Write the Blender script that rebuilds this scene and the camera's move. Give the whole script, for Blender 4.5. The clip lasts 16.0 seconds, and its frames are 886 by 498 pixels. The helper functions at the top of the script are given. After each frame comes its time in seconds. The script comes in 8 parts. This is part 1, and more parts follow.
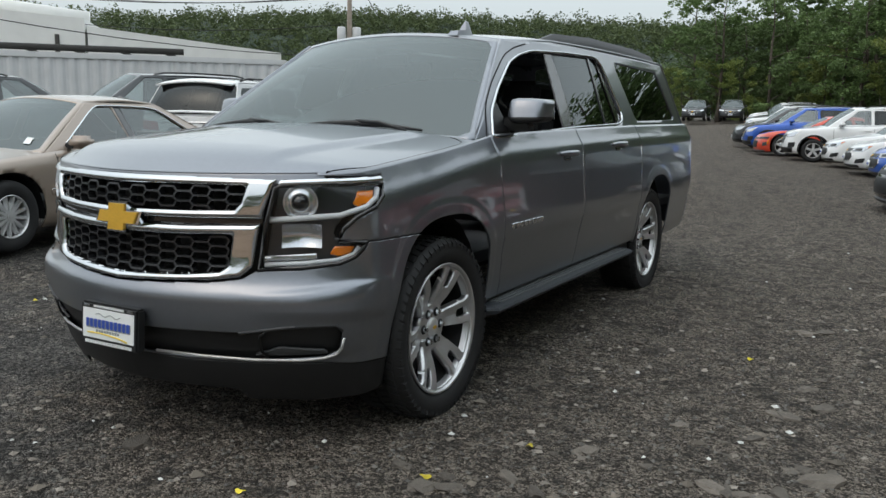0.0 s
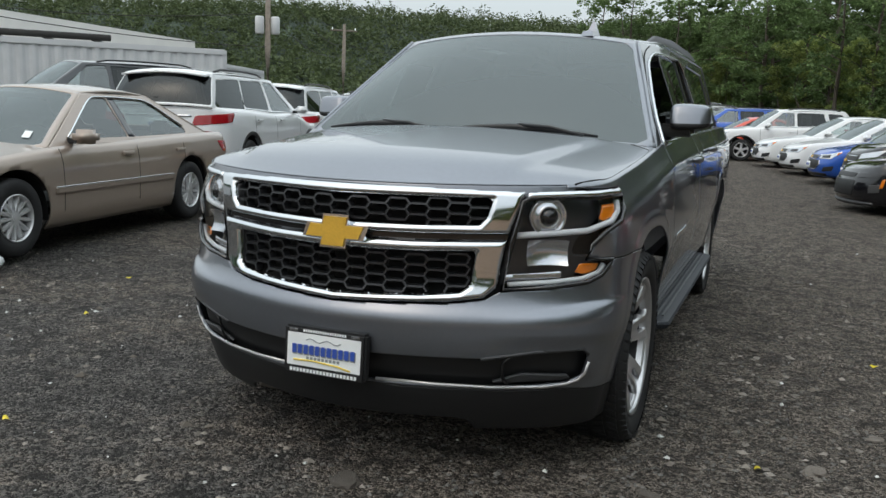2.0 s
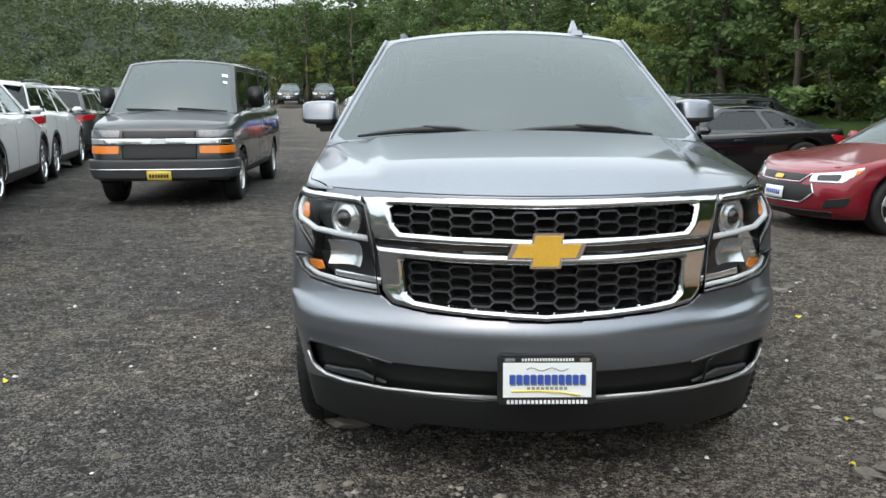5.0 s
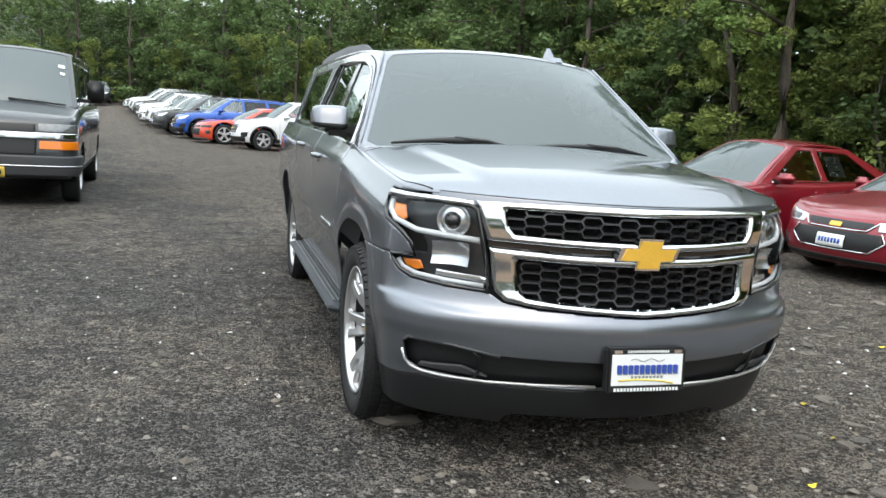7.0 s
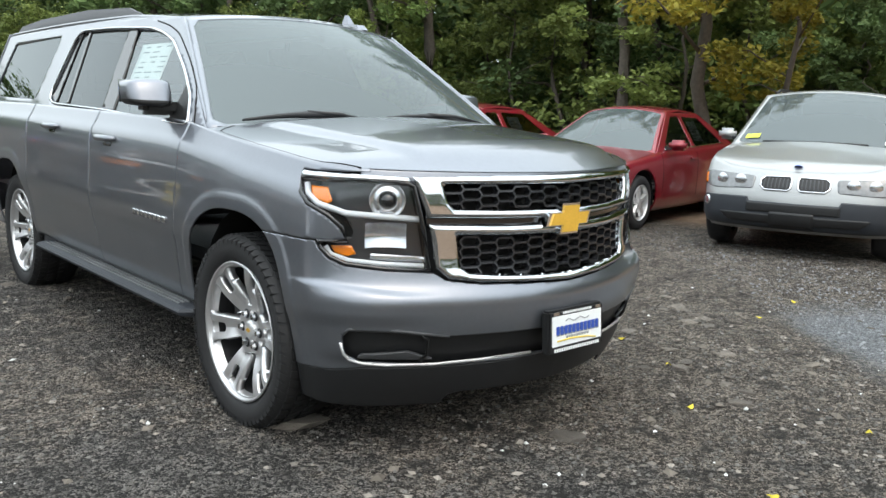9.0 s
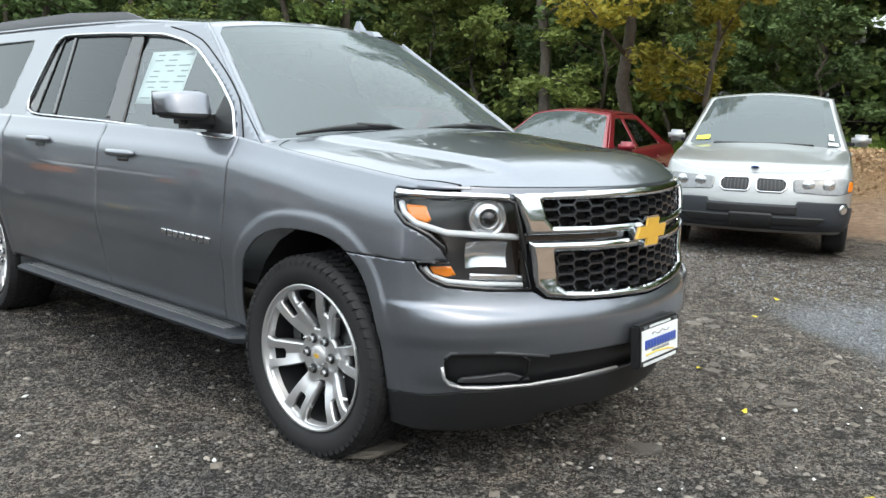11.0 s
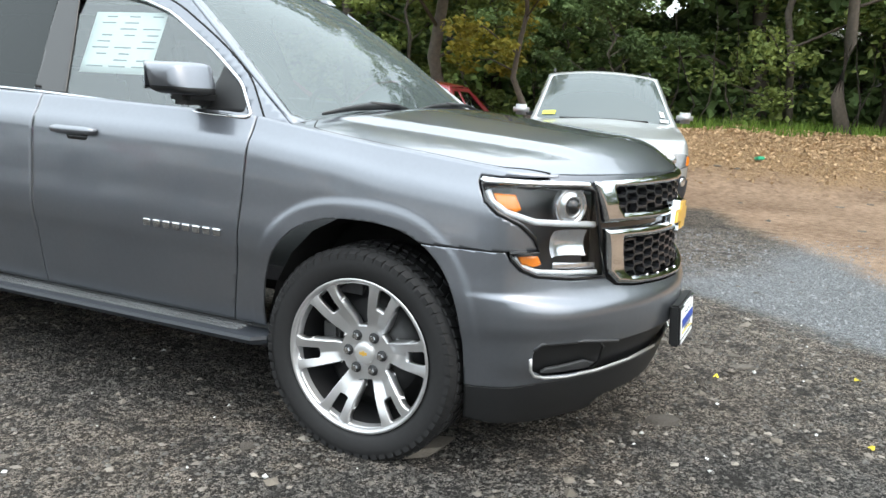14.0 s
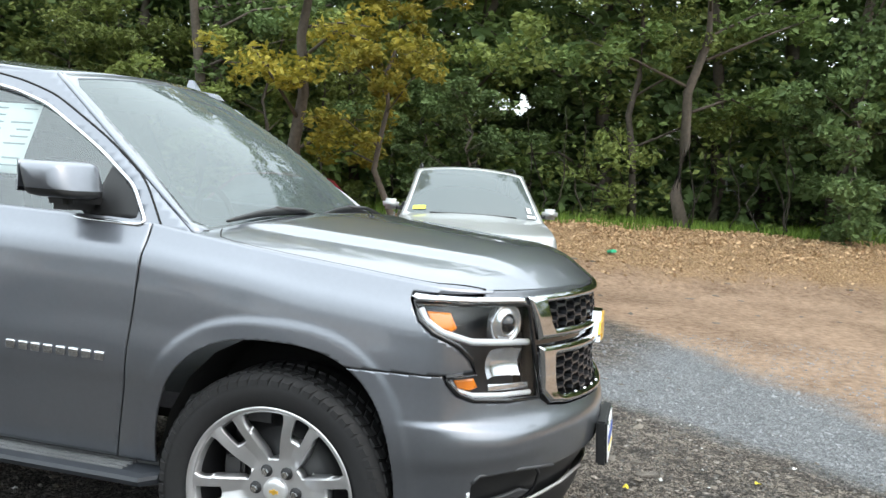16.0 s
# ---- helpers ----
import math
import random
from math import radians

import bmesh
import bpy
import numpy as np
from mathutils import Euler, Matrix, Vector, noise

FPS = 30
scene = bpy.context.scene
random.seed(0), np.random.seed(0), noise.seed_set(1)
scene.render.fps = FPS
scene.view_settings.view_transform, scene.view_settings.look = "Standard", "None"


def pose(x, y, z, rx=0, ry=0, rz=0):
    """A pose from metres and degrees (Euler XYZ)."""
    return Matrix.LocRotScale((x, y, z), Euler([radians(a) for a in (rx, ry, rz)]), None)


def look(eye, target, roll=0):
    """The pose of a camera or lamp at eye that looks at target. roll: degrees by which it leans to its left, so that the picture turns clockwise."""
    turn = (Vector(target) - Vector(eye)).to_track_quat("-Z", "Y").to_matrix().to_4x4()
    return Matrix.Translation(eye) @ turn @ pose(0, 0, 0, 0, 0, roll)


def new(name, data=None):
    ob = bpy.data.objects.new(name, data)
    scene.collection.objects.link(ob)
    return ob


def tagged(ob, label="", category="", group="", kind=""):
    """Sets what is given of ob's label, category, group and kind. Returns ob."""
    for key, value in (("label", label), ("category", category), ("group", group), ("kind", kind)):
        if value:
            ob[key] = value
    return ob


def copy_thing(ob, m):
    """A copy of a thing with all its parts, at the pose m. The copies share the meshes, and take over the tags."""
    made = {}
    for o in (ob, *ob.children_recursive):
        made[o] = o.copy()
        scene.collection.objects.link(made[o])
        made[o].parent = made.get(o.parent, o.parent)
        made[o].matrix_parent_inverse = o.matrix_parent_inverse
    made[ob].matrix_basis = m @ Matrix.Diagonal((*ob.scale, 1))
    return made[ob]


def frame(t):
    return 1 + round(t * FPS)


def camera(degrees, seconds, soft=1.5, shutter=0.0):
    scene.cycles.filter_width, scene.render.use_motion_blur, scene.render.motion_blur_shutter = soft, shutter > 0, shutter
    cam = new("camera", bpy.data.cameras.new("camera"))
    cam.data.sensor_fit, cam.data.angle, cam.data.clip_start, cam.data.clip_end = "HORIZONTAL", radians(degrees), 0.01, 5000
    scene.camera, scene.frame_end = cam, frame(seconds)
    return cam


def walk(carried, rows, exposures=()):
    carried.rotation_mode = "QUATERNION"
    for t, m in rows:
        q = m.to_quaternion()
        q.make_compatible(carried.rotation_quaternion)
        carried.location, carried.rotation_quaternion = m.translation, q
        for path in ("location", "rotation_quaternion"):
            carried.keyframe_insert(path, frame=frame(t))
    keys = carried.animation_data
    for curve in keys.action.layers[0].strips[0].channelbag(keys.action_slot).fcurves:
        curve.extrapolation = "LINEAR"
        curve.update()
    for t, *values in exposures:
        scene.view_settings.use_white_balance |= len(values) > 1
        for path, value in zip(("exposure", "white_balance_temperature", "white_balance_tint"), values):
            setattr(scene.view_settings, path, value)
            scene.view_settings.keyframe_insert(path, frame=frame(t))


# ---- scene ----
cam = camera(56.6, 16.0)
PATH = [
    (0, (2.69, -3.109, 1.317), (1.715, -1.391, 1.001), 0.8),
    (0.5, (2.401, -3.202, 1.309), (1.452, -1.471, 0.987), 1.0),
    (1, (2.062, -3.294, 1.328), (1.223, -1.507, 1.007), 1.8),
    (1.5, (1.724, -3.324, 1.33), (0.914, -1.523, 1.011), 1.6),
    (2, (1.452, -3.458, 1.338), (0.697, -1.635, 1.012), 1.8),
    (2.5, (1.225, -3.589, 1.413), (0.689, -1.691, 1.083), 2.5),
    (3, (0.936, -3.62, 1.414), (0.519, -1.693, 1.081), 2.9),
    (3.5, (0.578, -3.657, 1.409), (0.226, -1.717, 1.071), 3.0),
    (4, (0.233, -3.739, 1.427), (-0.06, -1.793, 1.069), 3.4),
    (4.5, (-0.065, -3.673, 1.406), (-0.298, -1.718, 1.057), 0.2),
    (4.7, (-0.171, -3.654, 1.407), (-0.316, -1.691, 1.054), -0.4),
    (6.8, (-1.513, -3.718, 1.365), (-0.994, -1.808, 1.077), 3.8),
    (7, (-1.599, -3.692, 1.351), (-1.051, -1.792, 1.054), 3.7),
    (7.5, (-1.848, -3.535, 1.326), (-1.224, -1.66, 1.021), 2.9),
    (8, (-2.119, -3.431, 1.314), (-1.329, -1.623, 0.983), 2.5),
    (8.5, (-2.339, -3.299, 1.363), (-1.196, -1.695, 1.015), 2.5),
    (9, (-2.494, -3.033, 1.315), (-1.188, -1.555, 0.985), 1.8),
    (9.2, (-2.546, -2.934, 1.325), (-1.209, -1.482, 1.003), 1.9),
    (11.3, (-3.033, -2.407, 1.35), (-1.524, -1.136, 1.023), 1.3),
    (11.5, (-3.114, -2.375, 1.344), (-1.583, -1.132, 1.018), 1.3),
    (12, (-3.278, -2.299, 1.361), (-1.692, -1.127, 1.03), 2.1),
    (12.5, (-3.31, -2.135, 1.306), (-1.675, -1.048, 0.926), 2.9),
    (13, (-3.297, -1.881, 1.312), (-1.612, -0.886, 0.897), 2.7),
    (13.5, (-3.342, -1.678, 1.333), (-1.605, -0.775, 0.923), 2.9),
    (14, (-3.434, -1.469, 1.37), (-1.649, -0.652, 0.987), 3.0),
    (14.5, (-3.439, -1.362, 1.377), (-1.613, -0.634, 1.01), 3.4),
    (15, (-3.358, -1.228, 1.383), (-1.485, -0.58, 1.116), 4.3),
    (15.5, (-3.266, -1.115, 1.412), (-1.354, -0.544, 1.276), 4.5),
    (16, (-3.305, -1.133, 1.422), (-1.373, -0.638, 1.27), 4.0),
]
walk(cam, [(t, look(eye, target, roll)) for t, eye, target, roll in PATH],
     [(0, 0.5), (2, 0.5), (4.5, 1.02), (7, 1.38), (9, 1.35), (12, 1.55), (14, 1.7), (16, 1.7)])

# ---- world, sun, exposure ----
world = bpy.data.worlds.new("overcast_sky")
scene.world = world
world.use_nodes = True
wn = world.node_tree
sky = wn.nodes.new("ShaderNodeTexSky")
sky.sky_type = "NISHITA"
sky.sun_disc = False
sky.sun_elevation, sky.sun_rotation = radians(52), radians(200)
sky.air_density, sky.dust_density, sky.ozone_density = 1.0, 6.0, 1.0
haze = wn.nodes.new("ShaderNodeMix")
haze.data_type = "RGBA"
haze.inputs[0].default_value = 0.75
haze.inputs[7].default_value = (8.1, 9.0, 9.3, 1)
wn.links.new(sky.outputs[0], haze.inputs[6])
# an overcast dome: about three times as bright overhead as at the horizon
dome = wn.nodes.new("ShaderNodeTexCoord")
split = wn.nodes.new("ShaderNodeSeparateXYZ")
wn.links.new(dome.outputs["Generated"], split.inputs[0])
lift = wn.nodes.new("ShaderNodeMapRange")
for slot, v in ((1, 0.0), (2, 1.0), (3, 0.62), (4, 1.5)):
    lift.inputs[slot].default_value = v
wn.links.new(split.outputs["Z"], lift.inputs[0])
shade = wn.nodes.new("ShaderNodeMix")
shade.data_type, shade.blend_type = "RGBA", "MULTIPLY"
shade.inputs[0].default_value = 1.0
wn.links.new(haze.outputs[2], shade.inputs[6])
wn.links.new(lift.outputs[0], shade.inputs[7])
wn.links.new(shade.outputs[2], wn.nodes["Background"].inputs[0])
wn.nodes["Background"].inputs[1].default_value = 0.1
sun_data = bpy.data.lights.new("sun", "SUN")
sun_data.energy, sun_data.angle, sun_data.color = 0.2, radians(150), (0.97, 0.98, 0.93)
sun = new("sun", sun_data)
sun.matrix_world = pose(0, 0, 30, 38, 0, 200)


# ---- materials ----
def mat(name, base, rough=0.5, metal=0.0, coat=0.0, grain=0.0, size=40.0, bump=0.0, spots=0.0, spec=0.5, per_object=0.0):
    """A surface with variation at two scales, in metres."""
    m = bpy.data.materials.new(name)
    m.use_nodes = True
    n, l = m.node_tree.nodes, m.node_tree.links
    b = n["Principled BSDF"]
    b.inputs["Base Color"].default_value = (*base, 1)
    b.inputs["Roughness"].default_value = rough
    b.inputs["Metallic"].default_value = metal
    b.inputs["Coat Weight"].default_value = coat
    b.inputs["Coat Roughness"].default_value = 0.04
    b.inputs["Specular IOR Level"].default_value = spec
    if grain or bump or spots:
        tc = n.new("ShaderNodeTexCoord")
        fine, broad = n.new("ShaderNodeTexNoise"), n.new("ShaderNodeTexNoise")
        fine.inputs["Scale"].default_value, fine.inputs["Detail"].default_value = size, 6
        broad.inputs["Scale"].default_value, broad.inputs["Detail"].default_value = size / 14, 4
        l.new(tc.outputs["Object"], fine.inputs["Vector"])
        l.new(tc.outputs["Object"], broad.inputs["Vector"])
        add = n.new("ShaderNodeMath")
        add.operation = "MULTIPLY_ADD"
        add.inputs[1].default_value = 0.5
        half = n.new("ShaderNodeMath")
        half.operation = "MULTIPLY"
        half.inputs[1].default_value = 0.5
        l.new(broad.outputs[0], half.inputs[0])
        l.new(fine.outputs[0], add.inputs[0])
        l.new(half.outputs[0], add.inputs[2])
        ramp = n.new("ShaderNodeMapRange")
        ramp.inputs[1].default_value, ramp.inputs[2].default_value = 0.3, 0.7
        ramp.inputs[3].default_value, ramp.inputs[4].default_value = 1 - grain, 1 + grain
        l.new(add.outputs[0], ramp.inputs[0])
        mul = n.new("ShaderNodeMix")
        mul.data_type, mul.blend_type = "RGBA", "MULTIPLY"
        mul.inputs[0].default_value = 1.0
        mul.inputs[6].default_value = (*base, 1)
        l.new(ramp.outputs[0], mul.inputs[7])
        l.new(mul.outputs[2], b.inputs["Base Color"])
        if per_object:
            info = n.new("ShaderNodeObjectInfo")
            hsv = n.new("ShaderNodeHueSaturation")
            r2 = n.new("ShaderNodeMapRange")
            r2.inputs[3].default_value, r2.inputs[4].default_value = 1 - per_object, 1 + per_object
            l.new(info.outputs["Random"], r2.inputs[0])
            l.new(r2.outputs[0], hsv.inputs["Value"])
            l.new(mul.outputs[2], hsv.inputs["Color"])
            l.new(hsv.outputs[0], b.inputs["Base Color"])
        if spots:
            r = n.new("ShaderNodeMapRange")
            r.inputs[1].default_value, r.inputs[2].default_value = 0.35, 0.65
            r.inputs[3].default_value, r.inputs[4].default_value = rough, min(1.0, rough + spots)
            l.new(broad.outputs[0], r.inputs[0])
            l.new(r.outputs[0], b.inputs["Roughness"])
        if bump:
            bp = n.new("ShaderNodeBump")
            bp.inputs["Strength"].default_value, bp.inputs["Distance"].default_value = 0.6, bump
            l.new(fine.outputs[0], bp.inputs["Height"])
            l.new(bp.outputs[0], b.inputs["Normal"])
    return m


def paint(name, base, metal=0.35, rough=0.32, spots=0.05, ior=1.5):
    """Car paint: flaked base under a clear coat, with a thin film of dust."""
    m = mat(name, base, rough, metal, 1.0, 0.04, 60, 0, spots)
    m.node_tree.nodes["Principled BSDF"].inputs["Coat Roughness"].default_value = 0.04
    m.node_tree.nodes["Principled BSDF"].inputs["Coat IOR"].default_value = ior
    return m


def glass(name, tint, rough=0.0, face=0.12, film=0.0):
    """A pane: see-through, with a mirror sheen that grows towards grazing sight; film: share of flat diffuse painted in
    as hazy sky sheen.
    """
    m = bpy.data.materials.new(name)
    m.use_nodes = True
    n, l = m.node_tree.nodes, m.node_tree.links
    n.remove(n["Principled BSDF"])
    tr, gl, mix = (n.new("ShaderNode" + k) for k in ("BsdfTransparent", "BsdfGlossy", "MixShader"))
    tr.inputs[0].default_value = (*tint, 1)
    gl.inputs["Roughness"].default_value = rough
    gl.inputs["Color"].default_value = (0.93, 0.98, 0.99, 1)
    lw = n.new("ShaderNodeLayerWeight")
    lw.inputs[0].default_value = 0.5
    steep, add = n.new("ShaderNodeMath"), n.new("ShaderNodeMath")
    steep.operation, add.operation = "POWER", "MULTIPLY_ADD"
    steep.inputs[1].default_value = 5.0
    add.inputs[1].default_value, add.inputs[2].default_value = 1 - face, face
    l.new(lw.outputs["Facing"], steep.inputs[0])
    l.new(steep.outputs[0], add.inputs[0])
    l.new(add.outputs[0], mix.inputs[0])
    l.new(tr.outputs[0], mix.inputs[1])
    l.new(gl.outputs[0], mix.inputs[2])
    out = mix
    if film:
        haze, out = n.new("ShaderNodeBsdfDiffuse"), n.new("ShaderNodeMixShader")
        # flat grey-teal colour stands in for the hazy reflected sky
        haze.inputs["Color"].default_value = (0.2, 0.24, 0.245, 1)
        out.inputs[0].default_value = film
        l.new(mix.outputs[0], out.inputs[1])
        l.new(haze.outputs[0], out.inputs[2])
    l.new(out.outputs[0], n["Material Output"].inputs["Surface"])
    return m


M = {
    "grey": paint("steel_grey_metallic_paint", (0.2, 0.214, 0.243), 0.8, 0.31, 0.0, 1.55),
    "tan": paint("tan_metallic_paint", (0.36, 0.29, 0.24), 0.35),
    "white": paint("white_paint", (0.78, 0.79, 0.8), 0.0),
    "silver": paint("silver_paint", (0.36, 0.37, 0.37), 0.45),
    "black": paint("black_paint", (0.006, 0.006, 0.008), 0.0, 0.12, 0.0, 1.35),
    "charcoal": paint("charcoal_paint", (0.03, 0.033, 0.038), 0.3),
    "blue": paint("bright_blue_paint", (0.012, 0.09, 0.45), 0.35),
    "red": paint("dark_red_paint", (0.24, 0.008, 0.02), 0.4),
    "orange": paint("orange_red_paint", (0.62, 0.06, 0.025), 0.1),
    "chrome": mat("chrome", (0.66, 0.68, 0.7), 0.07, 1.0),
    "alloy": mat("machined_alloy", (0.62, 0.62, 0.625), 0.34, 0.55, 0.3, 0.05, 300),
    "alloydark": mat("cast_iron_disc", (0.09, 0.09, 0.092), 0.5, 0.7),
    "wheelalloy": mat("polished_wheel_alloy", (0.6, 0.6, 0.61), 0.3, 0.75, 0.2, 0.05, 300),
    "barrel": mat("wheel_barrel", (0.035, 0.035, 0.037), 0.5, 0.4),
    "rubber": mat("tyre_rubber", (0.013, 0.013, 0.014), 0.7, 0, 0, 0.25, 60, 0.0006),
    "plastic": mat("black_plastic", (0.012, 0.0125, 0.0135), 0.45, 0, 0, 0.15, 400, 0.0002),
    "greyplastic": mat("dark_grey_plastic", (0.05, 0.052, 0.056), 0.55, 0, 0, 0.12, 300, 0.0002),
    "darkbumper": mat("dark_blue_grey_plastic", (0.022, 0.026, 0.033), 0.55, 0, 0, 0.12, 300, 0.0002),
    "step": mat("worn_grey_plastic", (0.13, 0.135, 0.14), 0.5, 0, 0, 0.3, 40, 0.0005),
    "gloss": mat("gloss_black", (0.012, 0.012, 0.013), 0.12, 0, 0.5),
    "grillebar": mat("satin_black_bar", (0.02, 0.021, 0.024), 0.32, 0, 0.2),
    "dark": mat("dark_void", (0.006, 0.006, 0.006), 0.9),
    "midtint": glass("lightly_tinted_glass", (0.3, 0.36, 0.35), 0.0, 0.14),
    "glass": glass("clear_glass", (0.62, 0.7, 0.69), 0.0, 0.15),
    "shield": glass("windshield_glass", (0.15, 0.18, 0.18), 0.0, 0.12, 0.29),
    "tint": glass("tinted_glass", (0.06, 0.066, 0.066), 0.0, 0.05),
    "lens": glass("lamp_lens", (0.96, 0.97, 0.98), 0.0, 0.03),
    "amber": mat("amber_lens", (0.75, 0.2, 0.008), 0.15, 0, 0.8),
    "redlens": mat("red_lens", (0.35, 0.008, 0.015), 0.12, 0, 0.8),
    "lamp": mat("lamp_reflector", (0.6, 0.61, 0.63), 0.16, 0.85),
    "lampback": mat("lamp_housing", (0.07, 0.072, 0.078), 0.3, 0.4, 0.3),
    "headlens": mat("clear_headlight_lens", (0.17, 0.175, 0.18), 0.12, 0.4, 0.8, 0.35, 30),
    "lampwhite": mat("lamp_white_strip", (0.62, 0.64, 0.66), 0.3),
    "gold": mat("gold_badge", (0.78, 0.46, 0.06), 0.35, 0.25, 0.4, 0.12, 160),
    "interior": mat("interior_trim", (0.11, 0.11, 0.115), 0.7, 0, 0, 0.15, 80),
    "seat": mat("seat_fabric", (0.03, 0.03, 0.033), 0.85, 0, 0, 0.2, 200),
    "paper": mat("paper_white", (0.82, 0.84, 0.84), 0.7, 0, 0, 0.03, 30),
    "ink": mat("ink_grey", (0.25, 0.27, 0.28), 0.8),
    "plateblue": mat("plate_blue", (0.03, 0.08, 0.4), 0.5),
    "plateyellow": mat("plate_yellow", (0.8, 0.6, 0.1), 0.5),
    "yellow": mat("yellow_sticker", (0.75, 0.8, 0.08), 0.6),
}


# ---- mesh helpers ----
def link_mesh(name, me, material, parent=None, label=""):
    mats = material if isinstance(material, (list, tuple)) else [material]
    for m in mats:
        me.materials.append(m)
    ob = new(name, me)
    if parent:
        ob.parent = parent
    if label:
        ob["label"] = label
    return ob


def part(name, bm, material, parent=None, label="", smooth=False):
    me = bpy.data.meshes.new(name)
    bm.to_mesh(me)
    bm.free()
    if smooth:
        for p in me.polygons:
            p.use_smooth = True
    return link_mesh(name, me, material, parent, label)


def thing(name, label, category, group="", m=None):
    ob = new(name)
    ob.empty_display_size = 0.2
    if m is not None:
        ob.matrix_world = m
    return tagged(ob, label, category, group)


def box_bm(bm, lo, hi, bevel=0.0, m=None):
    made = bmesh.ops.create_cube(bm, size=1)["verts"]
    for v in made:
        v.co = Vector([lo[k] + (v.co[k] + 0.5) * (hi[k] - lo[k]) for k in range(3)])
    if bevel:
        edges = list({e for v in made for e in v.link_edges})
        made = list({v for f in bmesh.ops.bevel(bm, geom=edges, offset=bevel, segments=2, affect="EDGES")["faces"] for v in f.verts} | {v for v in made if v.is_valid})
    if m is not None:
        for v in made:
            v.co = m @ v.co
    return made


def box(name, lo, hi, material, parent=None, bevel=0.0, label="", m=None):
    bm = bmesh.new()
    box_bm(bm, lo, hi, bevel, m)
    return part(name, bm, material, parent, label)


def tube(name, pts, radius, material, parent=None, label="", sides=8, taper=None, closed=False):
    """A swept round bar through points."""
    bm = bmesh.new()
    pts = [Vector([float(q) for q in p]) for p in pts]
    rings = []
    n = len(pts)
    for i, p in enumerate(pts):
        a = pts[i - 1] if (i or closed) else p
        b = pts[(i + 1) % n] if (i < n - 1 or closed) else p
        d = (b - a).normalized()
        side = d.cross(Vector((0, 0, 1)))
        if side.length < 1e-3:
            side = d.cross(Vector((1, 0, 0)))
        side.normalize()
        up = side.cross(d)
        r = radius if taper is None else radius * taper[i]
        rings.append([bm.verts.new(p + float(r) * (math.cos(k * 2 * math.pi / sides) * side + math.sin(k * 2 * math.pi / sides) * up)) for k in range(sides)])
    for i in range(n if closed else n - 1):
        q, w = rings[i], rings[(i + 1) % n]
        for k in range(sides):
            bm.faces.new((q[k], q[(k + 1) % sides], w[(k + 1) % sides], w[k]))
    if not closed:
        bm.faces.new(rings[0][::-1])
        bm.faces.new(rings[-1])
    return part(name, bm, material, parent, label, True)


def lathe(name, profile, material, parent=None, seg=48, axis="x", label="", smooth=True):
    """Turns (radius, height) pairs about an axis."""
    bm = bmesh.new()
    rings = []
    for r, h in profile:
        ring = []
        for k in range(seg):
            a = 2 * math.pi * k / seg
            c, s = r * math.cos(a), r * math.sin(a)
            ring.append(bm.verts.new({"x": (h, c, s), "y": (c, h, s), "z": (c, s, h)}[axis]))
        rings.append(ring)
    for q, w in zip(rings, rings[1:]):
        for k in range(seg):
            bm.faces.new((q[k], q[(k + 1) % seg], w[(k + 1) % seg], w[k]))
    bmesh.ops.recalc_face_normals(bm, faces=bm.faces)
    return part(name, bm, material, parent, label, smooth)


def sd_poly(px, py, poly):
    """Signed distance to a polygon, negative inside."""
    poly = np.asarray(poly, float)
    d = np.full(px.shape, 1e9)
    inside = np.zeros(px.shape, bool)
    n = len(poly)
    for i in range(n):
        ax, ay = poly[i]
        bx, by = poly[(i + 1) % n]
        ex, ey = bx - ax, by - ay
        t = np.clip(((px - ax) * ex + (py - ay) * ey) / (ex * ex + ey * ey + 1e-12), 0, 1)
        d = np.minimum(d, np.hypot(px - ax - t * ex, py - ay - t * ey))
        cross = ((ay > py) != (by > py)) & (px < ex * (py - ay) / (ey + (1e-12 if ey == 0 else 0)) + ax)
        inside ^= cross
    return np.where(inside, -d, d)


def poly_in(poly, round_by=0.0, grow=0.0):
    """Keeps the inside of a polygon, with rounded corners."""
    pts = np.asarray(poly, float)
    if round_by:
        c = shrink(pts, round_by)
        return lambda u, v, p: sd_poly(u, v, c) - round_by - grow
    return lambda u, v, p: sd_poly(u, v, pts) - grow


def shrink(pts, by):
    """A polygon's corners moved inwards along both of their sides."""
    area = 0.5 * np.sum(pts[:, 0] * np.roll(pts[:, 1], -1) - np.roll(pts[:, 0], -1) * pts[:, 1])
    sgn = 1 if area > 0 else -1
    out = []
    for a, b, c in zip(np.roll(pts, 1, 0), pts, np.roll(pts, -1, 0)):
        e, g = (b - a) / np.linalg.norm(b - a), (c - b) / np.linalg.norm(c - b)
        n1, n2 = sgn * np.array([-e[1], e[0]]), sgn * np.array([-g[1], g[0]])
        bis = (n1 + n2) / max(1e-6, 1 + n1 @ n2)
        out.append(b + by * bis)
    return np.array(out)


def hole(keep):
    return lambda u, v, p: -keep(u, v, p)


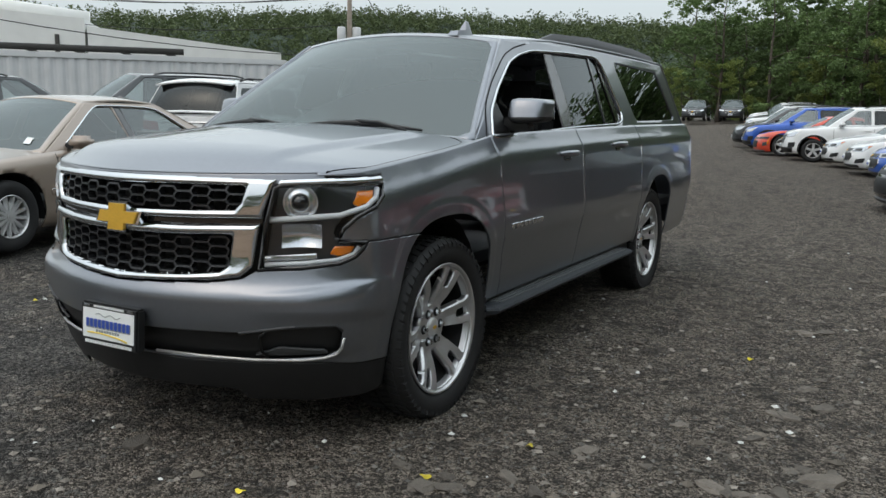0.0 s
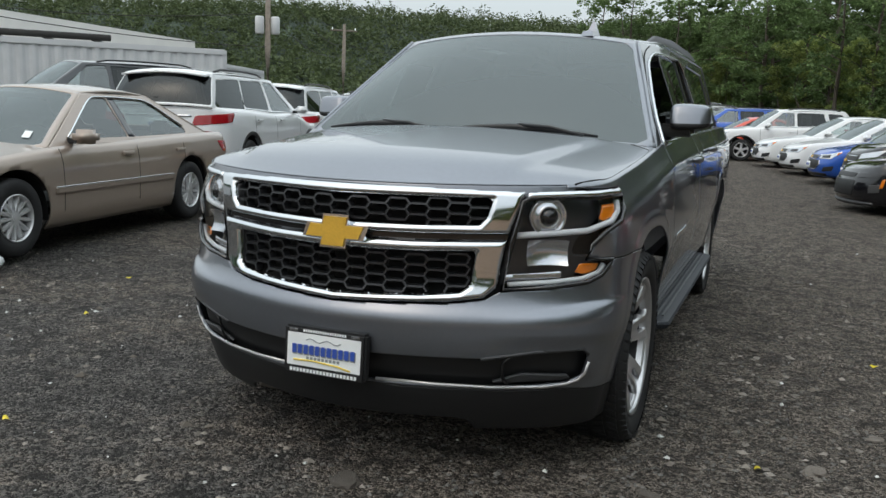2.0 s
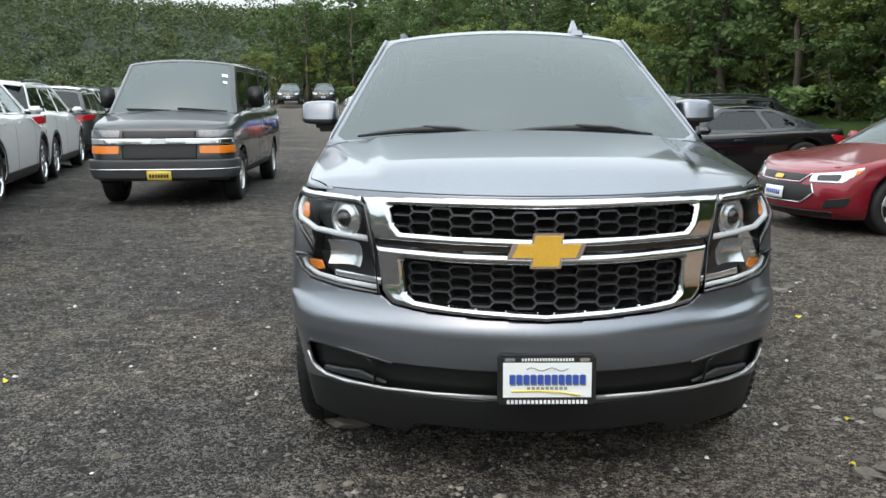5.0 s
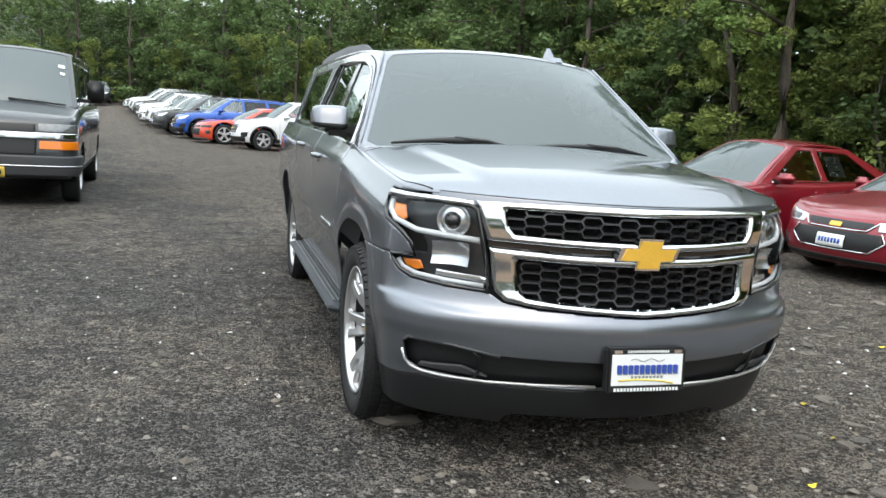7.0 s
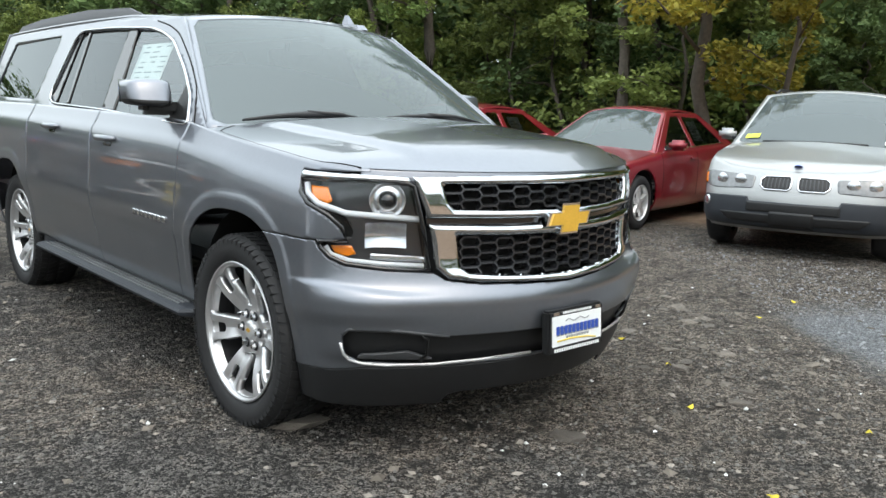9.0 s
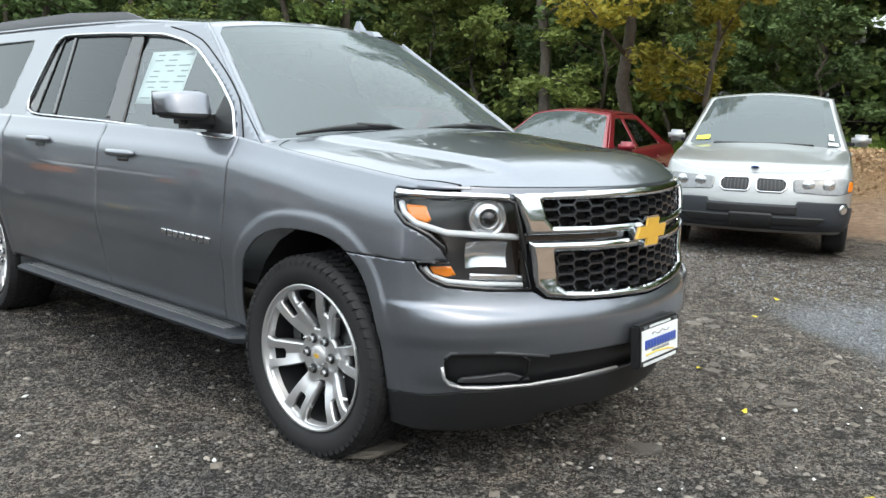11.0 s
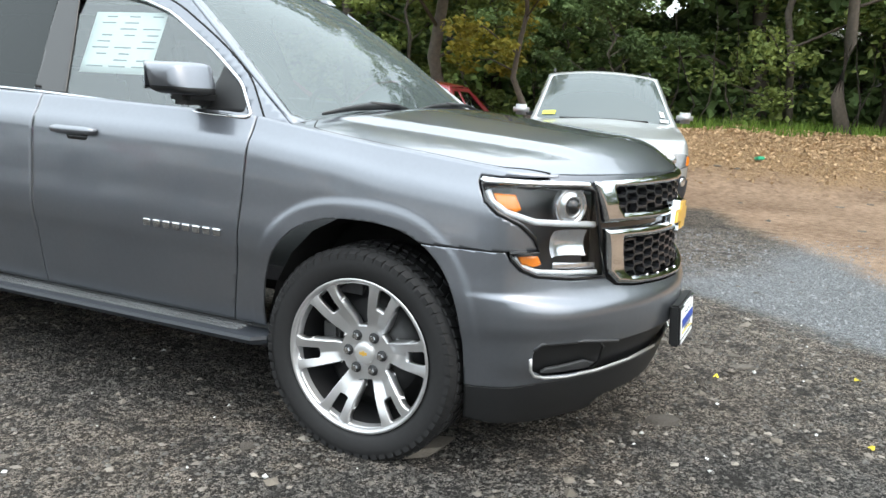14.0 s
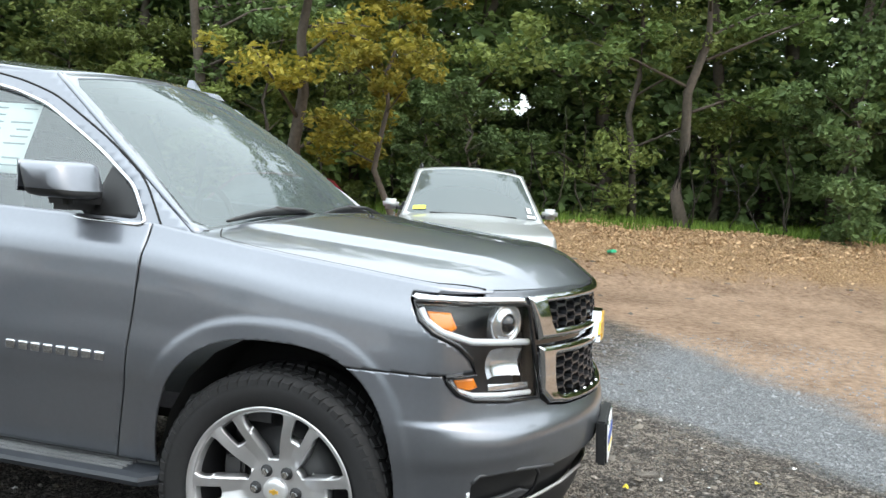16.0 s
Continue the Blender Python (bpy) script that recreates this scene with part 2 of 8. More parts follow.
def surf(name, f, ur, vr, nu, nv, material, parent=None, keep=(), label="", thick=0.0, flip=False, smooth=True):
    """A sheet f(u, v) over a rectangle of u and v, trimmed to where every keep is negative."""
    U, V = np.meshgrid(np.linspace(*ur, nu + 1), np.linspace(*vr, nv + 1), indexing="ij")
    P = f(U, V)

    def dist(u, v):
        p = f(u, v)
        d = np.full(u.shape, -1e9)
        for k in keep:
            d = np.maximum(d, k(u, v, p))
        return d

    ids = np.arange(U.size).reshape(U.shape)
    quads = np.stack([ids[:-1, :-1], ids[1:, :-1], ids[1:, 1:], ids[:-1, 1:]], -1).reshape(-1, 4)
    if keep:
        D = dist(U, V).ravel()
        quads = quads[(D[quads] < 0).any(1)]
        used = np.zeros(U.size, bool)
        used[quads.ravel()] = True
        move = used & (D > 0)
        u, v = U.ravel().copy(), V.ravel().copy()
        eu, ev = (ur[1] - ur[0]) / nu * 0.05, (vr[1] - vr[0]) / nv * 0.05
        for _ in range(4):
            mu, mv = u[move], v[move]
            if not len(mu):
                break
            d = dist(mu, mv)
            gu = (dist(mu + eu, mv) - dist(mu - eu, mv)) / (2 * eu)
            gv = (dist(mu, mv + ev) - dist(mu, mv - ev)) / (2 * ev)
            g2 = gu * gu + gv * gv + 1e-9
            step = np.clip(d / g2, -1, 1)
            u[move] = np.clip(mu - step * gu, min(ur), max(ur))
            v[move] = np.clip(mv - step * gv, min(vr), max(vr))
        P = f(u.reshape(U.shape), v.reshape(U.shape))
        index = np.cumsum(used) - 1
        pts = P.reshape(-1, 3)[used]
        quads = index[quads]
    else:
        pts = P.reshape(-1, 3)
    if flip:
        quads = quads[:, ::-1]
    me = bpy.data.meshes.new(name)
    me.from_pydata(pts.tolist(), [], quads.tolist())
    bm = bmesh.new()
    bm.from_mesh(me)
    bmesh.ops.remove_doubles(bm, verts=bm.verts, dist=0.0003)
    bmesh.ops.dissolve_degenerate(bm, dist=0.0002, edges=bm.edges)
    bm.to_mesh(me)
    bm.free()
    for p in me.polygons:
        p.use_smooth = smooth
    ob = link_mesh(name, me, material, parent, label)
    if thick:
        md = ob.modifiers.new("thickness", "SOLIDIFY")
        md.thickness, md.offset = thick, -1
    return ob


def smooth01(x):
    x = np.clip(x, 0, 1)
    return x * x * (3 - 2 * x)


def curve(points):
    """A soft curve through (x, y) pairs."""
    xs, ys = np.array(points, float).T
    m = np.gradient(ys, xs)

    def at(x):
        x = np.clip(np.asarray(x, float), xs[0], xs[-1])
        i = np.clip(np.searchsorted(xs, x) - 1, 0, len(xs) - 2)
        h = xs[i + 1] - xs[i]
        t = (x - xs[i]) / h
        return (2 * t**3 - 3 * t**2 + 1) * ys[i] + (t**3 - 2 * t**2 + t) * h * m[i] + (3 * t**2 - 2 * t**3) * ys[i + 1] + (t**3 - t**2) * h * m[i + 1]

    return at


def line(points):
    xs, ys = np.array(points, float).T
    return lambda x: np.interp(x, xs, ys)


class Outline:
    """The plan of a car's flank, from the middle of its nose to the middle of its tail, by arc length."""

    def __init__(self, nose, tail, half, bow_f, rc_f, bow_r, rc_r, pinch_f=0.03, pinch_r=0.05):
        def end(y0, sgn, bow, rc):
            xs = np.linspace(0, half - rc, 24)
            pts = [(x, y0 + sgn * bow * x * x) for x in xs]
            x0, y1 = pts[-1]
            ang0 = math.atan(2 * bow * x0)
            for a in np.linspace(ang0, math.pi / 2, 14)[1:]:
                pts.append((x0 + rc * (math.sin(a) - math.sin(ang0)) / (1 - math.sin(ang0)), y1 + sgn * rc * 1.25 * (math.cos(ang0) - math.cos(a)) / max(0.3, math.cos(ang0))))
            return pts

        f, r = end(nose, 1, bow_f, rc_f), end(tail, -1, bow_r, rc_r)
        yf, yr = f[-1][1], r[-1][1]
        side = [(half, y) for y in np.linspace(yf, yr, 40)[1:-1]]
        pts = np.array(f + side + r[::-1])
        fx = 1 - pinch_f * smooth01((yf + 1.0 - pts[:, 1]) / 2) - pinch_r * smooth01((pts[:, 1] - yr + 1.0) / 2)
        pts[:, 0] *= fx
        for _ in range(6):
            mid = pts.copy()
            mid[1:-1] = 0.5 * pts[1:-1] + 0.25 * (pts[:-2] + pts[2:])
            pts = mid
        s = np.r_[0, np.cumsum(np.hypot(*np.diff(pts, axis=0).T))]
        self.total = s[-1]
        self.s = np.linspace(0, self.total, 400)
        self.x, self.y = np.interp(self.s, s, pts[:, 0]), np.interp(self.s, s, pts[:, 1])
        dx, dy = np.gradient(self.x, self.s), np.gradient(self.y, self.s)
        ln = np.hypot(dx, dy)
        self.nx, self.ny = dy / ln, -dx / ln
        self.nx[0], self.nx[-1] = 0, 0

    def at(self, a):
        sg = np.where(np.asarray(a) < 0, -1.0, 1.0)
        b = np.abs(a)
        x, y, nx, ny = (np.interp(b, self.s, c) for c in (self.x, self.y, self.nx, self.ny))
        return sg * x, y, sg * nx, ny

    def a_of_y(self, y):
        """Arc length of the flank at y."""
        k = slice(40, -40)
        return float(np.interp(y, self.y[k], self.s[k]))


# ---- cars ----
WHEELS = {}


def spoke_rim(r, w, n, style):
    """The alloy of a wheel, facing +x: barrel, lip and spokes."""
    bm = bmesh.new()
    seg = 40
    prof = [(r * 0.995, w * 0.5), (r * 0.97, w * 0.5 + 0.004), (r * 0.93, w * 0.46), (r * 0.9, w * 0.3), (r * 0.88, -w * 0.45)]
    rings = [[bm.verts.new((h, q * math.cos(2 * math.pi * k / seg), q * math.sin(2 * math.pi * k / seg))) for k in range(seg)] for q, h in prof]
    for q, p in zip(rings, rings[1:]):
        for k in range(seg):
            bm.faces.new((q[k], q[(k + 1) % seg], p[(k + 1) % seg], p[k]))
    hub = r * 0.2
    for i in range(n):
        a = 2 * math.pi * i / n + 0.3
        for da in ((0,) if style != "pair" else (-0.16, 0.16)):
            c, s = math.cos(a + da), math.sin(a + da)
            d, t = Vector((0, c, s)), Vector((0, -s, c))
            wi, wo = r * (0.1 if n < 8 else 0.06), r * (0.13 if n < 8 else 0.045)
            p0, p1 = d * hub * 0.8, d * r * 0.93
            x0, x1 = w * 0.42, w * 0.44
            tops = [p0 - t * wi + Vector((x0, 0, 0)), p0 + t * wi + Vector((x0, 0, 0)), p1 + t * wo + Vector((x1, 0, 0)), p1 - t * wo + Vector((x1, 0, 0))]
            up = [bm.verts.new(v) for v in tops]
            lo = [bm.verts.new(v * 1.0 + Vector((-0.03, 0, 0)) + (t * (0.012 if k in (0, 3) else -0.012)) * -1) for k, v in enumerate(tops)]
            bm.faces.new(up)
            for k in range(4):
                bm.faces.new((up[k], lo[k], lo[(k + 1) % 4], up[(k + 1) % 4]))
    for q, h0, h1 in ((hub, w * 0.3, w * 0.45), (hub * 0.55, w * 0.45, w * 0.47)):
        lo = [bm.verts.new((h0, q * 1.05 * math.cos(2 * math.pi * k / 20), q * 1.05 * math.sin(2 * math.pi * k / 20))) for k in range(20)]
        hi = [bm.verts.new((h1, q * math.cos(2 * math.pi * k / 20), q * math.sin(2 * math.pi * k / 20))) for k in range(20)]
        for k in range(20):
            bm.faces.new((lo[k], lo[(k + 1) % 20], hi[(k + 1) % 20], hi[k]))
        bm.faces.new(hi)
    bmesh.ops.recalc_face_normals(bm, faces=bm.faces)
    return bm


def wheel(parent, x, y, r, rim_r, w, side, n=5, style="plain", rim_mat="alloy"):
    """A wheel with tyre, rim and brake disc; side is +1 where its face looks to +x."""
    key = (r, rim_r, w, n, style, rim_mat)
    if key not in WHEELS:
        k = rim_r
        tyre = lathe("tyre", [(k * 0.97, w * 0.44), (k + 0.01, w * 0.5), (k + (r - k) * 0.5, w * 0.53), (r - 0.025, w * 0.5), (r - 0.006, w * 0.43), (r, w * 0.3), (r, -w * 0.3), (r - 0.02, -w * 0.5), (k, -w * 0.5)], M["rubber"])
        rim = part("rim", spoke_rim(k, w, n, style), M[rim_mat], None, "", False)
        disc = lathe("brake_disc", [(0.0, w * 0.0), (k * 0.62, w * 0.0), (k * 0.62, -0.02), (k * 0.9, -w * 0.2), (k * 0.9, -w * 0.45)], M["alloydark"], None, 24)
        WHEELS[key] = [o.data for o in (tyre, rim, disc)]
        for o in (tyre, rim, disc):
            bpy.data.objects.remove(o)
    root = new("wheel")
    root.empty_display_size = 0.1
    root.parent = parent
    root.matrix_local = pose(x, y, r, 0, 0, 0 if side > 0 else 180)
    for nm, me in zip(("tyre", "rim", "brake_disc"), WHEELS[key]):
        o = new(nm, me)
        o.parent = root
    return root


class Car:
    """A car that faces -y, with its front axle over the origin."""

    def __init__(self, root, s):
        self.root, self.s = root, s
        self.o = Outline(s["nose"], s["tail"], s["half"], s.get("bow_f", 0.3), s.get("rc_f", 0.3), s.get("bow_r", 0.15), s.get("rc_r", 0.25), s.get("pinch_f", 0.03), s.get("pinch_r", 0.05))
        self.edge, self.bot = curve(s["edge"]), line(s.get("bottom", [(-9, s["clear"]), (9, s["clear"])]))
        self.side, self.front, self.rear = curve(s["side"]), curve(s["front"]), curve(s["rear"])
        self.paint = M[s["paint"]]

    def shell(self, a, v, off=0.0):
        x, y, nx, ny = self.o.at(a)
        zt, zb = self.edge(y), self.bot(y)
        wf, wr = smooth01((-ny - 0.15) / 0.7), smooth01((ny - 0.15) / 0.7)
        inset = self.side(v) * (1 - wf - wr) + self.front(v) * wf + self.rear(v) * wr - off
        return np.stack([x - nx * inset, y - ny * inset, zb + (zt - zb) * v], -1)

    def shell_z(self, a, z, off=0.0):
        _, y, _, _ = self.o.at(a)
        zt, zb = self.edge(y), self.bot(y)
        return self.shell(a, np.clip((z - zb) / (zt - zb), -0.05, 1.05), off)

    def arches(self):
        s = self.s
        out = []
        for yc in (0, s["wb"]):
            ry, rz, n = s.get("arch", (s["r"] + 0.06, s["r"] + 0.07, 2.2))
            out.append(lambda u, v, p, yc=yc: np.where(np.abs(p[..., 0]) > 0.4, (1 - ((np.abs(p[..., 1] - yc) / ry) ** n + (np.abs(p[..., 2] - s["r"]) / rz) ** n) ** (1 / n)) * rz, -1))
        return out

    def patch(self, name, material, poly, off=0.004, rnd=0.0, nu=24, nv=14, thick=0.01, parent=None, label="", both=False, rear=False):
        """A piece laid on the shell; poly in (arc length from the middle of the nose or tail, height)."""
        poly = np.array(poly, float)
        made = []
        for sg in ((1, -1) if both else (1,)):
            q = poly * [sg, 1]
            lo, hi = q.min(0), q.max(0)
            f = (lambda a, z: self.shell_z(self.o.total * np.where(a < 0, -1, 1) - a, z, off)) if rear else (lambda a, z: self.shell_z(a, z, off))
            made.append(surf(name, f, (lo[0], hi[0]), (lo[1], hi[1]), nu, nv, M[material], parent or self.root, [poly_in(q, rnd)], label, thick, flip=rear))
        return made

    def build(self):
        s, o, root = self.s, self.o, self.root
        A = o.total
        custom = s.get("custom")
        if not custom:
            surf("body", self.shell, (-A, A), (0, 1), s.get("nu", 200), s.get("nv", 16), self.paint, root, self.arches(), "", 0.012)
        # hood and rear deck
        yc, yh, yr, yb = s["cowl"], s["header"], s["rroof"], s["rbase"]
        a_c, a_b = o.a_of_y(yc), o.a_of_y(yb)
        ecx = self.shell(np.array(a_c), np.array(1.0))
        erx = self.shell(np.array(a_b), np.array(1.0))
        zc, zb, xc, xb = float(ecx[2]), float(erx[2]), float(ecx[0]), float(erx[0])
        a1 = s.get("a_corner", s["half"] * 0.85)
        bowc = s.get("bow_c", 0.12)

        def deck(a_from, a_to, yend, zend, xend, bow, crown):
            def f(u, t):
                sg = np.where(u < 0, -1.0, 1.0)
                F = self.shell(a_from(np.abs(u)) * sg, np.ones_like(u))
                C = np.stack([u * xend, yend - bow * (1 - u * u), np.full_like(u, zend) + crown * (1 - u * u)], -1)
                one = np.ones_like(u)
                F1 = self.shell(a_from(one), one)
                C1 = np.stack([one * xend, one * yend, one * zend], -1)
                E1 = self.shell(a_from(one) * (1 - t) + a_to * t, one)
                corr = (E1 - (F1 * (1 - t)[..., None] + C1 * t[..., None])) * (np.abs(u) ** 3)[..., None]
                corr[..., 0] *= sg
                P = F * (1 - t)[..., None] + C * t[..., None] + corr
                P[..., 2] += s.get("crown_h", 0.05) * (1 - u * u) * np.minimum(1, t * 5) ** 0.6 * (1 - 0.25 * t) * (1 if bow >= 0 else 0.5)
                return P
            return f

        hood = deck(lambda q: q * a1, a_c, yc, zc, xc, bowc, 0.02)
        self.hood = s["hood_shape"](hood) if custom else hood
        surf("hood", self.hood, (-1, 1), (0, 1), 110 if custom else 28, 48 if custom else 24, self.paint, root)
        if s["tail"] - yb > 0.25:
            surf("trunk_lid", deck(lambda q: A - q * a1, a_b, yb, zb, xb, -0.1, 0.02), (-1, 1), (0, 1), 24, 12, self.paint, root, flip=True)
        # greenhouse
        zr, xr, rise = s["roof"], s["xroof"], s.get("rise", 0.0)
        crest = s.get("crest", rise * 0.7 / (yr - yh))
        top_of = lambda y: zr + np.interp(y, [yh, yh + 0.7, yr], [0.0, crest, rise])
        crown = s.get("crown_r", 0.06)
        tum = lambda y, z: np.interp(y, [yc, yb], [xc, xb]) + (xr - np.interp(y, [yc, yb], [xc, xb])) * np.clip((z - self.edge(y)) / (top_of(y) - self.edge(y)), -0.2, 1)
        self.tum = tum

        def flank(sg, off=0.0):
            return lambda y, z: np.stack([sg * (tum(y, z) + off - 0.012 * np.clip((y - yc) / (yb - yc), 0, 1) ** 4), y, z], -1)

        outline = [(yc, zc - 0.01), (yh, zr), (yh + 0.7, zr + crest), (yr, zr + rise), (yb, zb - 0.01)] if "flank" not in s else s["flank"]
        wins = s["windows"]
        for sg in (1, -1):
            holes = [hole(poly_in(w, 0.03)) for w, _ in wins]
            surf("pillar_frame", flank(sg), (min(p[0] for p in outline), max(p[0] for p in outline)), (min(p[1] for p in outline), zr + rise), 110, 26, M[s.get("pillar", s["paint"])] if s.get("pillar") else self.paint, root, [poly_in(outline)] + holes, "", 0.02, flip=sg < 0)
            for w, tint in wins:
                if tint is None:
                    continue
                w = np.array(w)
                g = surf("side_window", flank(sg, -0.008), (w[:, 0].min(), w[:, 0].max()), (w[:, 1].min(), w[:, 1].max()), 20, 12, M[tint], root, [poly_in(w, 0.03, 0.004)], "", 0, flip=sg > 0)
                g.visible_shadow = False
        if s.get("chrome_belt"):
            for sg in (1, -1):
                allw = np.concatenate([np.array(w) for w, _ in wins])
                y0, y1 = allw[:, 0].min(), allw[:, 0].max()
                ys = np.linspace(y0, y1, 24)
                tube("chrome_belt", [tuple(flank(sg, 0.004)(np.array(y), self.edge(np.array(y)) + 0.015)) for y in ys], 0.008, M["chrome"], root)

        def shield(yb0, zb0, xb0, bow0, cr0, yt, bow1, sign, up=0.0):
            def f(u, t):
                B = np.stack([u * xb0, yb0 - sign * bow0 * (1 - u * u), zb0 + cr0 * (1 - u * u)], -1)
                T = np.stack([u * xr, yt - sign * bow1 * (1 - u * u), zr + up + crown * (1 - u * u)], -1)
                P = B * (1 - t)[..., None] + T * t[..., None]
                P[..., 1] -= sign * 0.05 * np.sin(np.pi * t) * (1 - u**4)
                P[..., 2] += 0.03 * np.sin(np.pi * t) * (1 - u**4)
                return P
            return f

        ws = shield(yc, zc, xc, bowc, 0.02, yh, 0.08, 1)
        rs = shield(yb, zb, xb, s.get("bow_rw", 0.08), 0.02, yr, 0.05, -1, rise)
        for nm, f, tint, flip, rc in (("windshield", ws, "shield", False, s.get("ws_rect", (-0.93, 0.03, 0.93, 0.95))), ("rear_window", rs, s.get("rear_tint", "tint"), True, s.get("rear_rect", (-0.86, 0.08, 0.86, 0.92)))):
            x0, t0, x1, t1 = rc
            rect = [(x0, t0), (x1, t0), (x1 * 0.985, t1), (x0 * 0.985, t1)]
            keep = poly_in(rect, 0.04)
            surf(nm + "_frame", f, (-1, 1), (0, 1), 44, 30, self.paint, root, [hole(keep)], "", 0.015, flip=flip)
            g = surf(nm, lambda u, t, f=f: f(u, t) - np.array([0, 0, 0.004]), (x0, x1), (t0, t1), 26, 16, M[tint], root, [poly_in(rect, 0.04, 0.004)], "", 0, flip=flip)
            g.visible_shadow = False
            if custom and not flip:
                inner = [(x0 * 0.945, t0 + 0.05), (x1 * 0.945, t0 + 0.05), (x1 * 0.94, t1 - 0.055), (x0 * 0.94, t1 - 0.055)]
                surf("windshield_border", lambda u, t, f=f: f(u, t) - np.array([0, -0.004, 0.009]), (x0, x1), (t0, t1), 60, 40, M["gloss"], root, [keep, hole(poly_in(inner, 0.05))], "black printed border of the glass", 0)

        def roof(u, t):
            y = yh + (yr - yh) * t - (0.08 * (1 - t) - 0.05 * t) * (1 - u * u)
            z = top_of(yh + (yr - yh) * t) + crown * (1 - u * u) * 1.0 + s.get("arc", 0.03) * np.sin(np.pi * t)
            return np.stack([u * xr, y, z], -1)

        self.roof = roof
        surf("roof", roof, (-1, 1), (0, 1), 24, 26, self.paint, root, (), "", 0.02)
        # underside, wheel wells, cabin
        r, wb, h = s["r"], s["wb"], s["half"]
        zf = s["clear"] + 0.06
        box("underbody", (-h * 0.6, s["nose"] + 0.25, zf), (h * 0.6, s["tail"] - 0.2, zf + 0.12), M["dark"], root)
        for sg in (1, -1):
            for yy in (0, wb):
                bm = bmesh.new()
                R = r + (0.115 if custom else 0.075)
                prev = None
                for k in range(13):
                    a = math.pi * (k / 12) * 1.1 - 0.05 * math.pi
                    c, z = (0.435 if custom else R) * math.cos(a), R * math.sin(a)
                    cur = [bm.verts.new((sg * (h - (0.1 if custom else 0.05)), yy + c, r + z)), bm.verts.new((sg * (h - 0.42), yy + c, r + z))]
                    if prev:
                        bm.faces.new((prev[0], cur[0], cur[1], prev[1]))
                    prev = cur
                if custom:
                    bm.faces.new([v for v in bm.verts if abs(v.co.x) < h - 0.2])
                part("wheel_liner", bm, M["dark"], root, "", not custom)
                if custom:
                    continue
                wheel(root, sg * (h - s.get("tw", 0.22) * 0.5 - s.get("wheel_in", 0.03)), yy, r, s["rim"], s.get("tw", 0.22), sg, *s.get("wheels", (5, "plain", "alloy")))
        self.flank, self.ws, self.tum = flank, ws, tum
        xi = h * 0.8
        zs = s.get("seat_z", zc - 0.35)
        box("cabin_floor", (-xi, yc - 0.25, zf + 0.1), (xi, yb - 0.05, zf + 0.16), M["interior"], root)
        box("dashboard", (-xi * 0.98, yc - 0.05, zs - 0.05), (xi * 0.98, yc + 0.38, zc - 0.04), M["interior"], root, 0.05)
        for yy in s.get("seats", (yh + 0.45, yh + 1.35)):
            for sg in (1, -1):
                bm = bmesh.new()
                box_bm(bm, (sg * xi * 0.5 - 0.24, yy - 0.3, zs - 0.3), (sg * xi * 0.5 + 0.24, yy + 0.25, zs - 0.12), 0.05)
                box_bm(bm, (sg * xi * 0.5 - 0.24, -0.08, 0), (sg * xi * 0.5 + 0.24, 0.08, 0.58), 0.06, pose(0, yy + 0.25, zs - 0.2, -14))
                box_bm(bm, (sg * xi * 0.5 - 0.13, -0.06, 0.6), (sg * xi * 0.5 + 0.13, 0.05, 0.78), 0.04, pose(0, yy + 0.25, zs - 0.2, -14))
                part("seat", bm, M["seat"], root)
        return self

    def mirrors(self, y, z, material=None, size=(0.2, 0.14, 0.13), out=0.0):
        for sg in (1, -1):
            x = float(self.tum(np.array(y), np.array(z)))
            bm = bmesh.new()
            w, d, h = size
            box_bm(bm, (0.05 + out, -d * 0.5, 0.0), (0.05 + out + w, d * 0.5, h), 0.035)
            for v in bm.verts:
                v.co.y += 0.25 * (v.co.x - 0.05)
                v.co.x = sg * (x + v.co.x)
                v.co.y += y
                v.co.z += z - 0.02
            bmesh.ops.recalc_face_normals(bm, faces=bm.faces)
            m = part("mirror", bm, material or self.paint, self.root, "", True)
            box("mirror_arm", (min(sg * (x - 0.02), sg * (x + 0.1 + out)), y - 0.03, z - 0.02), (max(sg * (x - 0.02), sg * (x + 0.1 + out)), y + 0.04, z + 0.03), M["plastic"], m, 0.01)

    def handles(self, ys, z, material=None):
        for y in ys:
            a = self.o.a_of_y(y)
            for sg in (1, -1):
                f = lambda q, w, sg=sg: self.shell_z(sg * q, w, 0.03)
                surf("door_handle", f, (a - 0.09, a + 0.09), (z - 0.016, z + 0.016), 8, 4, material or self.paint, self.root, (), "", 0.02, flip=False)

    def seams(self, ys, z0, z1):
        for y in ys:
            a = self.o.a_of_y(y)
            self.patch("door_gap", "dark", [(a - 0.004, z0), (a + 0.004, z0), (a + 0.004, z1), (a - 0.004, z1)], 0.0015, 0, 2, 14, 0.001, both=True)


SIDE = [(0, 0.07), (0.12, 0.025), (0.35, 0.004), (0.6, 0.0), (0.82, 0.012), (0.95, 0.04), (1, 0.065)]
FRONT = [(0, 0.09), (0.15, 0.02), (0.35, 0.0), (0.55, 0.01), (0.8, 0.06), (1, 0.14)]
REAR = [(0, 0.09), (0.15, 0.02), (0.4, 0.0), (0.7, 0.02), (1, 0.08)]


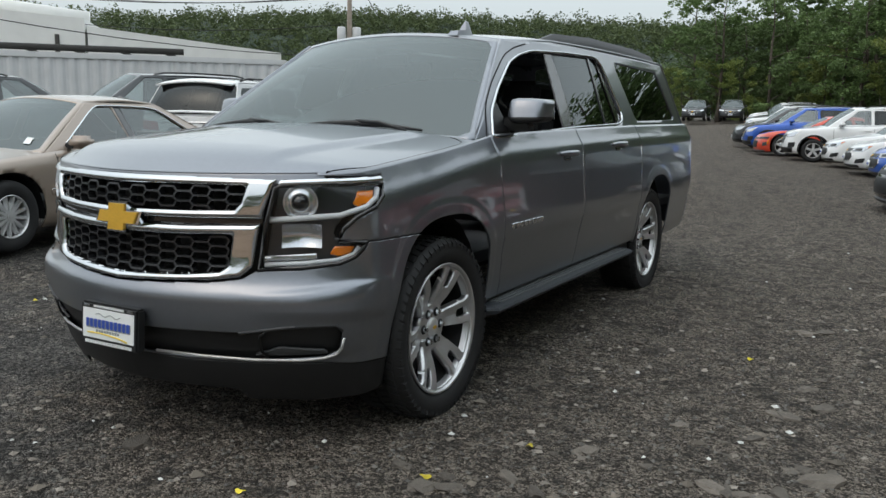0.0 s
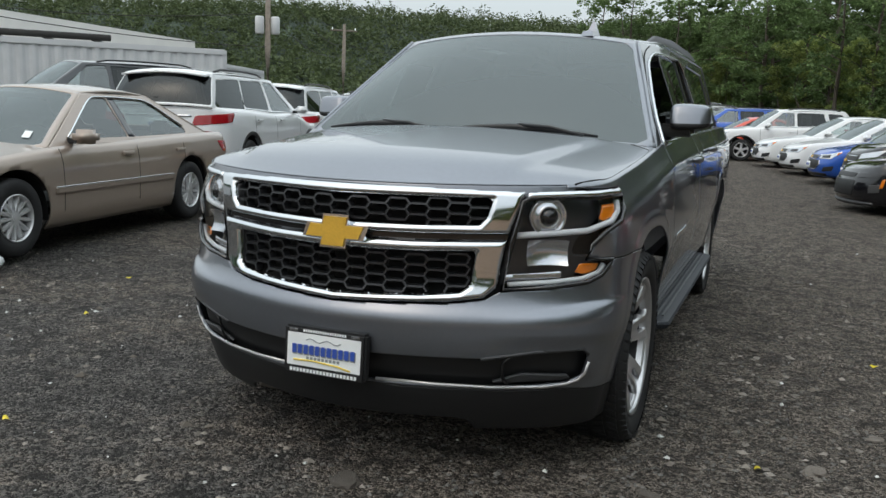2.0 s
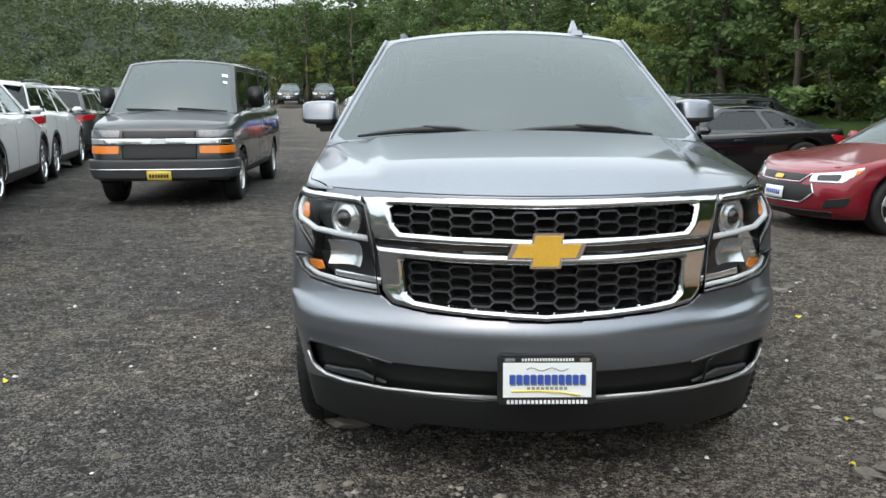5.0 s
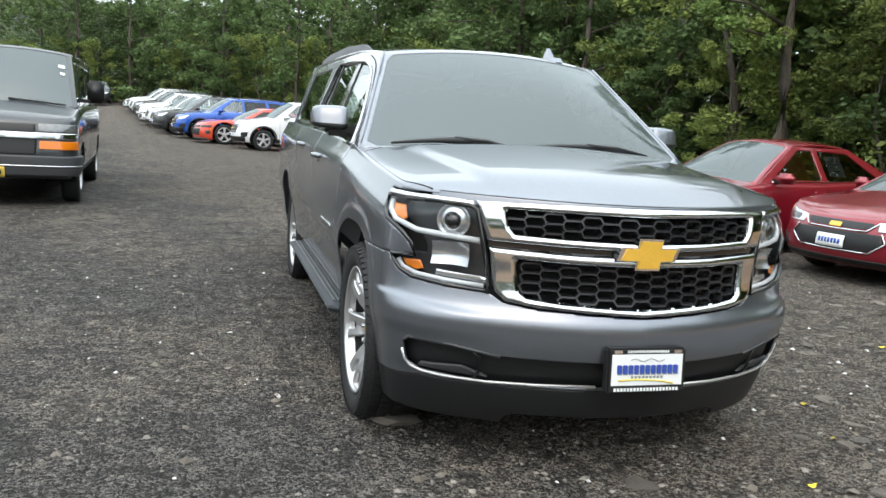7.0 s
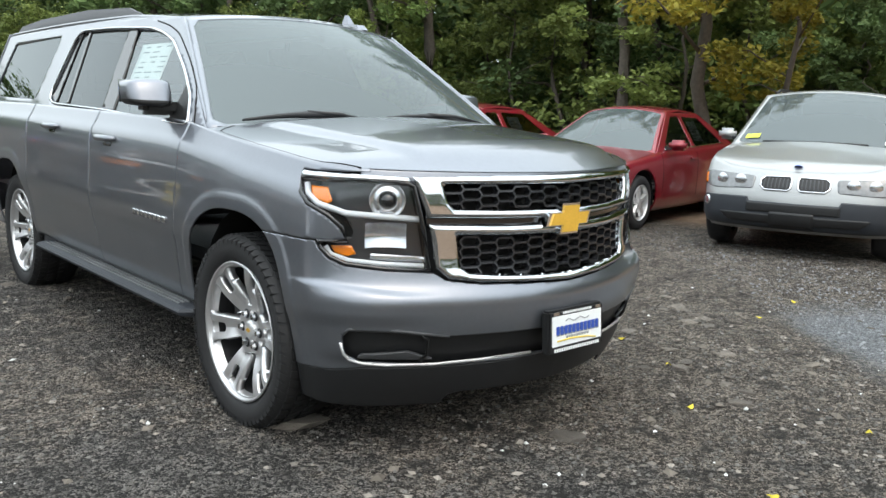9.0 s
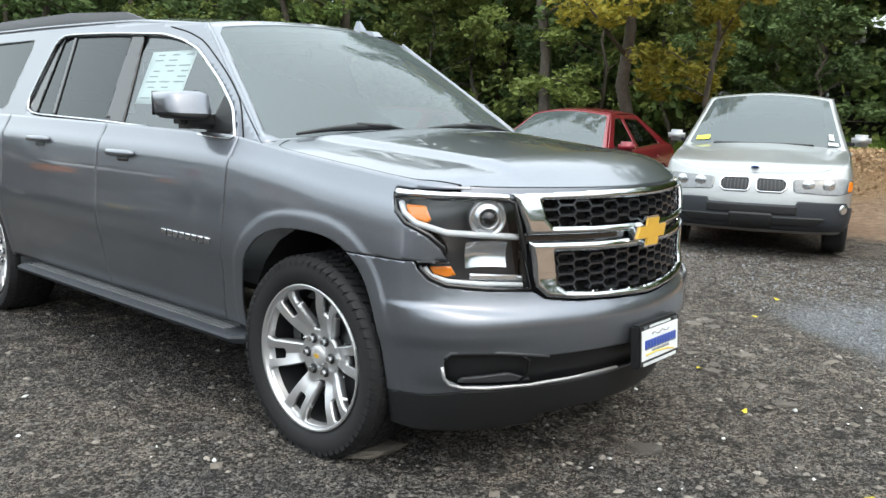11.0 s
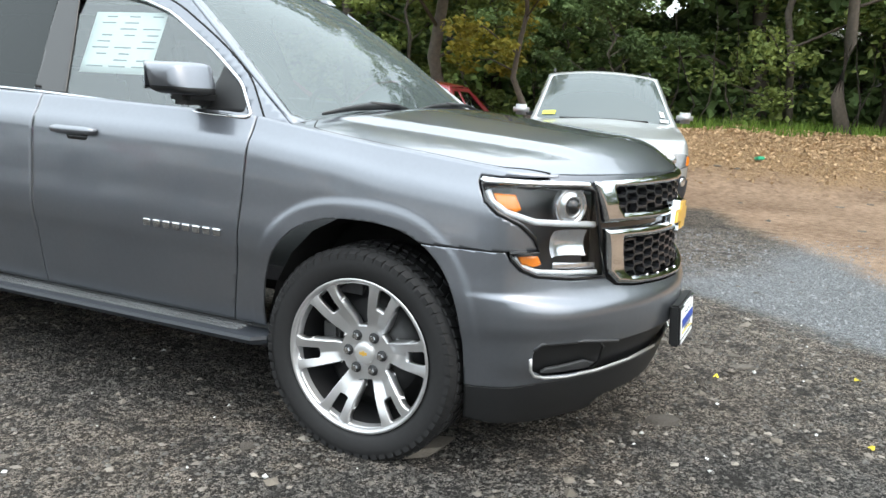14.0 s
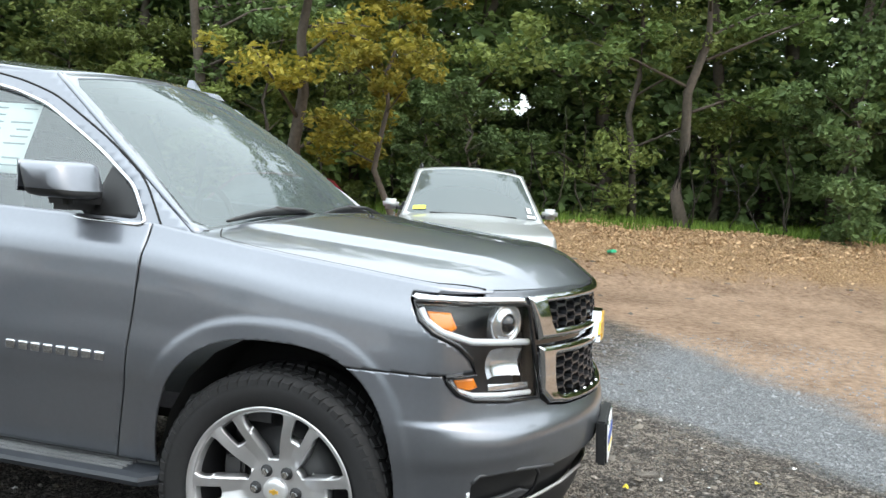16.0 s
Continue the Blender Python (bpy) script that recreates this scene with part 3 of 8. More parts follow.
def sedan(paint_name, L=4.67, W=1.79, H=1.46, wb=2.70, nose=-0.90, r=0.32, rim=0.215, **kw):
    """A spec for a saloon, scaled from its length, width, height and wheelbase."""
    tail = nose + L
    k = wb / 2.7
    bz = H * 0.64
    s = dict(paint=paint_name, half=W / 2, nose=nose, tail=tail, wb=wb, r=r, rim=rim, clear=0.19, roof=H - 0.07, xroof=W * 0.31,
             edge=[(nose, 0.70), (nose + 0.35, 0.77), (0.0, 0.85), (0.55 * k, bz - 0.03), (1.6 * k, bz), (wb, bz + 0.04), (tail - 0.5, bz + 0.05), (tail, bz + 0.02)],
             side=SIDE, front=FRONT, rear=REAR, cowl=0.42 * k, header=1.28 * k, rroof=2.35 * k, rbase=3.15 * k, bow_f=0.32, rc_f=0.32, bow_r=0.2, rc_r=0.25)
    zr = H - 0.07
    s["windows"] = [([(0.74 * k, bz + 0.03), (1.36 * k, zr - 0.05), (1.62 * k, zr - 0.045), (1.64 * k, bz + 0.03)], "glass"), ([(1.74 * k, bz + 0.03), (1.72 * k, zr - 0.045), (2.3 * k, zr - 0.06), (2.78 * k, bz + 0.07), (2.7 * k, bz + 0.05)], "tint")]
    s.update(kw)
    return s


def suv(paint_name, L=4.65, W=1.84, H=1.66, wb=2.725, nose=-0.9, r=0.35, rim=0.225, **kw):
    tail = nose + L
    bz = H * 0.66
    k = wb / 2.725
    zr = H - 0.08
    s = dict(paint=paint_name, half=W / 2, nose=nose, tail=tail, wb=wb, r=r, rim=rim, clear=0.24, roof=zr, xroof=W * 0.335,
             edge=[(nose, 0.88), (nose + 0.3, 0.95), (0.0, 1.0), (0.5 * k, bz - 0.05), (1.6 * k, bz - 0.02), (wb, bz + 0.03), (tail, bz + 0.05)],
             side=SIDE, front=FRONT, rear=[(0, 0.1), (0.15, 0.02), (0.4, 0.0), (0.7, 0.03), (1, 0.06)], cowl=0.38 * k, header=1.2 * k, rroof=tail - 0.42, rbase=tail - 0.1,
             bow_f=0.32, rc_f=0.32, bow_r=0.12, rc_r=0.22, rear_rect=(-0.88, 0.1, 0.88, 0.9))
    s["windows"] = [([(0.72 * k, bz + 0.01), (1.26 * k, zr - 0.05), (1.6 * k, zr - 0.045), (1.62 * k, bz + 0.02)], "glass"),
                    ([(1.7 * k, bz + 0.02), (1.68 * k, zr - 0.045), (2.5 * k, zr - 0.05), (2.6 * k, bz + 0.06)], "tint"),
                    ([(2.72 * k, bz + 0.07), (2.62 * k, zr - 0.05), (tail - 0.52, zr - 0.07), (tail - 0.34, bz + 0.09)], "tint")]
    s.update(kw)
    return s


def put_car(name, label, category, spec, x, y, turn, z=0.0, group="", dress=None):
    root = thing(name, label, category, group)
    c = Car(root, spec).build()
    if dress:
        dress(c)
    root.matrix_world = pose(x, y, z, 0, 0, turn)
    return root


def plate(c, a0, a1, z0, z1, base="paper", bar="plateblue", off=0.03, rear=False):
    """A number or dealer plate with plain bars on it."""
    p = c.patch("number_plate", base, [(a0, z0), (a1, z0), (a1, z1), (a0, z1)], off, 0.005, 8, 4, rear=rear)[0]
    w, h = a1 - a0, z1 - z0
    for k in range(7):
        x = a0 + w * (0.1 + 0.117 * k)
        c.patch("bar", bar, [(x, z0 + h * 0.3), (x + w * 0.08, z0 + h * 0.3), (x + w * 0.08, z0 + h * 0.68), (x, z0 + h * 0.68)], off + 0.003, 0, 2, 2, 0.001, parent=p, rear=rear)


def modern_front(c):
    """Face of a recent saloon or crossover: swept lamps, split grille, dark intake, plate."""
    s = c.s
    z0 = float(c.edge(s["nose"]))
    h = s["half"]
    c.patch("grille", "plastic", [(-0.34, z0 - 0.12), (0.34, z0 - 0.12), (0.44, z0 - 0.05), (-0.44, z0 - 0.05)], 0.004, 0.015)
    c.patch("grille", "plastic", [(-0.4, z0 - 0.34), (0.4, z0 - 0.34), (0.54, z0 - 0.24), (0.5, z0 - 0.155), (-0.5, z0 - 0.155), (-0.54, z0 - 0.24)], 0.004, 0.02)
    for q in ([(-0.47, z0 - 0.04), (-0.35, z0 - 0.138), (0.35, z0 - 0.138), (0.47, z0 - 0.04)], [(-0.51, z0 - 0.145), (-0.555, z0 - 0.24), (-0.41, z0 - 0.352), (0.41, z0 - 0.352), (0.555, z0 - 0.24), (0.51, z0 - 0.145)]):
        pts = []
        for (a, b), (e, f) in zip(q, q[1:]):
            for t in np.linspace(0, 1, 8):
                pts.append(tuple(c.shell_z(np.array(a + (e - a) * t), np.array(b + (f - b) * t), 0.008)))
        tube("grille_trim", pts, 0.009, M["chrome"], c.root)
    c.patch("emblem", "gold", [(-0.07, z0 - 0.115), (0.07, z0 - 0.115), (0.07, z0 - 0.07), (-0.07, z0 - 0.07)], 0.02, 0.01)
    c.patch("headlight", "lamp", [(h * 0.52, z0 - 0.13), (h * 0.95, z0 - 0.12), (h * 1.25, z0 + 0.06), (h * 0.95, z0 + 0.0), (h * 0.5, z0 - 0.04)], 0.006, 0.01, both=True)
    c.patch("lamp_eye", "gloss", [(h * 0.62, z0 - 0.105), (h * 0.9, z0 - 0.1), (h * 0.95, z0 - 0.03), (h * 0.62, z0 - 0.05)], 0.009, 0.02, both=True)
    c.patch("indicator", "amber", [(h * 1.08, z0 - 0.04), (h * 1.16, z0 + 0.0), (h * 1.2, z0 + 0.03), (h * 1.1, z0 + 0.01)], 0.009, 0, 8, 6, both=True)
    c.patch("fog_recess", "plastic", [(h * 0.72, z0 - 0.4), (h * 1.0, z0 - 0.37), (h * 1.06, z0 - 0.26), (h * 0.78, z0 - 0.3)], 0.004, 0.02, both=True)
    c.patch("lower_lip", "plastic", [(-h * 0.85, s["clear"] + 0.02), (h * 0.85, s["clear"] + 0.02), (h * 0.85, s["clear"] + 0.08), (-h * 0.85, s["clear"] + 0.08)], 0.006, 0.01, 40, 4)
    plate(c, -0.16, 0.16, z0 - 0.33, z0 - 0.2)
    dress_side(c)


def dress_side(c, doors=2, cladding=False, mirror=None, sheet=True, chrome=True):
    s = c.s
    k = s["wb"] / 2.7
    z = float(c.edge(np.array(s["wb"] * 0.4)))
    c.mirrors(s["cowl"] + 0.34, z + 0.02, mirror)
    c.handles((1.5 * k, 2.45 * k)[:doors], z - 0.11)
    c.seams((0.55 * k, 1.68 * k, 2.55 * k)[: doors + 1] if doors == 2 else (0.55 * k, 1.95 * k), s["clear"] + 0.14, z - 0.04)
    h = s["half"]
    zr = float(c.edge(np.array(s["tail"])))
    c.patch("taillight", "redlens", [(h * 0.5, zr - 0.26), (h * 1.2, zr - 0.2), (h * 1.35, zr - 0.06), (h * 0.55, zr - 0.12)], 0.006, 0.02, both=True, rear=True)
    c.patch("rear_intake", "plastic", [(-h * 0.85, s["clear"] + 0.02), (h * 0.85, s["clear"] + 0.02), (h * 0.85, s["clear"] + 0.14), (-h * 0.85, s["clear"] + 0.14)], 0.006, 0.01, 40, 4, rear=True)
    plate(c, -0.16, 0.16, zr - 0.32, zr - 0.18, rear=True)
    if chrome:
        for sg in (1, -1):
            w = np.concatenate([np.array(q) for q, _ in s["windows"][:2]])
            ys = np.linspace(w[:, 0].min() - 0.04, w[:, 0].max(), 20)
            tube("belt_trim", [tuple(c.flank(sg, 0.004)(np.array(y), c.edge(np.array(y)) + 0.018)) for y in ys], 0.008, M["chrome"], c.root)
    if sheet:
        w = np.array(s["windows"][1][0])
        y0, zb = w[:, 0].min() + 0.12, w[:, 1].min()
        sh = surf("price_sheet", c.flank(1, -0.016), (y0, y0 + 0.3), (zb + 0.06, w[:, 1].max() - 0.06), 4, 4, M["paper"], c.root)
        for r_ in range(5):
            zz = zb + 0.09 + 0.04 * r_
            surf("print_bar", c.flank(1, -0.012), (y0 + 0.03, y0 + 0.14 + 0.1 * (r_ % 2)), (zz, zz + 0.012), 2, 1, M["ink"], sh)
    if cladding:
        for yc in (0, s["wb"]):
            ac = c.o.a_of_y(yc)
            for sg in (1, -1):
                ry, rz, n = s.get("arch", (s["r"] + 0.06, s["r"] + 0.07, 2.2))
                outer = [(sg * (ac + (ry + 0.055) * math.cos(t)), s["r"] + (rz + 0.055) * math.sin(t)) for t in np.linspace(-0.15, math.pi + 0.15, 24)]
                q = np.array(outer)
                surf("arch_cladding", lambda a, z_: c.shell_z(a, z_, 0.008), (q[:, 0].min(), q[:, 0].max()), (max(s["clear"] + 0.03, q[:, 1].min()), q[:, 1].max()), 40, 24, M["plastic"], c.root, [poly_in(outer)] + c.arches(), "", 0.012)
        a0, a1 = c.o.a_of_y(s["r"] + 0.06), c.o.a_of_y(s["wb"] - s["r"] - 0.06)
        c.patch("sill_cladding", "plastic", [(a0, s["clear"] + 0.02), (a1, s["clear"] + 0.02), (a1, s["clear"] + 0.15), (a0, s["clear"] + 0.15)], 0.008, 0.01, 40, 6, both=True)


def rails(c, half=None):
    s = c.s
    for sg in (1, -1):
        pts = []
        for t in np.linspace(0.12, 0.92, 10):
            p = c.roof(np.array(sg * 0.9), np.array(t))
            pts.append((float(p[0]), float(p[1]), float(p[2]) + (0.045 if 0.15 < t < 0.9 else 0.01)))
        tube("roof_rail", pts, 0.016, M["plastic"], c.root)


def crossover_front(c):
    """Face of a crossover: upright grille, lamps, dark lower bumper, arch cladding."""
    s = c.s
    z0 = float(c.edge(s["nose"]))
    h = s["half"]
    c.patch("grille", "plastic", [(-0.4, z0 - 0.34), (0.4, z0 - 0.34), (0.5, z0 - 0.06), (-0.5, z0 - 0.06)], 0.004, 0.03)
    for dz in (0.1, 0.2, 0.3):
        c.patch("grille_bar", "chrome", [(-0.42, z0 - dz - 0.01), (0.42, z0 - dz - 0.01), (0.43, z0 - dz + 0.008), (-0.43, z0 - dz + 0.008)], 0.012, 0, 20, 2)
    c.patch("emblem", "gold", [(-0.07, z0 - 0.215), (0.07, z0 - 0.215), (0.07, z0 - 0.165), (-0.07, z0 - 0.165)], 0.022, 0.01)
    c.patch("headlight", "lamp", [(h * 0.6, z0 - 0.17), (h * 1.0, z0 - 0.13), (h * 1.25, z0 + 0.03), (h * 0.95, z0 - 0.01), (h * 0.58, z0 - 0.06)], 0.006, 0.01, both=True)
    c.patch("lower_bumper", "plastic", [(-h * 0.95, s["clear"] + 0.02), (h * 0.95, s["clear"] + 0.02), (h * 1.0, s["clear"] + 0.18), (-h * 1.0, s["clear"] + 0.18)], 0.006, 0.03, 40, 6)
    c.patch("fog_recess", "plastic", [(h * 0.78, z0 - 0.48), (h * 1.05, z0 - 0.45), (h * 1.08, z0 - 0.3), (h * 0.8, z0 - 0.32)], 0.004, 0.02, both=True)
    plate(c, -0.16, 0.16, z0 - 0.46, z0 - 0.34)
    dress_side(c, cladding=True)
    rails(c)


def tail_view(c):
    """A mid-size sport utility vehicle seen from its tail: dark wrapped glass, slim red lamps, black lower bumper."""
    s = c.s
    h = s["half"]
    crossover_front(c)
    zr = float(c.edge(np.array(s["tail"])))
    c.patch("trim_bar", "chrome", [(-h * 0.5, zr - 0.14), (h * 0.5, zr - 0.14), (h * 0.5, zr - 0.11), (-h * 0.5, zr - 0.11)], 0.01, 0, 20, 2, rear=True)
    c.patch("bumper_cladding", "plastic", [(-h * 1.2, s["clear"] + 0.02), (h * 1.2, s["clear"] + 0.02), (h * 1.15, s["clear"] + 0.26), (-h * 1.15, s["clear"] + 0.26)], 0.01, 0.05, 50, 8, rear=True)
    top = lambda u, t: np.stack([u * s["xroof"] * 0.96, s["rroof"] - 0.02 + 0.2 * t, s["roof"] + 0.05 * (1 - u * u) - 0.03 * t], -1)
    surf("roof_spoiler", top, (-1, 1), (0, 1), 16, 4, c.paint, c.root, (), "", 0.03)
    tube("rear_wiper", [(0.0, s["tail"] - 0.06, zr + 0.12), (0.25, s["tail"] - 0.09, zr + 0.1)], 0.012, M["plastic"], c.root)


def silver_front(c):
    """Compact sport utility vehicle: twin rounded grilles, oval lamps, dark grey lower bumper with round fog lamps."""
    s = c.s
    z0 = float(c.edge(s["nose"]))
    h = s["half"]
    c.patch("bumper_cladding", "darkbumper", [(-h * 1.5, s["clear"] + 0.03), (h * 1.5, s["clear"] + 0.03), (h * 1.45, z0 - 0.34), (h * 1.02, z0 - 0.32), (h * 0.98, z0 - 0.27), (h * 0.45, z0 - 0.26), (0.42, z0 - 0.3), (-0.42, z0 - 0.3), (-h * 0.45, z0 - 0.26), (-h * 0.98, z0 - 0.27), (-h * 1.02, z0 - 0.32), (-h * 1.45, z0 - 0.34)], 0.014, 0.01, 90, 16)
    c.patch("intake", "plastic", [(-0.42, z0 - 0.4), (0.42, z0 - 0.4), (0.42, z0 - 0.31), (-0.42, z0 - 0.31)], 0.018, 0.01, 30, 6)
    c.patch("intake", "plastic", [(-0.6, s["clear"] + 0.08), (0.6, s["clear"] + 0.08), (0.7, s["clear"] + 0.17), (-0.7, s["clear"] + 0.17)], 0.018, 0.01, 30, 6)
    c.patch("plate_holder", "plastic", [(-0.2, z0 - 0.54), (0.2, z0 - 0.54), (0.2, z0 - 0.39), (-0.2, z0 - 0.39)], 0.03, 0.01, 10, 6)
    for sg in (1, -1):
        q = [(sg * 0.035, z0 - 0.16), (sg * 0.06, z0 - 0.185), (sg * 0.27, z0 - 0.185), (sg * 0.315, z0 - 0.15), (sg * 0.32, z0 - 0.09), (sg * 0.28, z0 - 0.06), (sg * 0.05, z0 - 0.055), (sg * 0.03, z0 - 0.08)]
        g = c.patch("grille", "plastic", q, 0.006, 0.03, 20, 12)[0]
        ring = [tuple(c.shell_z(np.array(a), np.array(b), 0.008)) for a, b in q]
        tube("grille_ring", ring, 0.01, M["chrome"], g, closed=True)
        for k in range(7):
            a = sg * (0.068 + 0.036 * k)
            c.patch("grille_slat", "greyplastic", [(a - 0.006, z0 - 0.175), (a + 0.006, z0 - 0.175), (a + 0.006, z0 - 0.07), (a - 0.006, z0 - 0.07)], 0.012, 0, 2, 4, parent=g)
        for a in (0.52, 0.72):
            x, y, nx, ny = (float(v) for v in c.o.at(np.array(sg * a)))
            p = c.shell_z(np.array(sg * a), np.array(z0 - 0.11), 0.012)
            o = lathe("lamp_eye", [(0.0, -0.012), (0.045, -0.008), (0.06, 0.0)], M["lamp"], c.root, 24, "y")
            o.matrix_local = Matrix.Translation(Vector([float(v) for v in p])) @ pose(0, 0, 0, 0, 0, math.degrees(math.atan2(nx, -ny)))
        p = c.shell_z(np.array(sg * 0.86), np.array(z0 - 0.335), 0.02)
        x, y, nx, ny = (float(v) for v in c.o.at(np.array(sg * 0.86)))
        o = lathe("fog_lamp", [(0.0, -0.004), (0.035, -0.008), (0.045, -0.004), (0.05, 0.004)], M["lamp"], c.root, 24, "y")
        o.matrix_local = Matrix.Translation(Vector([float(v) for v in p])) @ pose(0, 0, 0, 0, 0, math.degrees(math.atan2(nx, -ny)))
    c.patch("headlight", "headlens", [(0.385, z0 - 0.18), (0.8, z0 - 0.2), (1.02, z0 - 0.165), (1.08, z0 - 0.07), (0.9, z0 - 0.035), (0.375, z0 - 0.06)], 0.006, 0.03, both=True)
    c.patch("indicator", "amber", [(0.93, z0 - 0.17), (1.01, z0 - 0.155), (1.06, z0 - 0.08), (0.97, z0 - 0.06)], 0.01, 0.015, 10, 8, both=True)
    surf("roof_glass", lambda u, t: c.roof(u, t) + np.array([0, 0, 0.006]), (-0.72, 0.72), (0.06, 0.6), 12, 12, M["gloss"], c.root, (), "dark glass roof panel", 0)
    p = c.hood(np.array(0.0), np.array(0.06))
    o = lathe("emblem", [(0.0, 0.008), (0.03, 0.008), (0.04, 0.0)], M["plateblue"], c.root, 24, "z")
    o.matrix_local = pose(float(p[0]), float(p[1]), float(p[2]) + 0.004, -20)
    ws = c.ws
    surf("sticker", lambda u, t: ws(u, t) + np.array([0, -0.008, 0.004]), (-0.86, -0.68), (0.1, 0.17), 2, 2, M["yellow"], c.root)
    surf("sticker", lambda u, t: ws(u, t) + np.array([0, -0.008, 0.004]), (0.78, 0.9), (0.06, 0.11), 2, 2, M["paper"], c.root)
    surf("sticker", lambda u, t: ws(u, t) + np.array([0, -0.008, 0.004]), (0.8, 0.86), (0.15, 0.25), 2, 2, M["paper"], c.root)
    dress_side(c, sheet=False, chrome=False)
    rails(c)
    for x0, x1 in ((0.6, 0.0), (-0.02, -0.6)):
        tube("wiper", [tuple(float(q) for q in ws(np.array(x0 + (x1 - x0) * t), np.array(0.035)) + np.array([0, -0.015, 0.01])) for t in np.linspace(0, 1, 6)], 0.01, M["plastic"], c.root)


def van_front(c):
    """Passenger van: black grille halves with a chrome bar, amber corner lamps, grey bumper with a bright strip."""
    s = c.s
    z0 = float(c.edge(s["nose"]))
    h = s["half"]
    c.patch("grille", "plastic", [(-0.5, z0 - 0.16), (0.5, z0 - 0.16), (0.5, z0 - 0.06), (-0.5, z0 - 0.06)], 0.004, 0.01)
    c.patch("grille", "plastic", [(-0.5, z0 - 0.44), (0.5, z0 - 0.44), (0.52, z0 - 0.24), (-0.52, z0 - 0.24)], 0.004, 0.02)
    c.patch("grille_bar", "chrome", [(-h * 1.05, z0 - 0.245), (h * 1.05, z0 - 0.245), (h * 1.05, z0 - 0.165), (-h * 1.05, z0 - 0.165)], 0.014, 0.01, 50, 6)
    c.patch("emblem", "lampwhite", [(-0.1, z0 - 0.235), (0.1, z0 - 0.235), (0.1, z0 - 0.165), (-0.1, z0 - 0.165)], 0.03, 0.02)
    c.patch("headlight", "headlens", [(0.53, z0 - 0.15), (h * 1.1, z0 - 0.15), (h * 1.1, z0 - 0.05), (0.53, z0 - 0.05)], 0.01, 0.01, both=True)
    c.patch("indicator", "amber", [(0.54, z0 - 0.37), (h * 1.12, z0 - 0.37), (h * 1.12, z0 - 0.265), (0.54, z0 - 0.265)], 0.01, 0.01, both=True)
    c.patch("bumper", "greyplastic", [(-h * 1.25, s["clear"] + 0.03), (h * 1.25, s["clear"] + 0.03), (h * 1.25, z0 - 0.45), (-h * 1.25, z0 - 0.45)], 0.06, 0.03, 60, 10, 0.06)
    c.patch("bumper_strip", "chrome", [(-h * 1.15, z0 - 0.59), (h * 1.15, z0 - 0.59), (h * 1.15, z0 - 0.572), (-h * 1.15, z0 - 0.572)], 0.066, 0, 60, 2)
    plate(c, -0.16, 0.16, z0 - 0.73, z0 - 0.6, "plateyellow", "plastic", 0.075)
    z = float(c.edge(np.array(1.2)))
    c.mirrors(0.62, z + 0.06, M["plastic"], (0.22, 0.14, 0.32), 0.06)
    c.seams((0.45, 1.6), s["clear"] + 0.14, z - 0.04)
    c.patch("sill_cladding", "plastic", [(c.o.a_of_y(0.5), s["clear"] + 0.02), (c.o.a_of_y(2.9), s["clear"] + 0.02), (c.o.a_of_y(2.9), s["clear"] + 0.12), (c.o.a_of_y(0.5), s["clear"] + 0.12)], 0.006, 0.01, 40, 4, both=True)
    for x0, x1 in ((0.85, 0.1), (0.0, -0.7)):
        tube("wiper", [tuple(float(q) for q in c.ws(np.array(x0 + (x1 - x0) * t), np.array(0.03 + 0.04 * t)) + np.array([0, -0.015, 0.01])) for t in np.linspace(0, 1, 6)], 0.011, M["plastic"], c.root)
    surf("sticker", lambda u, t: c.ws(u, t) + np.array([0, -0.008, 0.004]), (0.8, 0.87), (0.55, 0.6), 2, 2, M["paper"], c.root)
    surf("sticker", lambda u, t: c.ws(u, t) + np.array([0, -0.008, 0.004]), (0.78, 0.88), (0.68, 0.74), 2, 2, M["paper"], c.root)


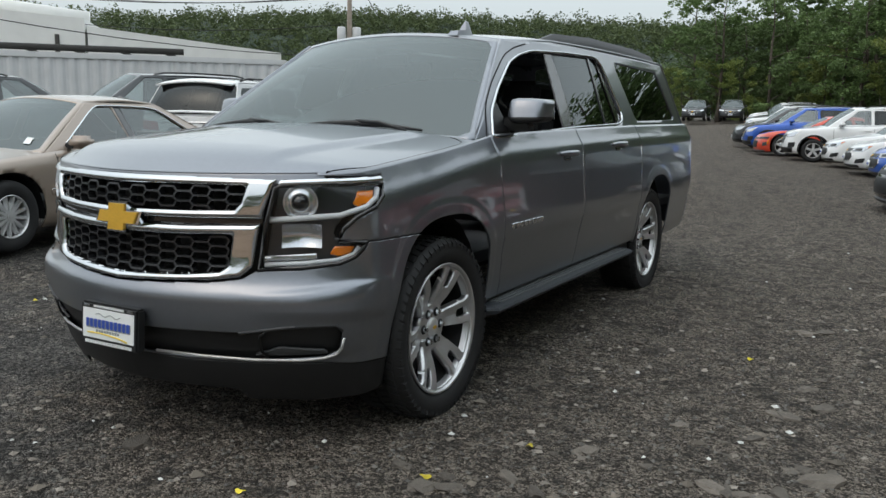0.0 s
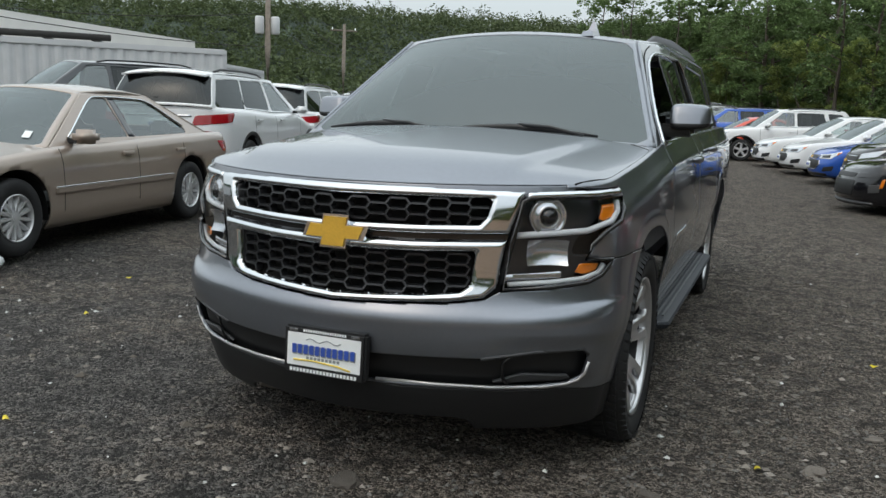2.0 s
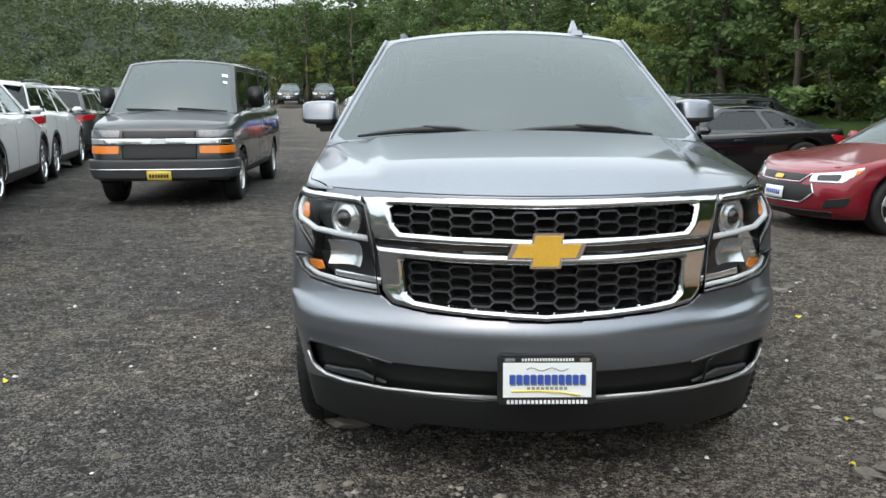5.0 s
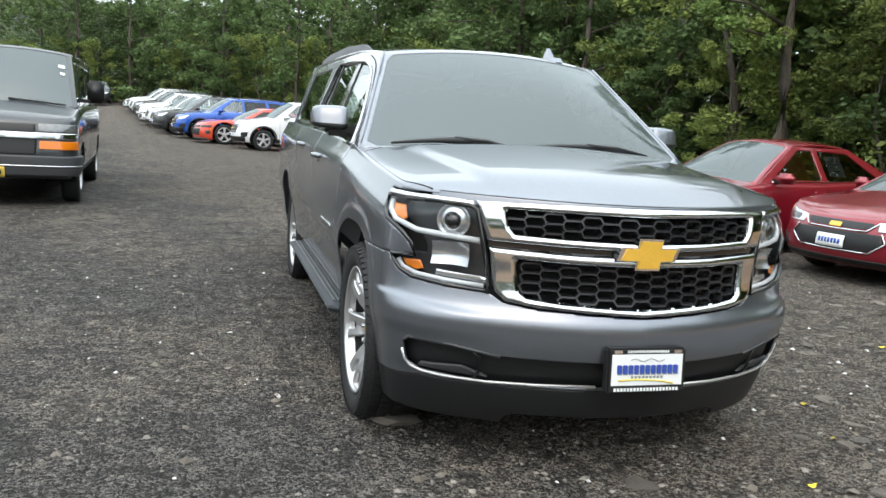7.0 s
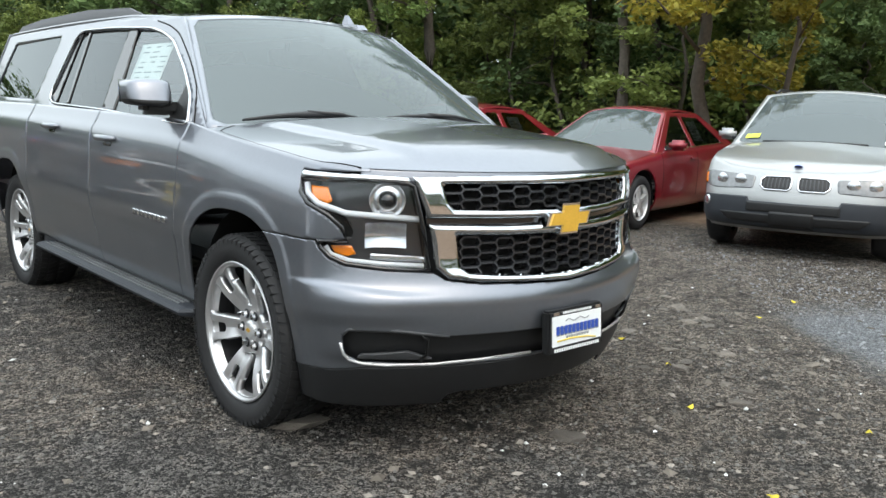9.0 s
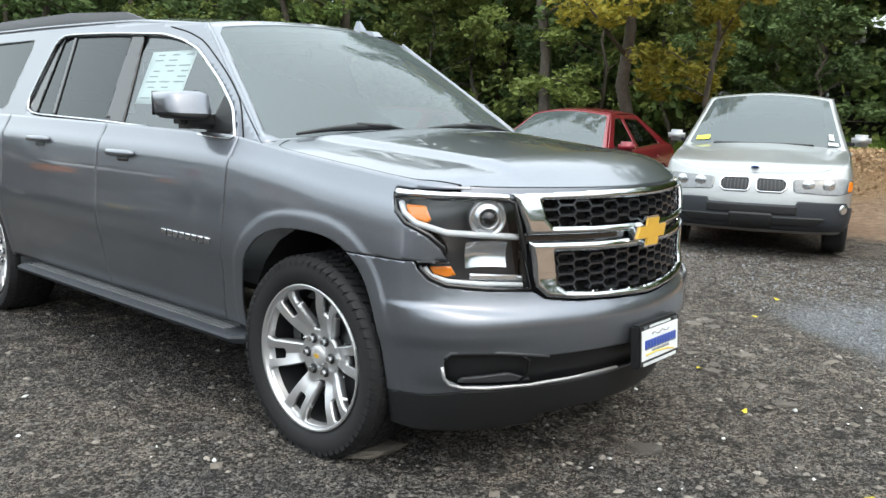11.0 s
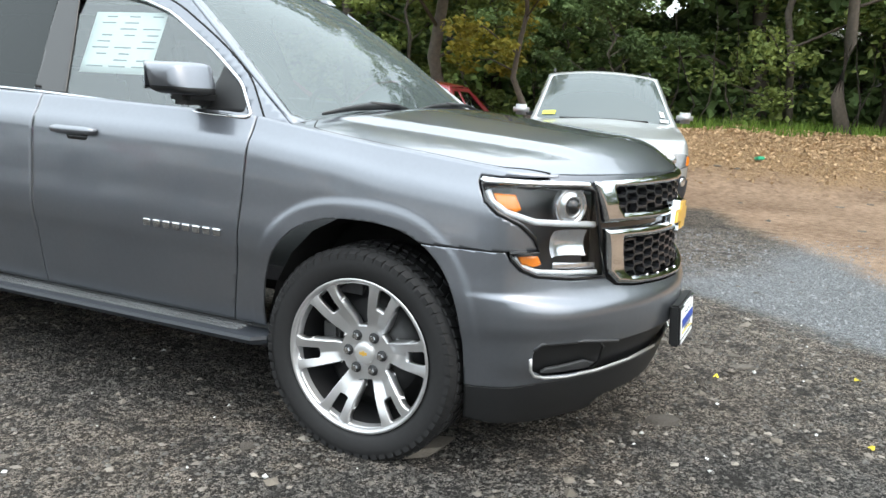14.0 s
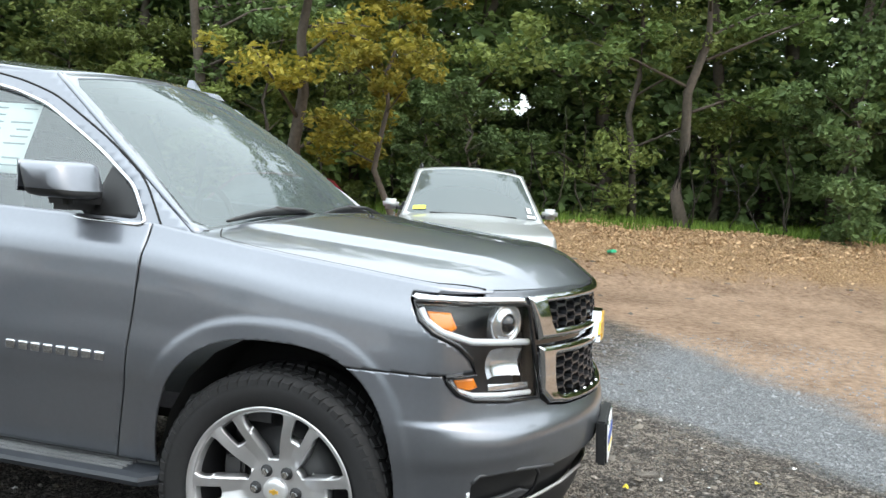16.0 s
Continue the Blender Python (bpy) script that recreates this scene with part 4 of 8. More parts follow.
def tan_dress(c):
    """Older saloon: thin bright window line, side moulding, wide tail lamps."""
    s = c.s
    h = s["half"]
    z0 = float(c.edge(s["nose"]))
    c.patch("grille", "chrome", [(-0.38, z0 - 0.2), (0.38, z0 - 0.2), (0.4, z0 - 0.06), (-0.4, z0 - 0.06)], 0.006, 0.03)
    c.patch("headlight", "lamp", [(0.48, z0 - 0.18), (h * 1.2, z0 - 0.15), (h * 1.2, z0 - 0.02), (0.48, z0 - 0.05)], 0.006, 0.02, both=True)
    dress_side(c, sheet=False, chrome=False)
    a0, a1 = c.o.a_of_y(0.45), c.o.a_of_y(s["wb"] - 0.42)
    a2, a3 = c.o.a_of_y(s["wb"] + 0.42), c.o.a_of_y(s["wb"] + 0.42) + 0.9
    for b0, b1 in ((a0, a1), (a2, a3)):
        m_ = c.patch("side_moulding", "tan", [(b0, 0.49), (b1, 0.49), (b1, 0.55), (b0, 0.55)], 0.012, 0.01, 50, 4, 0.012, both=True)
        c.patch("moulding_line", "chrome", [(b0, 0.546), (b1, 0.546), (b1, 0.556), (b0, 0.556)], 0.016, 0, 50, 2, 0.003, both=True)
    for sg in (1, -1):
        w1, w2 = np.array(s["windows"][0][0]), np.array(s["windows"][1][0])
        path = [tuple(w1[0]), tuple(w1[1]), tuple(w1[2]), tuple(w2[1]), tuple(w2[2]), tuple(w2[3])]
        pts = []
        for (a, b), (e, f) in zip(path, path[1:]):
            for t in np.linspace(0, 1, 8)[:-1]:
                pts.append((a + (e - a) * t, b + (f - b) * t + 0.012))
        P = np.array(pts)
        for _ in range(3):
            P[1:-1] = 0.5 * P[1:-1] + 0.25 * (P[:-2] + P[2:])
        tube("window_trim", [tuple(float(q) for q in c.flank(sg, 0.008)(np.array(y), np.array(z))) for y, z in P], 0.01, M["chrome"], c.root)
        surf("centre_post", c.flank(sg, 0.002), (w1[3][0] - 0.0, w2[0][0] + 0.0), (w1[0][1], w1[2][1]), 4, 10, M["charcoal"], c.root, (), "", 0.01, flip=sg < 0)
    surf("sticker", lambda u, t: c.ws(u, t) + np.array([0, -0.006, 0.004]), (0.72, 0.8), (0.12, 0.22), 2, 2, M["paper"], c.root)


def coupe_dress(c):
    s = c.s
    h = s["half"]
    z0 = float(c.edge(s["nose"]))
    c.patch("grille", "plastic", [(-0.55, z0 - 0.14), (0.55, z0 - 0.14), (0.6, z0 - 0.07), (-0.6, z0 - 0.07)], 0.004, 0.01)
    c.patch("grille", "plastic", [(-0.6, z0 - 0.42), (0.6, z0 - 0.42), (0.62, z0 - 0.18), (-0.62, z0 - 0.18)], 0.004, 0.02)
    c.patch("headlight", "gloss", [(0.62, z0 - 0.14), (h * 1.15, z0 - 0.12), (h * 1.2, z0 - 0.05), (0.62, z0 - 0.06)], 0.008, 0.01, both=True)
    c.patch("vent", "alloydark", [(h * 0.95, z0 - 0.36), (h * 1.12, z0 - 0.34), (h * 1.12, z0 - 0.22), (h * 0.95, z0 - 0.24)], 0.006, 0.01, both=True)
    c.patch("splitter", "alloydark", [(-h, s["clear"] + 0.0), (h, s["clear"] + 0.0), (h * 1.05, s["clear"] + 0.04), (-h * 1.05, s["clear"] + 0.04)], 0.04, 0.01, 40, 3, 0.04)
    a = c.o.a_of_y(-0.5)
    c.patch("side_marker", "amber", [(a - 0.02, z0 - 0.28), (a + 0.03, z0 - 0.28), (a + 0.06, z0 - 0.14), (a + 0.02, z0 - 0.14)], 0.008, 0.01, 6, 6, both=True)
    dress_side(c, doors=1, sheet=False, chrome=False)




# ---- ground ----
def lot_d(x, y):
    """Metres behind the line of noses of the parked row."""
    return (x - 5.25) * 0.963 + (y - 0.75) * 0.27


def lot_s(x, y):
    """Metres along the parked row, from the silver car towards the far end."""
    return -(x - 5.25) * 0.27 + (y - 0.75) * 0.963


def ground_z(x, y):
    """Level round the cars, rising to a bank of dirt and mulch at one side and gently towards the far end."""
    x, y = np.asarray(x, float), np.asarray(y, float)
    d, s = lot_d(x, y), lot_s(x, y)
    near = smooth01((3.5 - s) / 3.0)
    bank = 0.82 * smooth01((d - 4.0) / 4.2) * near + 0.6 * smooth01((d - 6.5) / 6.0) * (1 - near)
    west = 0.34 * smooth01((-5.5 - x) / 7.0) * smooth01((14 - y) / 5.0)
    return west + 0.0125 * np.clip(y - 12, 0, 60) + 0.03 * np.clip(y - 40, 0, 30) + bank + 0.02 * np.clip(d - 10, 0, 60) + 5.0 * smooth01((d - 15) / 16) * smooth01((30 - s) / 20)


def bumpy(x, y, z):
    d = lot_d(x, y)
    return z + 0.012 * noise.noise((x * 1.7, y * 1.7, 0.0)) + 0.02 * noise.noise((x * 0.4, y * 0.4, 5.0)) + ((0.12 * noise.noise((x * 0.9, y * 0.9, 9.0)) + 0.06 * noise.noise((x * 2.3, y * 2.3, 3.0))) if 4 < d < 11 else 0.0)


def ground_material():
    m = bpy.data.materials.new("gravel_lot")
    m.use_nodes = True
    n, l = m.node_tree.nodes, m.node_tree.links
    b = n["Principled BSDF"]
    b.inputs["Roughness"].default_value = 0.88
    b.inputs["Specular IOR Level"].default_value = 0.25
    tc = n.new("ShaderNodeTexCoord")
    P = tc.outputs["Object"]

    def tex(scale, detail=5, rough=0.6):
        t = n.new("ShaderNodeTexNoise")
        t.inputs["Scale"].default_value, t.inputs["Detail"].default_value, t.inputs["Roughness"].default_value = scale, detail, rough
        l.new(P, t.inputs["Vector"])
        return t.outputs[0]

    def op(kind, a, b_=None, c_=None):
        t = n.new("ShaderNodeMath")
        t.operation = kind
        for i, v in enumerate((a, b_, c_)):
            if v is None:
                continue
            if isinstance(v, (int, float)):
                t.inputs[i].default_value = v
            else:
                l.new(v, t.inputs[i])
        return t.outputs[0]

    def rng(v, a, b_, c_=0.0, d_=1.0):
        t = n.new("ShaderNodeMapRange")
        t.interpolation_type = "SMOOTHSTEP"
        for i, q in enumerate((a, b_, c_, d_)):
            t.inputs[i + 1].default_value = q
        l.new(v, t.inputs[0])
        return t.outputs[0]

    wobble = tex(0.9, 5, 0.65)

    def plane(nx, ny, c0, wob):
        """Signed distance to a straight border, frayed by noise."""
        dot = n.new("ShaderNodeVectorMath")
        dot.operation = "DOT_PRODUCT"
        dot.inputs[1].default_value = (nx, ny, 0)
        l.new(P, dot.inputs[0])
        return op("ADD", op("ADD", dot.outputs["Value"], -c0), op("MULTIPLY", op("SUBTRACT", wobble, 0.5), wob))

    def mixc(f, a, b_):
        t = n.new("ShaderNodeMix")
        t.data_type = "RGBA"
        l.new(f, t.inputs[0])
        for i, v in ((6, a), (7, b_)):
            if isinstance(v, tuple):
                t.inputs[i].default_value = (*v, 1)
            else:
                l.new(v, t.inputs[i])
        return t.outputs[2]

    pebble = n.new("ShaderNodeTexVoronoi")
    pebble.inputs["Scale"].default_value = 70
    l.new(P, pebble.inputs["Vector"])
    grit = n.new("ShaderNodeTexVoronoi")
    grit.inputs["Scale"].default_value = 210
    l.new(P, grit.inputs["Vector"])
    sep = n.new("ShaderNodeSeparateColor")
    l.new(pebble.outputs["Color"], sep.inputs[0])
    sep2 = n.new("ShaderNodeSeparateColor")
    l.new(grit.outputs["Color"], sep2.inputs[0])
    tone = rng(op("MULTIPLY_ADD", sep.outputs[0], 0.45, op("MULTIPLY", sep2.outputs[0], 0.55)), 0.22, 0.95)
    patches = tex(0.55, 6)
    fine = tex(9, 8, 0.7)
    # dark gravel with brown fines
    dark = mixc(rng(tone, 0.1, 0.95), (0.018, 0.0175, 0.017), (0.29, 0.27, 0.25))
    brown = mixc(rng(tone, 0.1, 0.95), (0.045, 0.037, 0.03), (0.46, 0.395, 0.33))
    base = mixc(rng(op("ADD", op("ADD", patches, op("MULTIPLY", op("SUBTRACT", fine, 0.5), 0.45)), rng(plane(0.9, 0.2, 0.7, 2.0), -1.4, 1.4, -0.02, 0.3)), 0.42, 0.64), dark, brown)
    rough_tone = rng(tex(3.2, 10, 0.78), 0.36, 0.64)
    base = mixc(rough_tone, mixc(rng(fine, 0.4, 0.62), (0.034, 0.031, 0.028), base), mixc(rng(tone, 0.55, 0.9, 0.0, 0.3), base, (0.3, 0.28, 0.255)))
    # pale crushed stone
    pale = mixc(rng(tone, 0.15, 0.85), (0.15, 0.158, 0.165), (0.36, 0.375, 0.39))
    f1 = rng(plane(0.791, -0.612, 2.5, 0.9), -0.12, 0.18)
    f2 = rng(plane(-0.95, 0.3, -6.6, 0.9), -0.3, 0.3)
    f3 = rng(plane(-0.27, -0.963, -0.2, 1.2), -0.4, 0.4)
    pale_f = op("MULTIPLY", op("MULTIPLY", f1, f3), rng(fine, 0.25, 0.45))
    base = mixc(pale_f, base, pale)
    # bare dirt
    dirt = mixc(rng(op("ADD", op("MULTIPLY", fine, 0.6), op("MULTIPLY", patches, 0.4)), 0.35, 0.65), (0.23, 0.145, 0.09), (0.56, 0.39, 0.27))
    dirt = mixc(rng(tone, 0.6, 1.0, 0.0, 0.35), dirt, (0.42, 0.36, 0.3))
    da = rng(plane(0.487, -0.873, 3.85, 1.3), -0.3, 0.35)
    db = op("MULTIPLY", rng(plane(0.963, 0.27, 7.3, 1.5), -0.4, 0.5), rng(plane(0.27, -0.963, -1.9, 1.0), -0.5, 0.5))
    dirt_f = op("MAXIMUM", da, db)
    base = mixc(dirt_f, base, dirt)
    # straw mulch on the bank, then grass and the floor of the wood
    mulch = mixc(rng(tex(26, 6, 0.75), 0.35, 0.65), (0.17, 0.1, 0.05), (0.6, 0.4, 0.22))
    mu = op("MULTIPLY", rng(plane(0.963, 0.27, 10.5, 2.2), -0.5, 0.6), rng(plane(0.27, -0.963, -4.4, 1.0), -0.5, 0.5))
    base = mixc(op("MULTIPLY", mu, rng(fine, 0.3, 0.5)), base, mulch)
    grass = mixc(rng(tex(14, 6), 0.3, 0.7), (0.03, 0.06, 0.012), (0.09, 0.15, 0.03))
    gr = rng(plane(0.963, 0.27, 13.9, 2.0), -0.3, 0.5)
    base = mixc(gr, base, grass)
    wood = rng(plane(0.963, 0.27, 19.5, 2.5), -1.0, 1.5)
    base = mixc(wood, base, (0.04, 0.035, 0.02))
    l.new(base, b.inputs["Base Color"])
    h = op("ADD", op("MULTIPLY", op("SUBTRACT", 1.0, pebble.outputs["Distance"]), 0.6), op("ADD", op("MULTIPLY", op("SUBTRACT", 1.0, grit.outputs["Distance"]), 0.3), op("MULTIPLY", fine, 0.8)))
    bp = n.new("ShaderNodeBump")
    bp.inputs["Strength"].default_value, bp.inputs["Distance"].default_value = 1.0, 0.05
    l.new(h, bp.inputs["Height"])
    l.new(bp.outputs[0], b.inputs["Normal"])
    return m


def make_ground():
    xs = np.r_[np.linspace(-420, -30, 14), np.linspace(-25, 25, 151), np.linspace(30, 420, 14)]
    ys = np.r_[np.linspace(-300, -16, 8), np.linspace(-12, 40, 157), np.linspace(45, 620, 14)]
    X, Y = np.meshgrid(xs, ys, indexing="ij")
    Z = ground_z(X, Y)
    for i in range(X.shape[0]):
        for j in range(X.shape[1]):
            if abs(X[i, j]) < 26 and -13 < Y[i, j] < 41:
                Z[i, j] = bumpy(X[i, j], Y[i, j], Z[i, j])
    ids = np.arange(X.size).reshape(X.shape)
    quads = np.stack([ids[:-1, :-1], ids[1:, :-1], ids[1:, 1:], ids[:-1, 1:]], -1).reshape(-1, 4)
    me = bpy.data.meshes.new("ground")
    me.from_pydata(np.stack([X, Y, Z], -1).reshape(-1, 3).tolist(), [], quads.tolist())
    for p in me.polygons:
        p.use_smooth = True
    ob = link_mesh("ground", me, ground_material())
    return tagged(ob, "dark gravel lot with pale stone, bare dirt and straw mulch at its edge", "ground", "", "structure")


def island_material(name, low, high, rough=0.85, translucent=0.0, spec=0.3):
    """Loose pieces, each with a tone of its own between two colours."""
    m = bpy.data.materials.new(name)
    m.use_nodes = True
    n, l = m.node_tree.nodes, m.node_tree.links
    b = n["Principled BSDF"]
    b.inputs["Roughness"].default_value = rough
    b.inputs["Specular IOR Level"].default_value = spec
    geo = n.new("ShaderNodeNewGeometry")
    info = n.new("ShaderNodeObjectInfo")
    tc = n.new("ShaderNodeTexCoord")
    tx = n.new("ShaderNodeTexNoise")
    tx.inputs["Scale"].default_value = 0.7
    l.new(tc.outputs["Object"], tx.inputs["Vector"])
    mr = n.new("ShaderNodeMath")
    mr.operation = "MULTIPLY_ADD"
    mr.inputs[1].default_value = 0.55
    l.new(geo.outputs["Random Per Island"], mr.inputs[0])
    m2 = n.new("ShaderNodeMath")
    m2.operation = "MULTIPLY"
    m2.inputs[1].default_value = 0.6
    l.new(tx.outputs[0], m2.inputs[0])
    l.new(m2.outputs[0], mr.inputs[2])
    mx = n.new("ShaderNodeMix")
    mx.data_type = "RGBA"
    mx.inputs[6].default_value, mx.inputs[7].default_value = (*low, 1), (*high, 1)
    l.new(mr.outputs[0], mx.inputs[0])
    hs = n.new("ShaderNodeHueSaturation")
    r2 = n.new("ShaderNodeMapRange")
    r2.inputs[3].default_value, r2.inputs[4].default_value = 0.75, 1.25
    l.new(info.outputs["Random"], r2.inputs[0])
    l.new(r2.outputs[0], hs.inputs["Value"])
    l.new(mx.outputs[2], hs.inputs["Color"])
    l.new(hs.outputs[0], b.inputs["Base Color"])
    if translucent:
        t = n.new("ShaderNodeBsdfTranslucent")
        ms = n.new("ShaderNodeMixShader")
        ms.inputs[0].default_value = translucent
        l.new(hs.outputs[0], t.inputs[0])
        l.new(b.outputs[0], ms.inputs[1])
        l.new(t.outputs[0], ms.inputs[2])
        l.new(ms.outputs[0], n["Material Output"].inputs["Surface"])
    return m


def scatter(name, pts, sizes, material, flat=0.6, label="", category=""):
    """Loose stones as one mesh: squashed eight-sided lumps, each turned and skewed."""
    rng_ = np.random.default_rng(7)
    n = len(pts)
    dirs = np.array([(1, 0, 0), (0, 1, 0), (-1, 0, 0), (0, -1, 0), (0, 0, 1), (0, 0, -1)], float)
    V = dirs[None] * sizes[:, None, None] * rng_.uniform(0.6, 1.3, (n, 6, 1))
    V[..., 2] *= flat
    a = rng_.uniform(0, 6.28, n)
    c, s = np.cos(a)[:, None], np.sin(a)[:, None]
    V = np.stack([V[..., 0] * c - V[..., 1] * s, V[..., 0] * s + V[..., 1] * c, V[..., 2] + 0.25 * V[..., 0] * rng_.uniform(-1, 1, (n, 1))], -1) + pts[:, None]
    F = np.array([(0, 1, 4), (1, 2, 4), (2, 3, 4), (3, 0, 4), (1, 0, 5), (2, 1, 5), (3, 2, 5), (0, 3, 5)])
    faces = (F[None] + 6 * np.arange(n)[:, None, None]).reshape(-1, 3)
    me = bpy.data.meshes.new(name)
    me.from_pydata(V.reshape(-1, 3).tolist(), [], faces.tolist())
    ob = link_mesh(name, me, material)
    return tagged(ob, label, category, "", "stuff")


# ---- trees ----
BARK = mat("bark", (0.085, 0.07, 0.055), 0.9, 0, 0, 0.45, 14, 0.02)
BARKDARK = mat("dark_bark", (0.07, 0.058, 0.045), 0.9, 0, 0, 0.4, 14, 0.02)
LEAF = {
    "green": island_material("green_leaf", (0.048, 0.086, 0.022), (0.23, 0.32, 0.1), 0.55, 0.3),
    "dark": island_material("dark_green_leaf", (0.034, 0.062, 0.02), (0.17, 0.25, 0.09), 0.6, 0.25),
    "yellow": island_material("yellow_green_leaf", (0.10, 0.12, 0.02), (0.40, 0.33, 0.05), 0.55, 0.35),
    "olive": island_material("olive_leaf", (0.07, 0.1, 0.026), (0.29, 0.35, 0.1), 0.55, 0.3),
}


def leaves(centres, radii, per, size, seed):
    """Small folded leaves in clumps; returns points and quads."""
    g = np.random.default_rng(seed)
    C = np.repeat(np.asarray(centres), per, 0)
    R = np.repeat(np.asarray(radii), per, 0)
    n = len(C)
    d = g.normal(size=(n, 3))
    d /= np.linalg.norm(d, axis=1)[:, None]
    pos = C + d * (g.uniform(0.25, 1.0, (n, 1)) ** 0.6) * R
    t = g.normal(size=(n, 3)) * (1, 1, 0.5)
    t /= np.linalg.norm(t, axis=1)[:, None]
    nrm = g.normal(size=(n, 3)) * 0.7 + (0, 0, 0.8)
    b = np.cross(nrm, t)
    b /= np.linalg.norm(b, axis=1)[:, None]
    L = size * g.uniform(0.6, 1.35, (n, 1))
    up = np.cross(t, b)
    V = np.stack([pos - t * L * 0.5, pos + b * L * 0.3 + up * L * 0.08, pos + t * L * 0.5 - up * L * 0.05, pos - b * L * 0.3 + up * L * 0.08], 1)
    return V.reshape(-1, 3), np.arange(4 * n).reshape(-1, 4)


def tree(kind, seed, height, trunk_r, crown_from, spread, per, size, lean=0.0, bark=BARK, name="tree", label="", limbs=11):
    g = np.random.default_rng(seed)
    root = thing(name, label, "tree" if name == "tree" else "bush", "trees of the wood")
    hs = np.linspace(0, 1, 9)
    bend = g.normal(0, 0.3, (9, 2)).cumsum(0) * 0.45
    path = [(lean * h * height + bend[i, 0] * (i > 0), bend[i, 1] * (i > 0), h * height - 0.3) for i, h in enumerate(hs)]
    at = lambda h: np.array([np.interp(h, hs, [p[k] for p in path]) for k in range(3)])
    tube("trunk", path, trunk_r, bark, root, sides=9, taper=list(np.interp(hs, [0, 0.08, 1], [1.35, 1, 0.18])))
    cs, rs = [], []
    for i in range(limbs):
        h = crown_from + (0.97 - crown_from) * (i + 0.4) / limbs
        a = g.uniform(0, 6.28)
        reach = spread * (1.15 - 0.75 * abs(h - 0.5)) * g.uniform(0.6, 1.1)
        p0 = at(h)
        d = np.array([math.cos(a), math.sin(a), g.uniform(0.1, 0.5)])
        mid, end = p0 + d * reach * 0.5 + (0, 0, 0.15), p0 + d * reach + (0, 0, g.uniform(-0.5, 0.3))
        tube("limb", [p0, mid, end], trunk_r * 0.32 * (1.1 - 0.6 * h), bark, root, sides=5, taper=[1, 0.7, 0.25])
        for k in range(5):
            t = 0.35 + 0.16 * k
            q = p0 + (mid - p0) * min(1, t * 2) if t < 0.5 else mid + (end - mid) * (t - 0.5) * 2
            cs.append(q + g.normal(0, 0.28, 3) * spread * 0.45)
            rs.append(np.array([1.0, 1.0, 0.62]) * g.uniform(0.28, 0.6) * spread * 0.42)
    for k in range(3):
        cs.append(at(0.95) + g.normal(0, 0.35, 3) * spread * 0.5)
        rs.append(np.array([1, 1, 0.8]) * spread * 0.3)
    V, Q = leaves(cs, rs, per, size, seed)
    me = bpy.data.meshes.new("crown")
    me.from_pydata(V.tolist(), [], Q.tolist())
    link_mesh("crown", me, LEAF[kind], root)
    return root


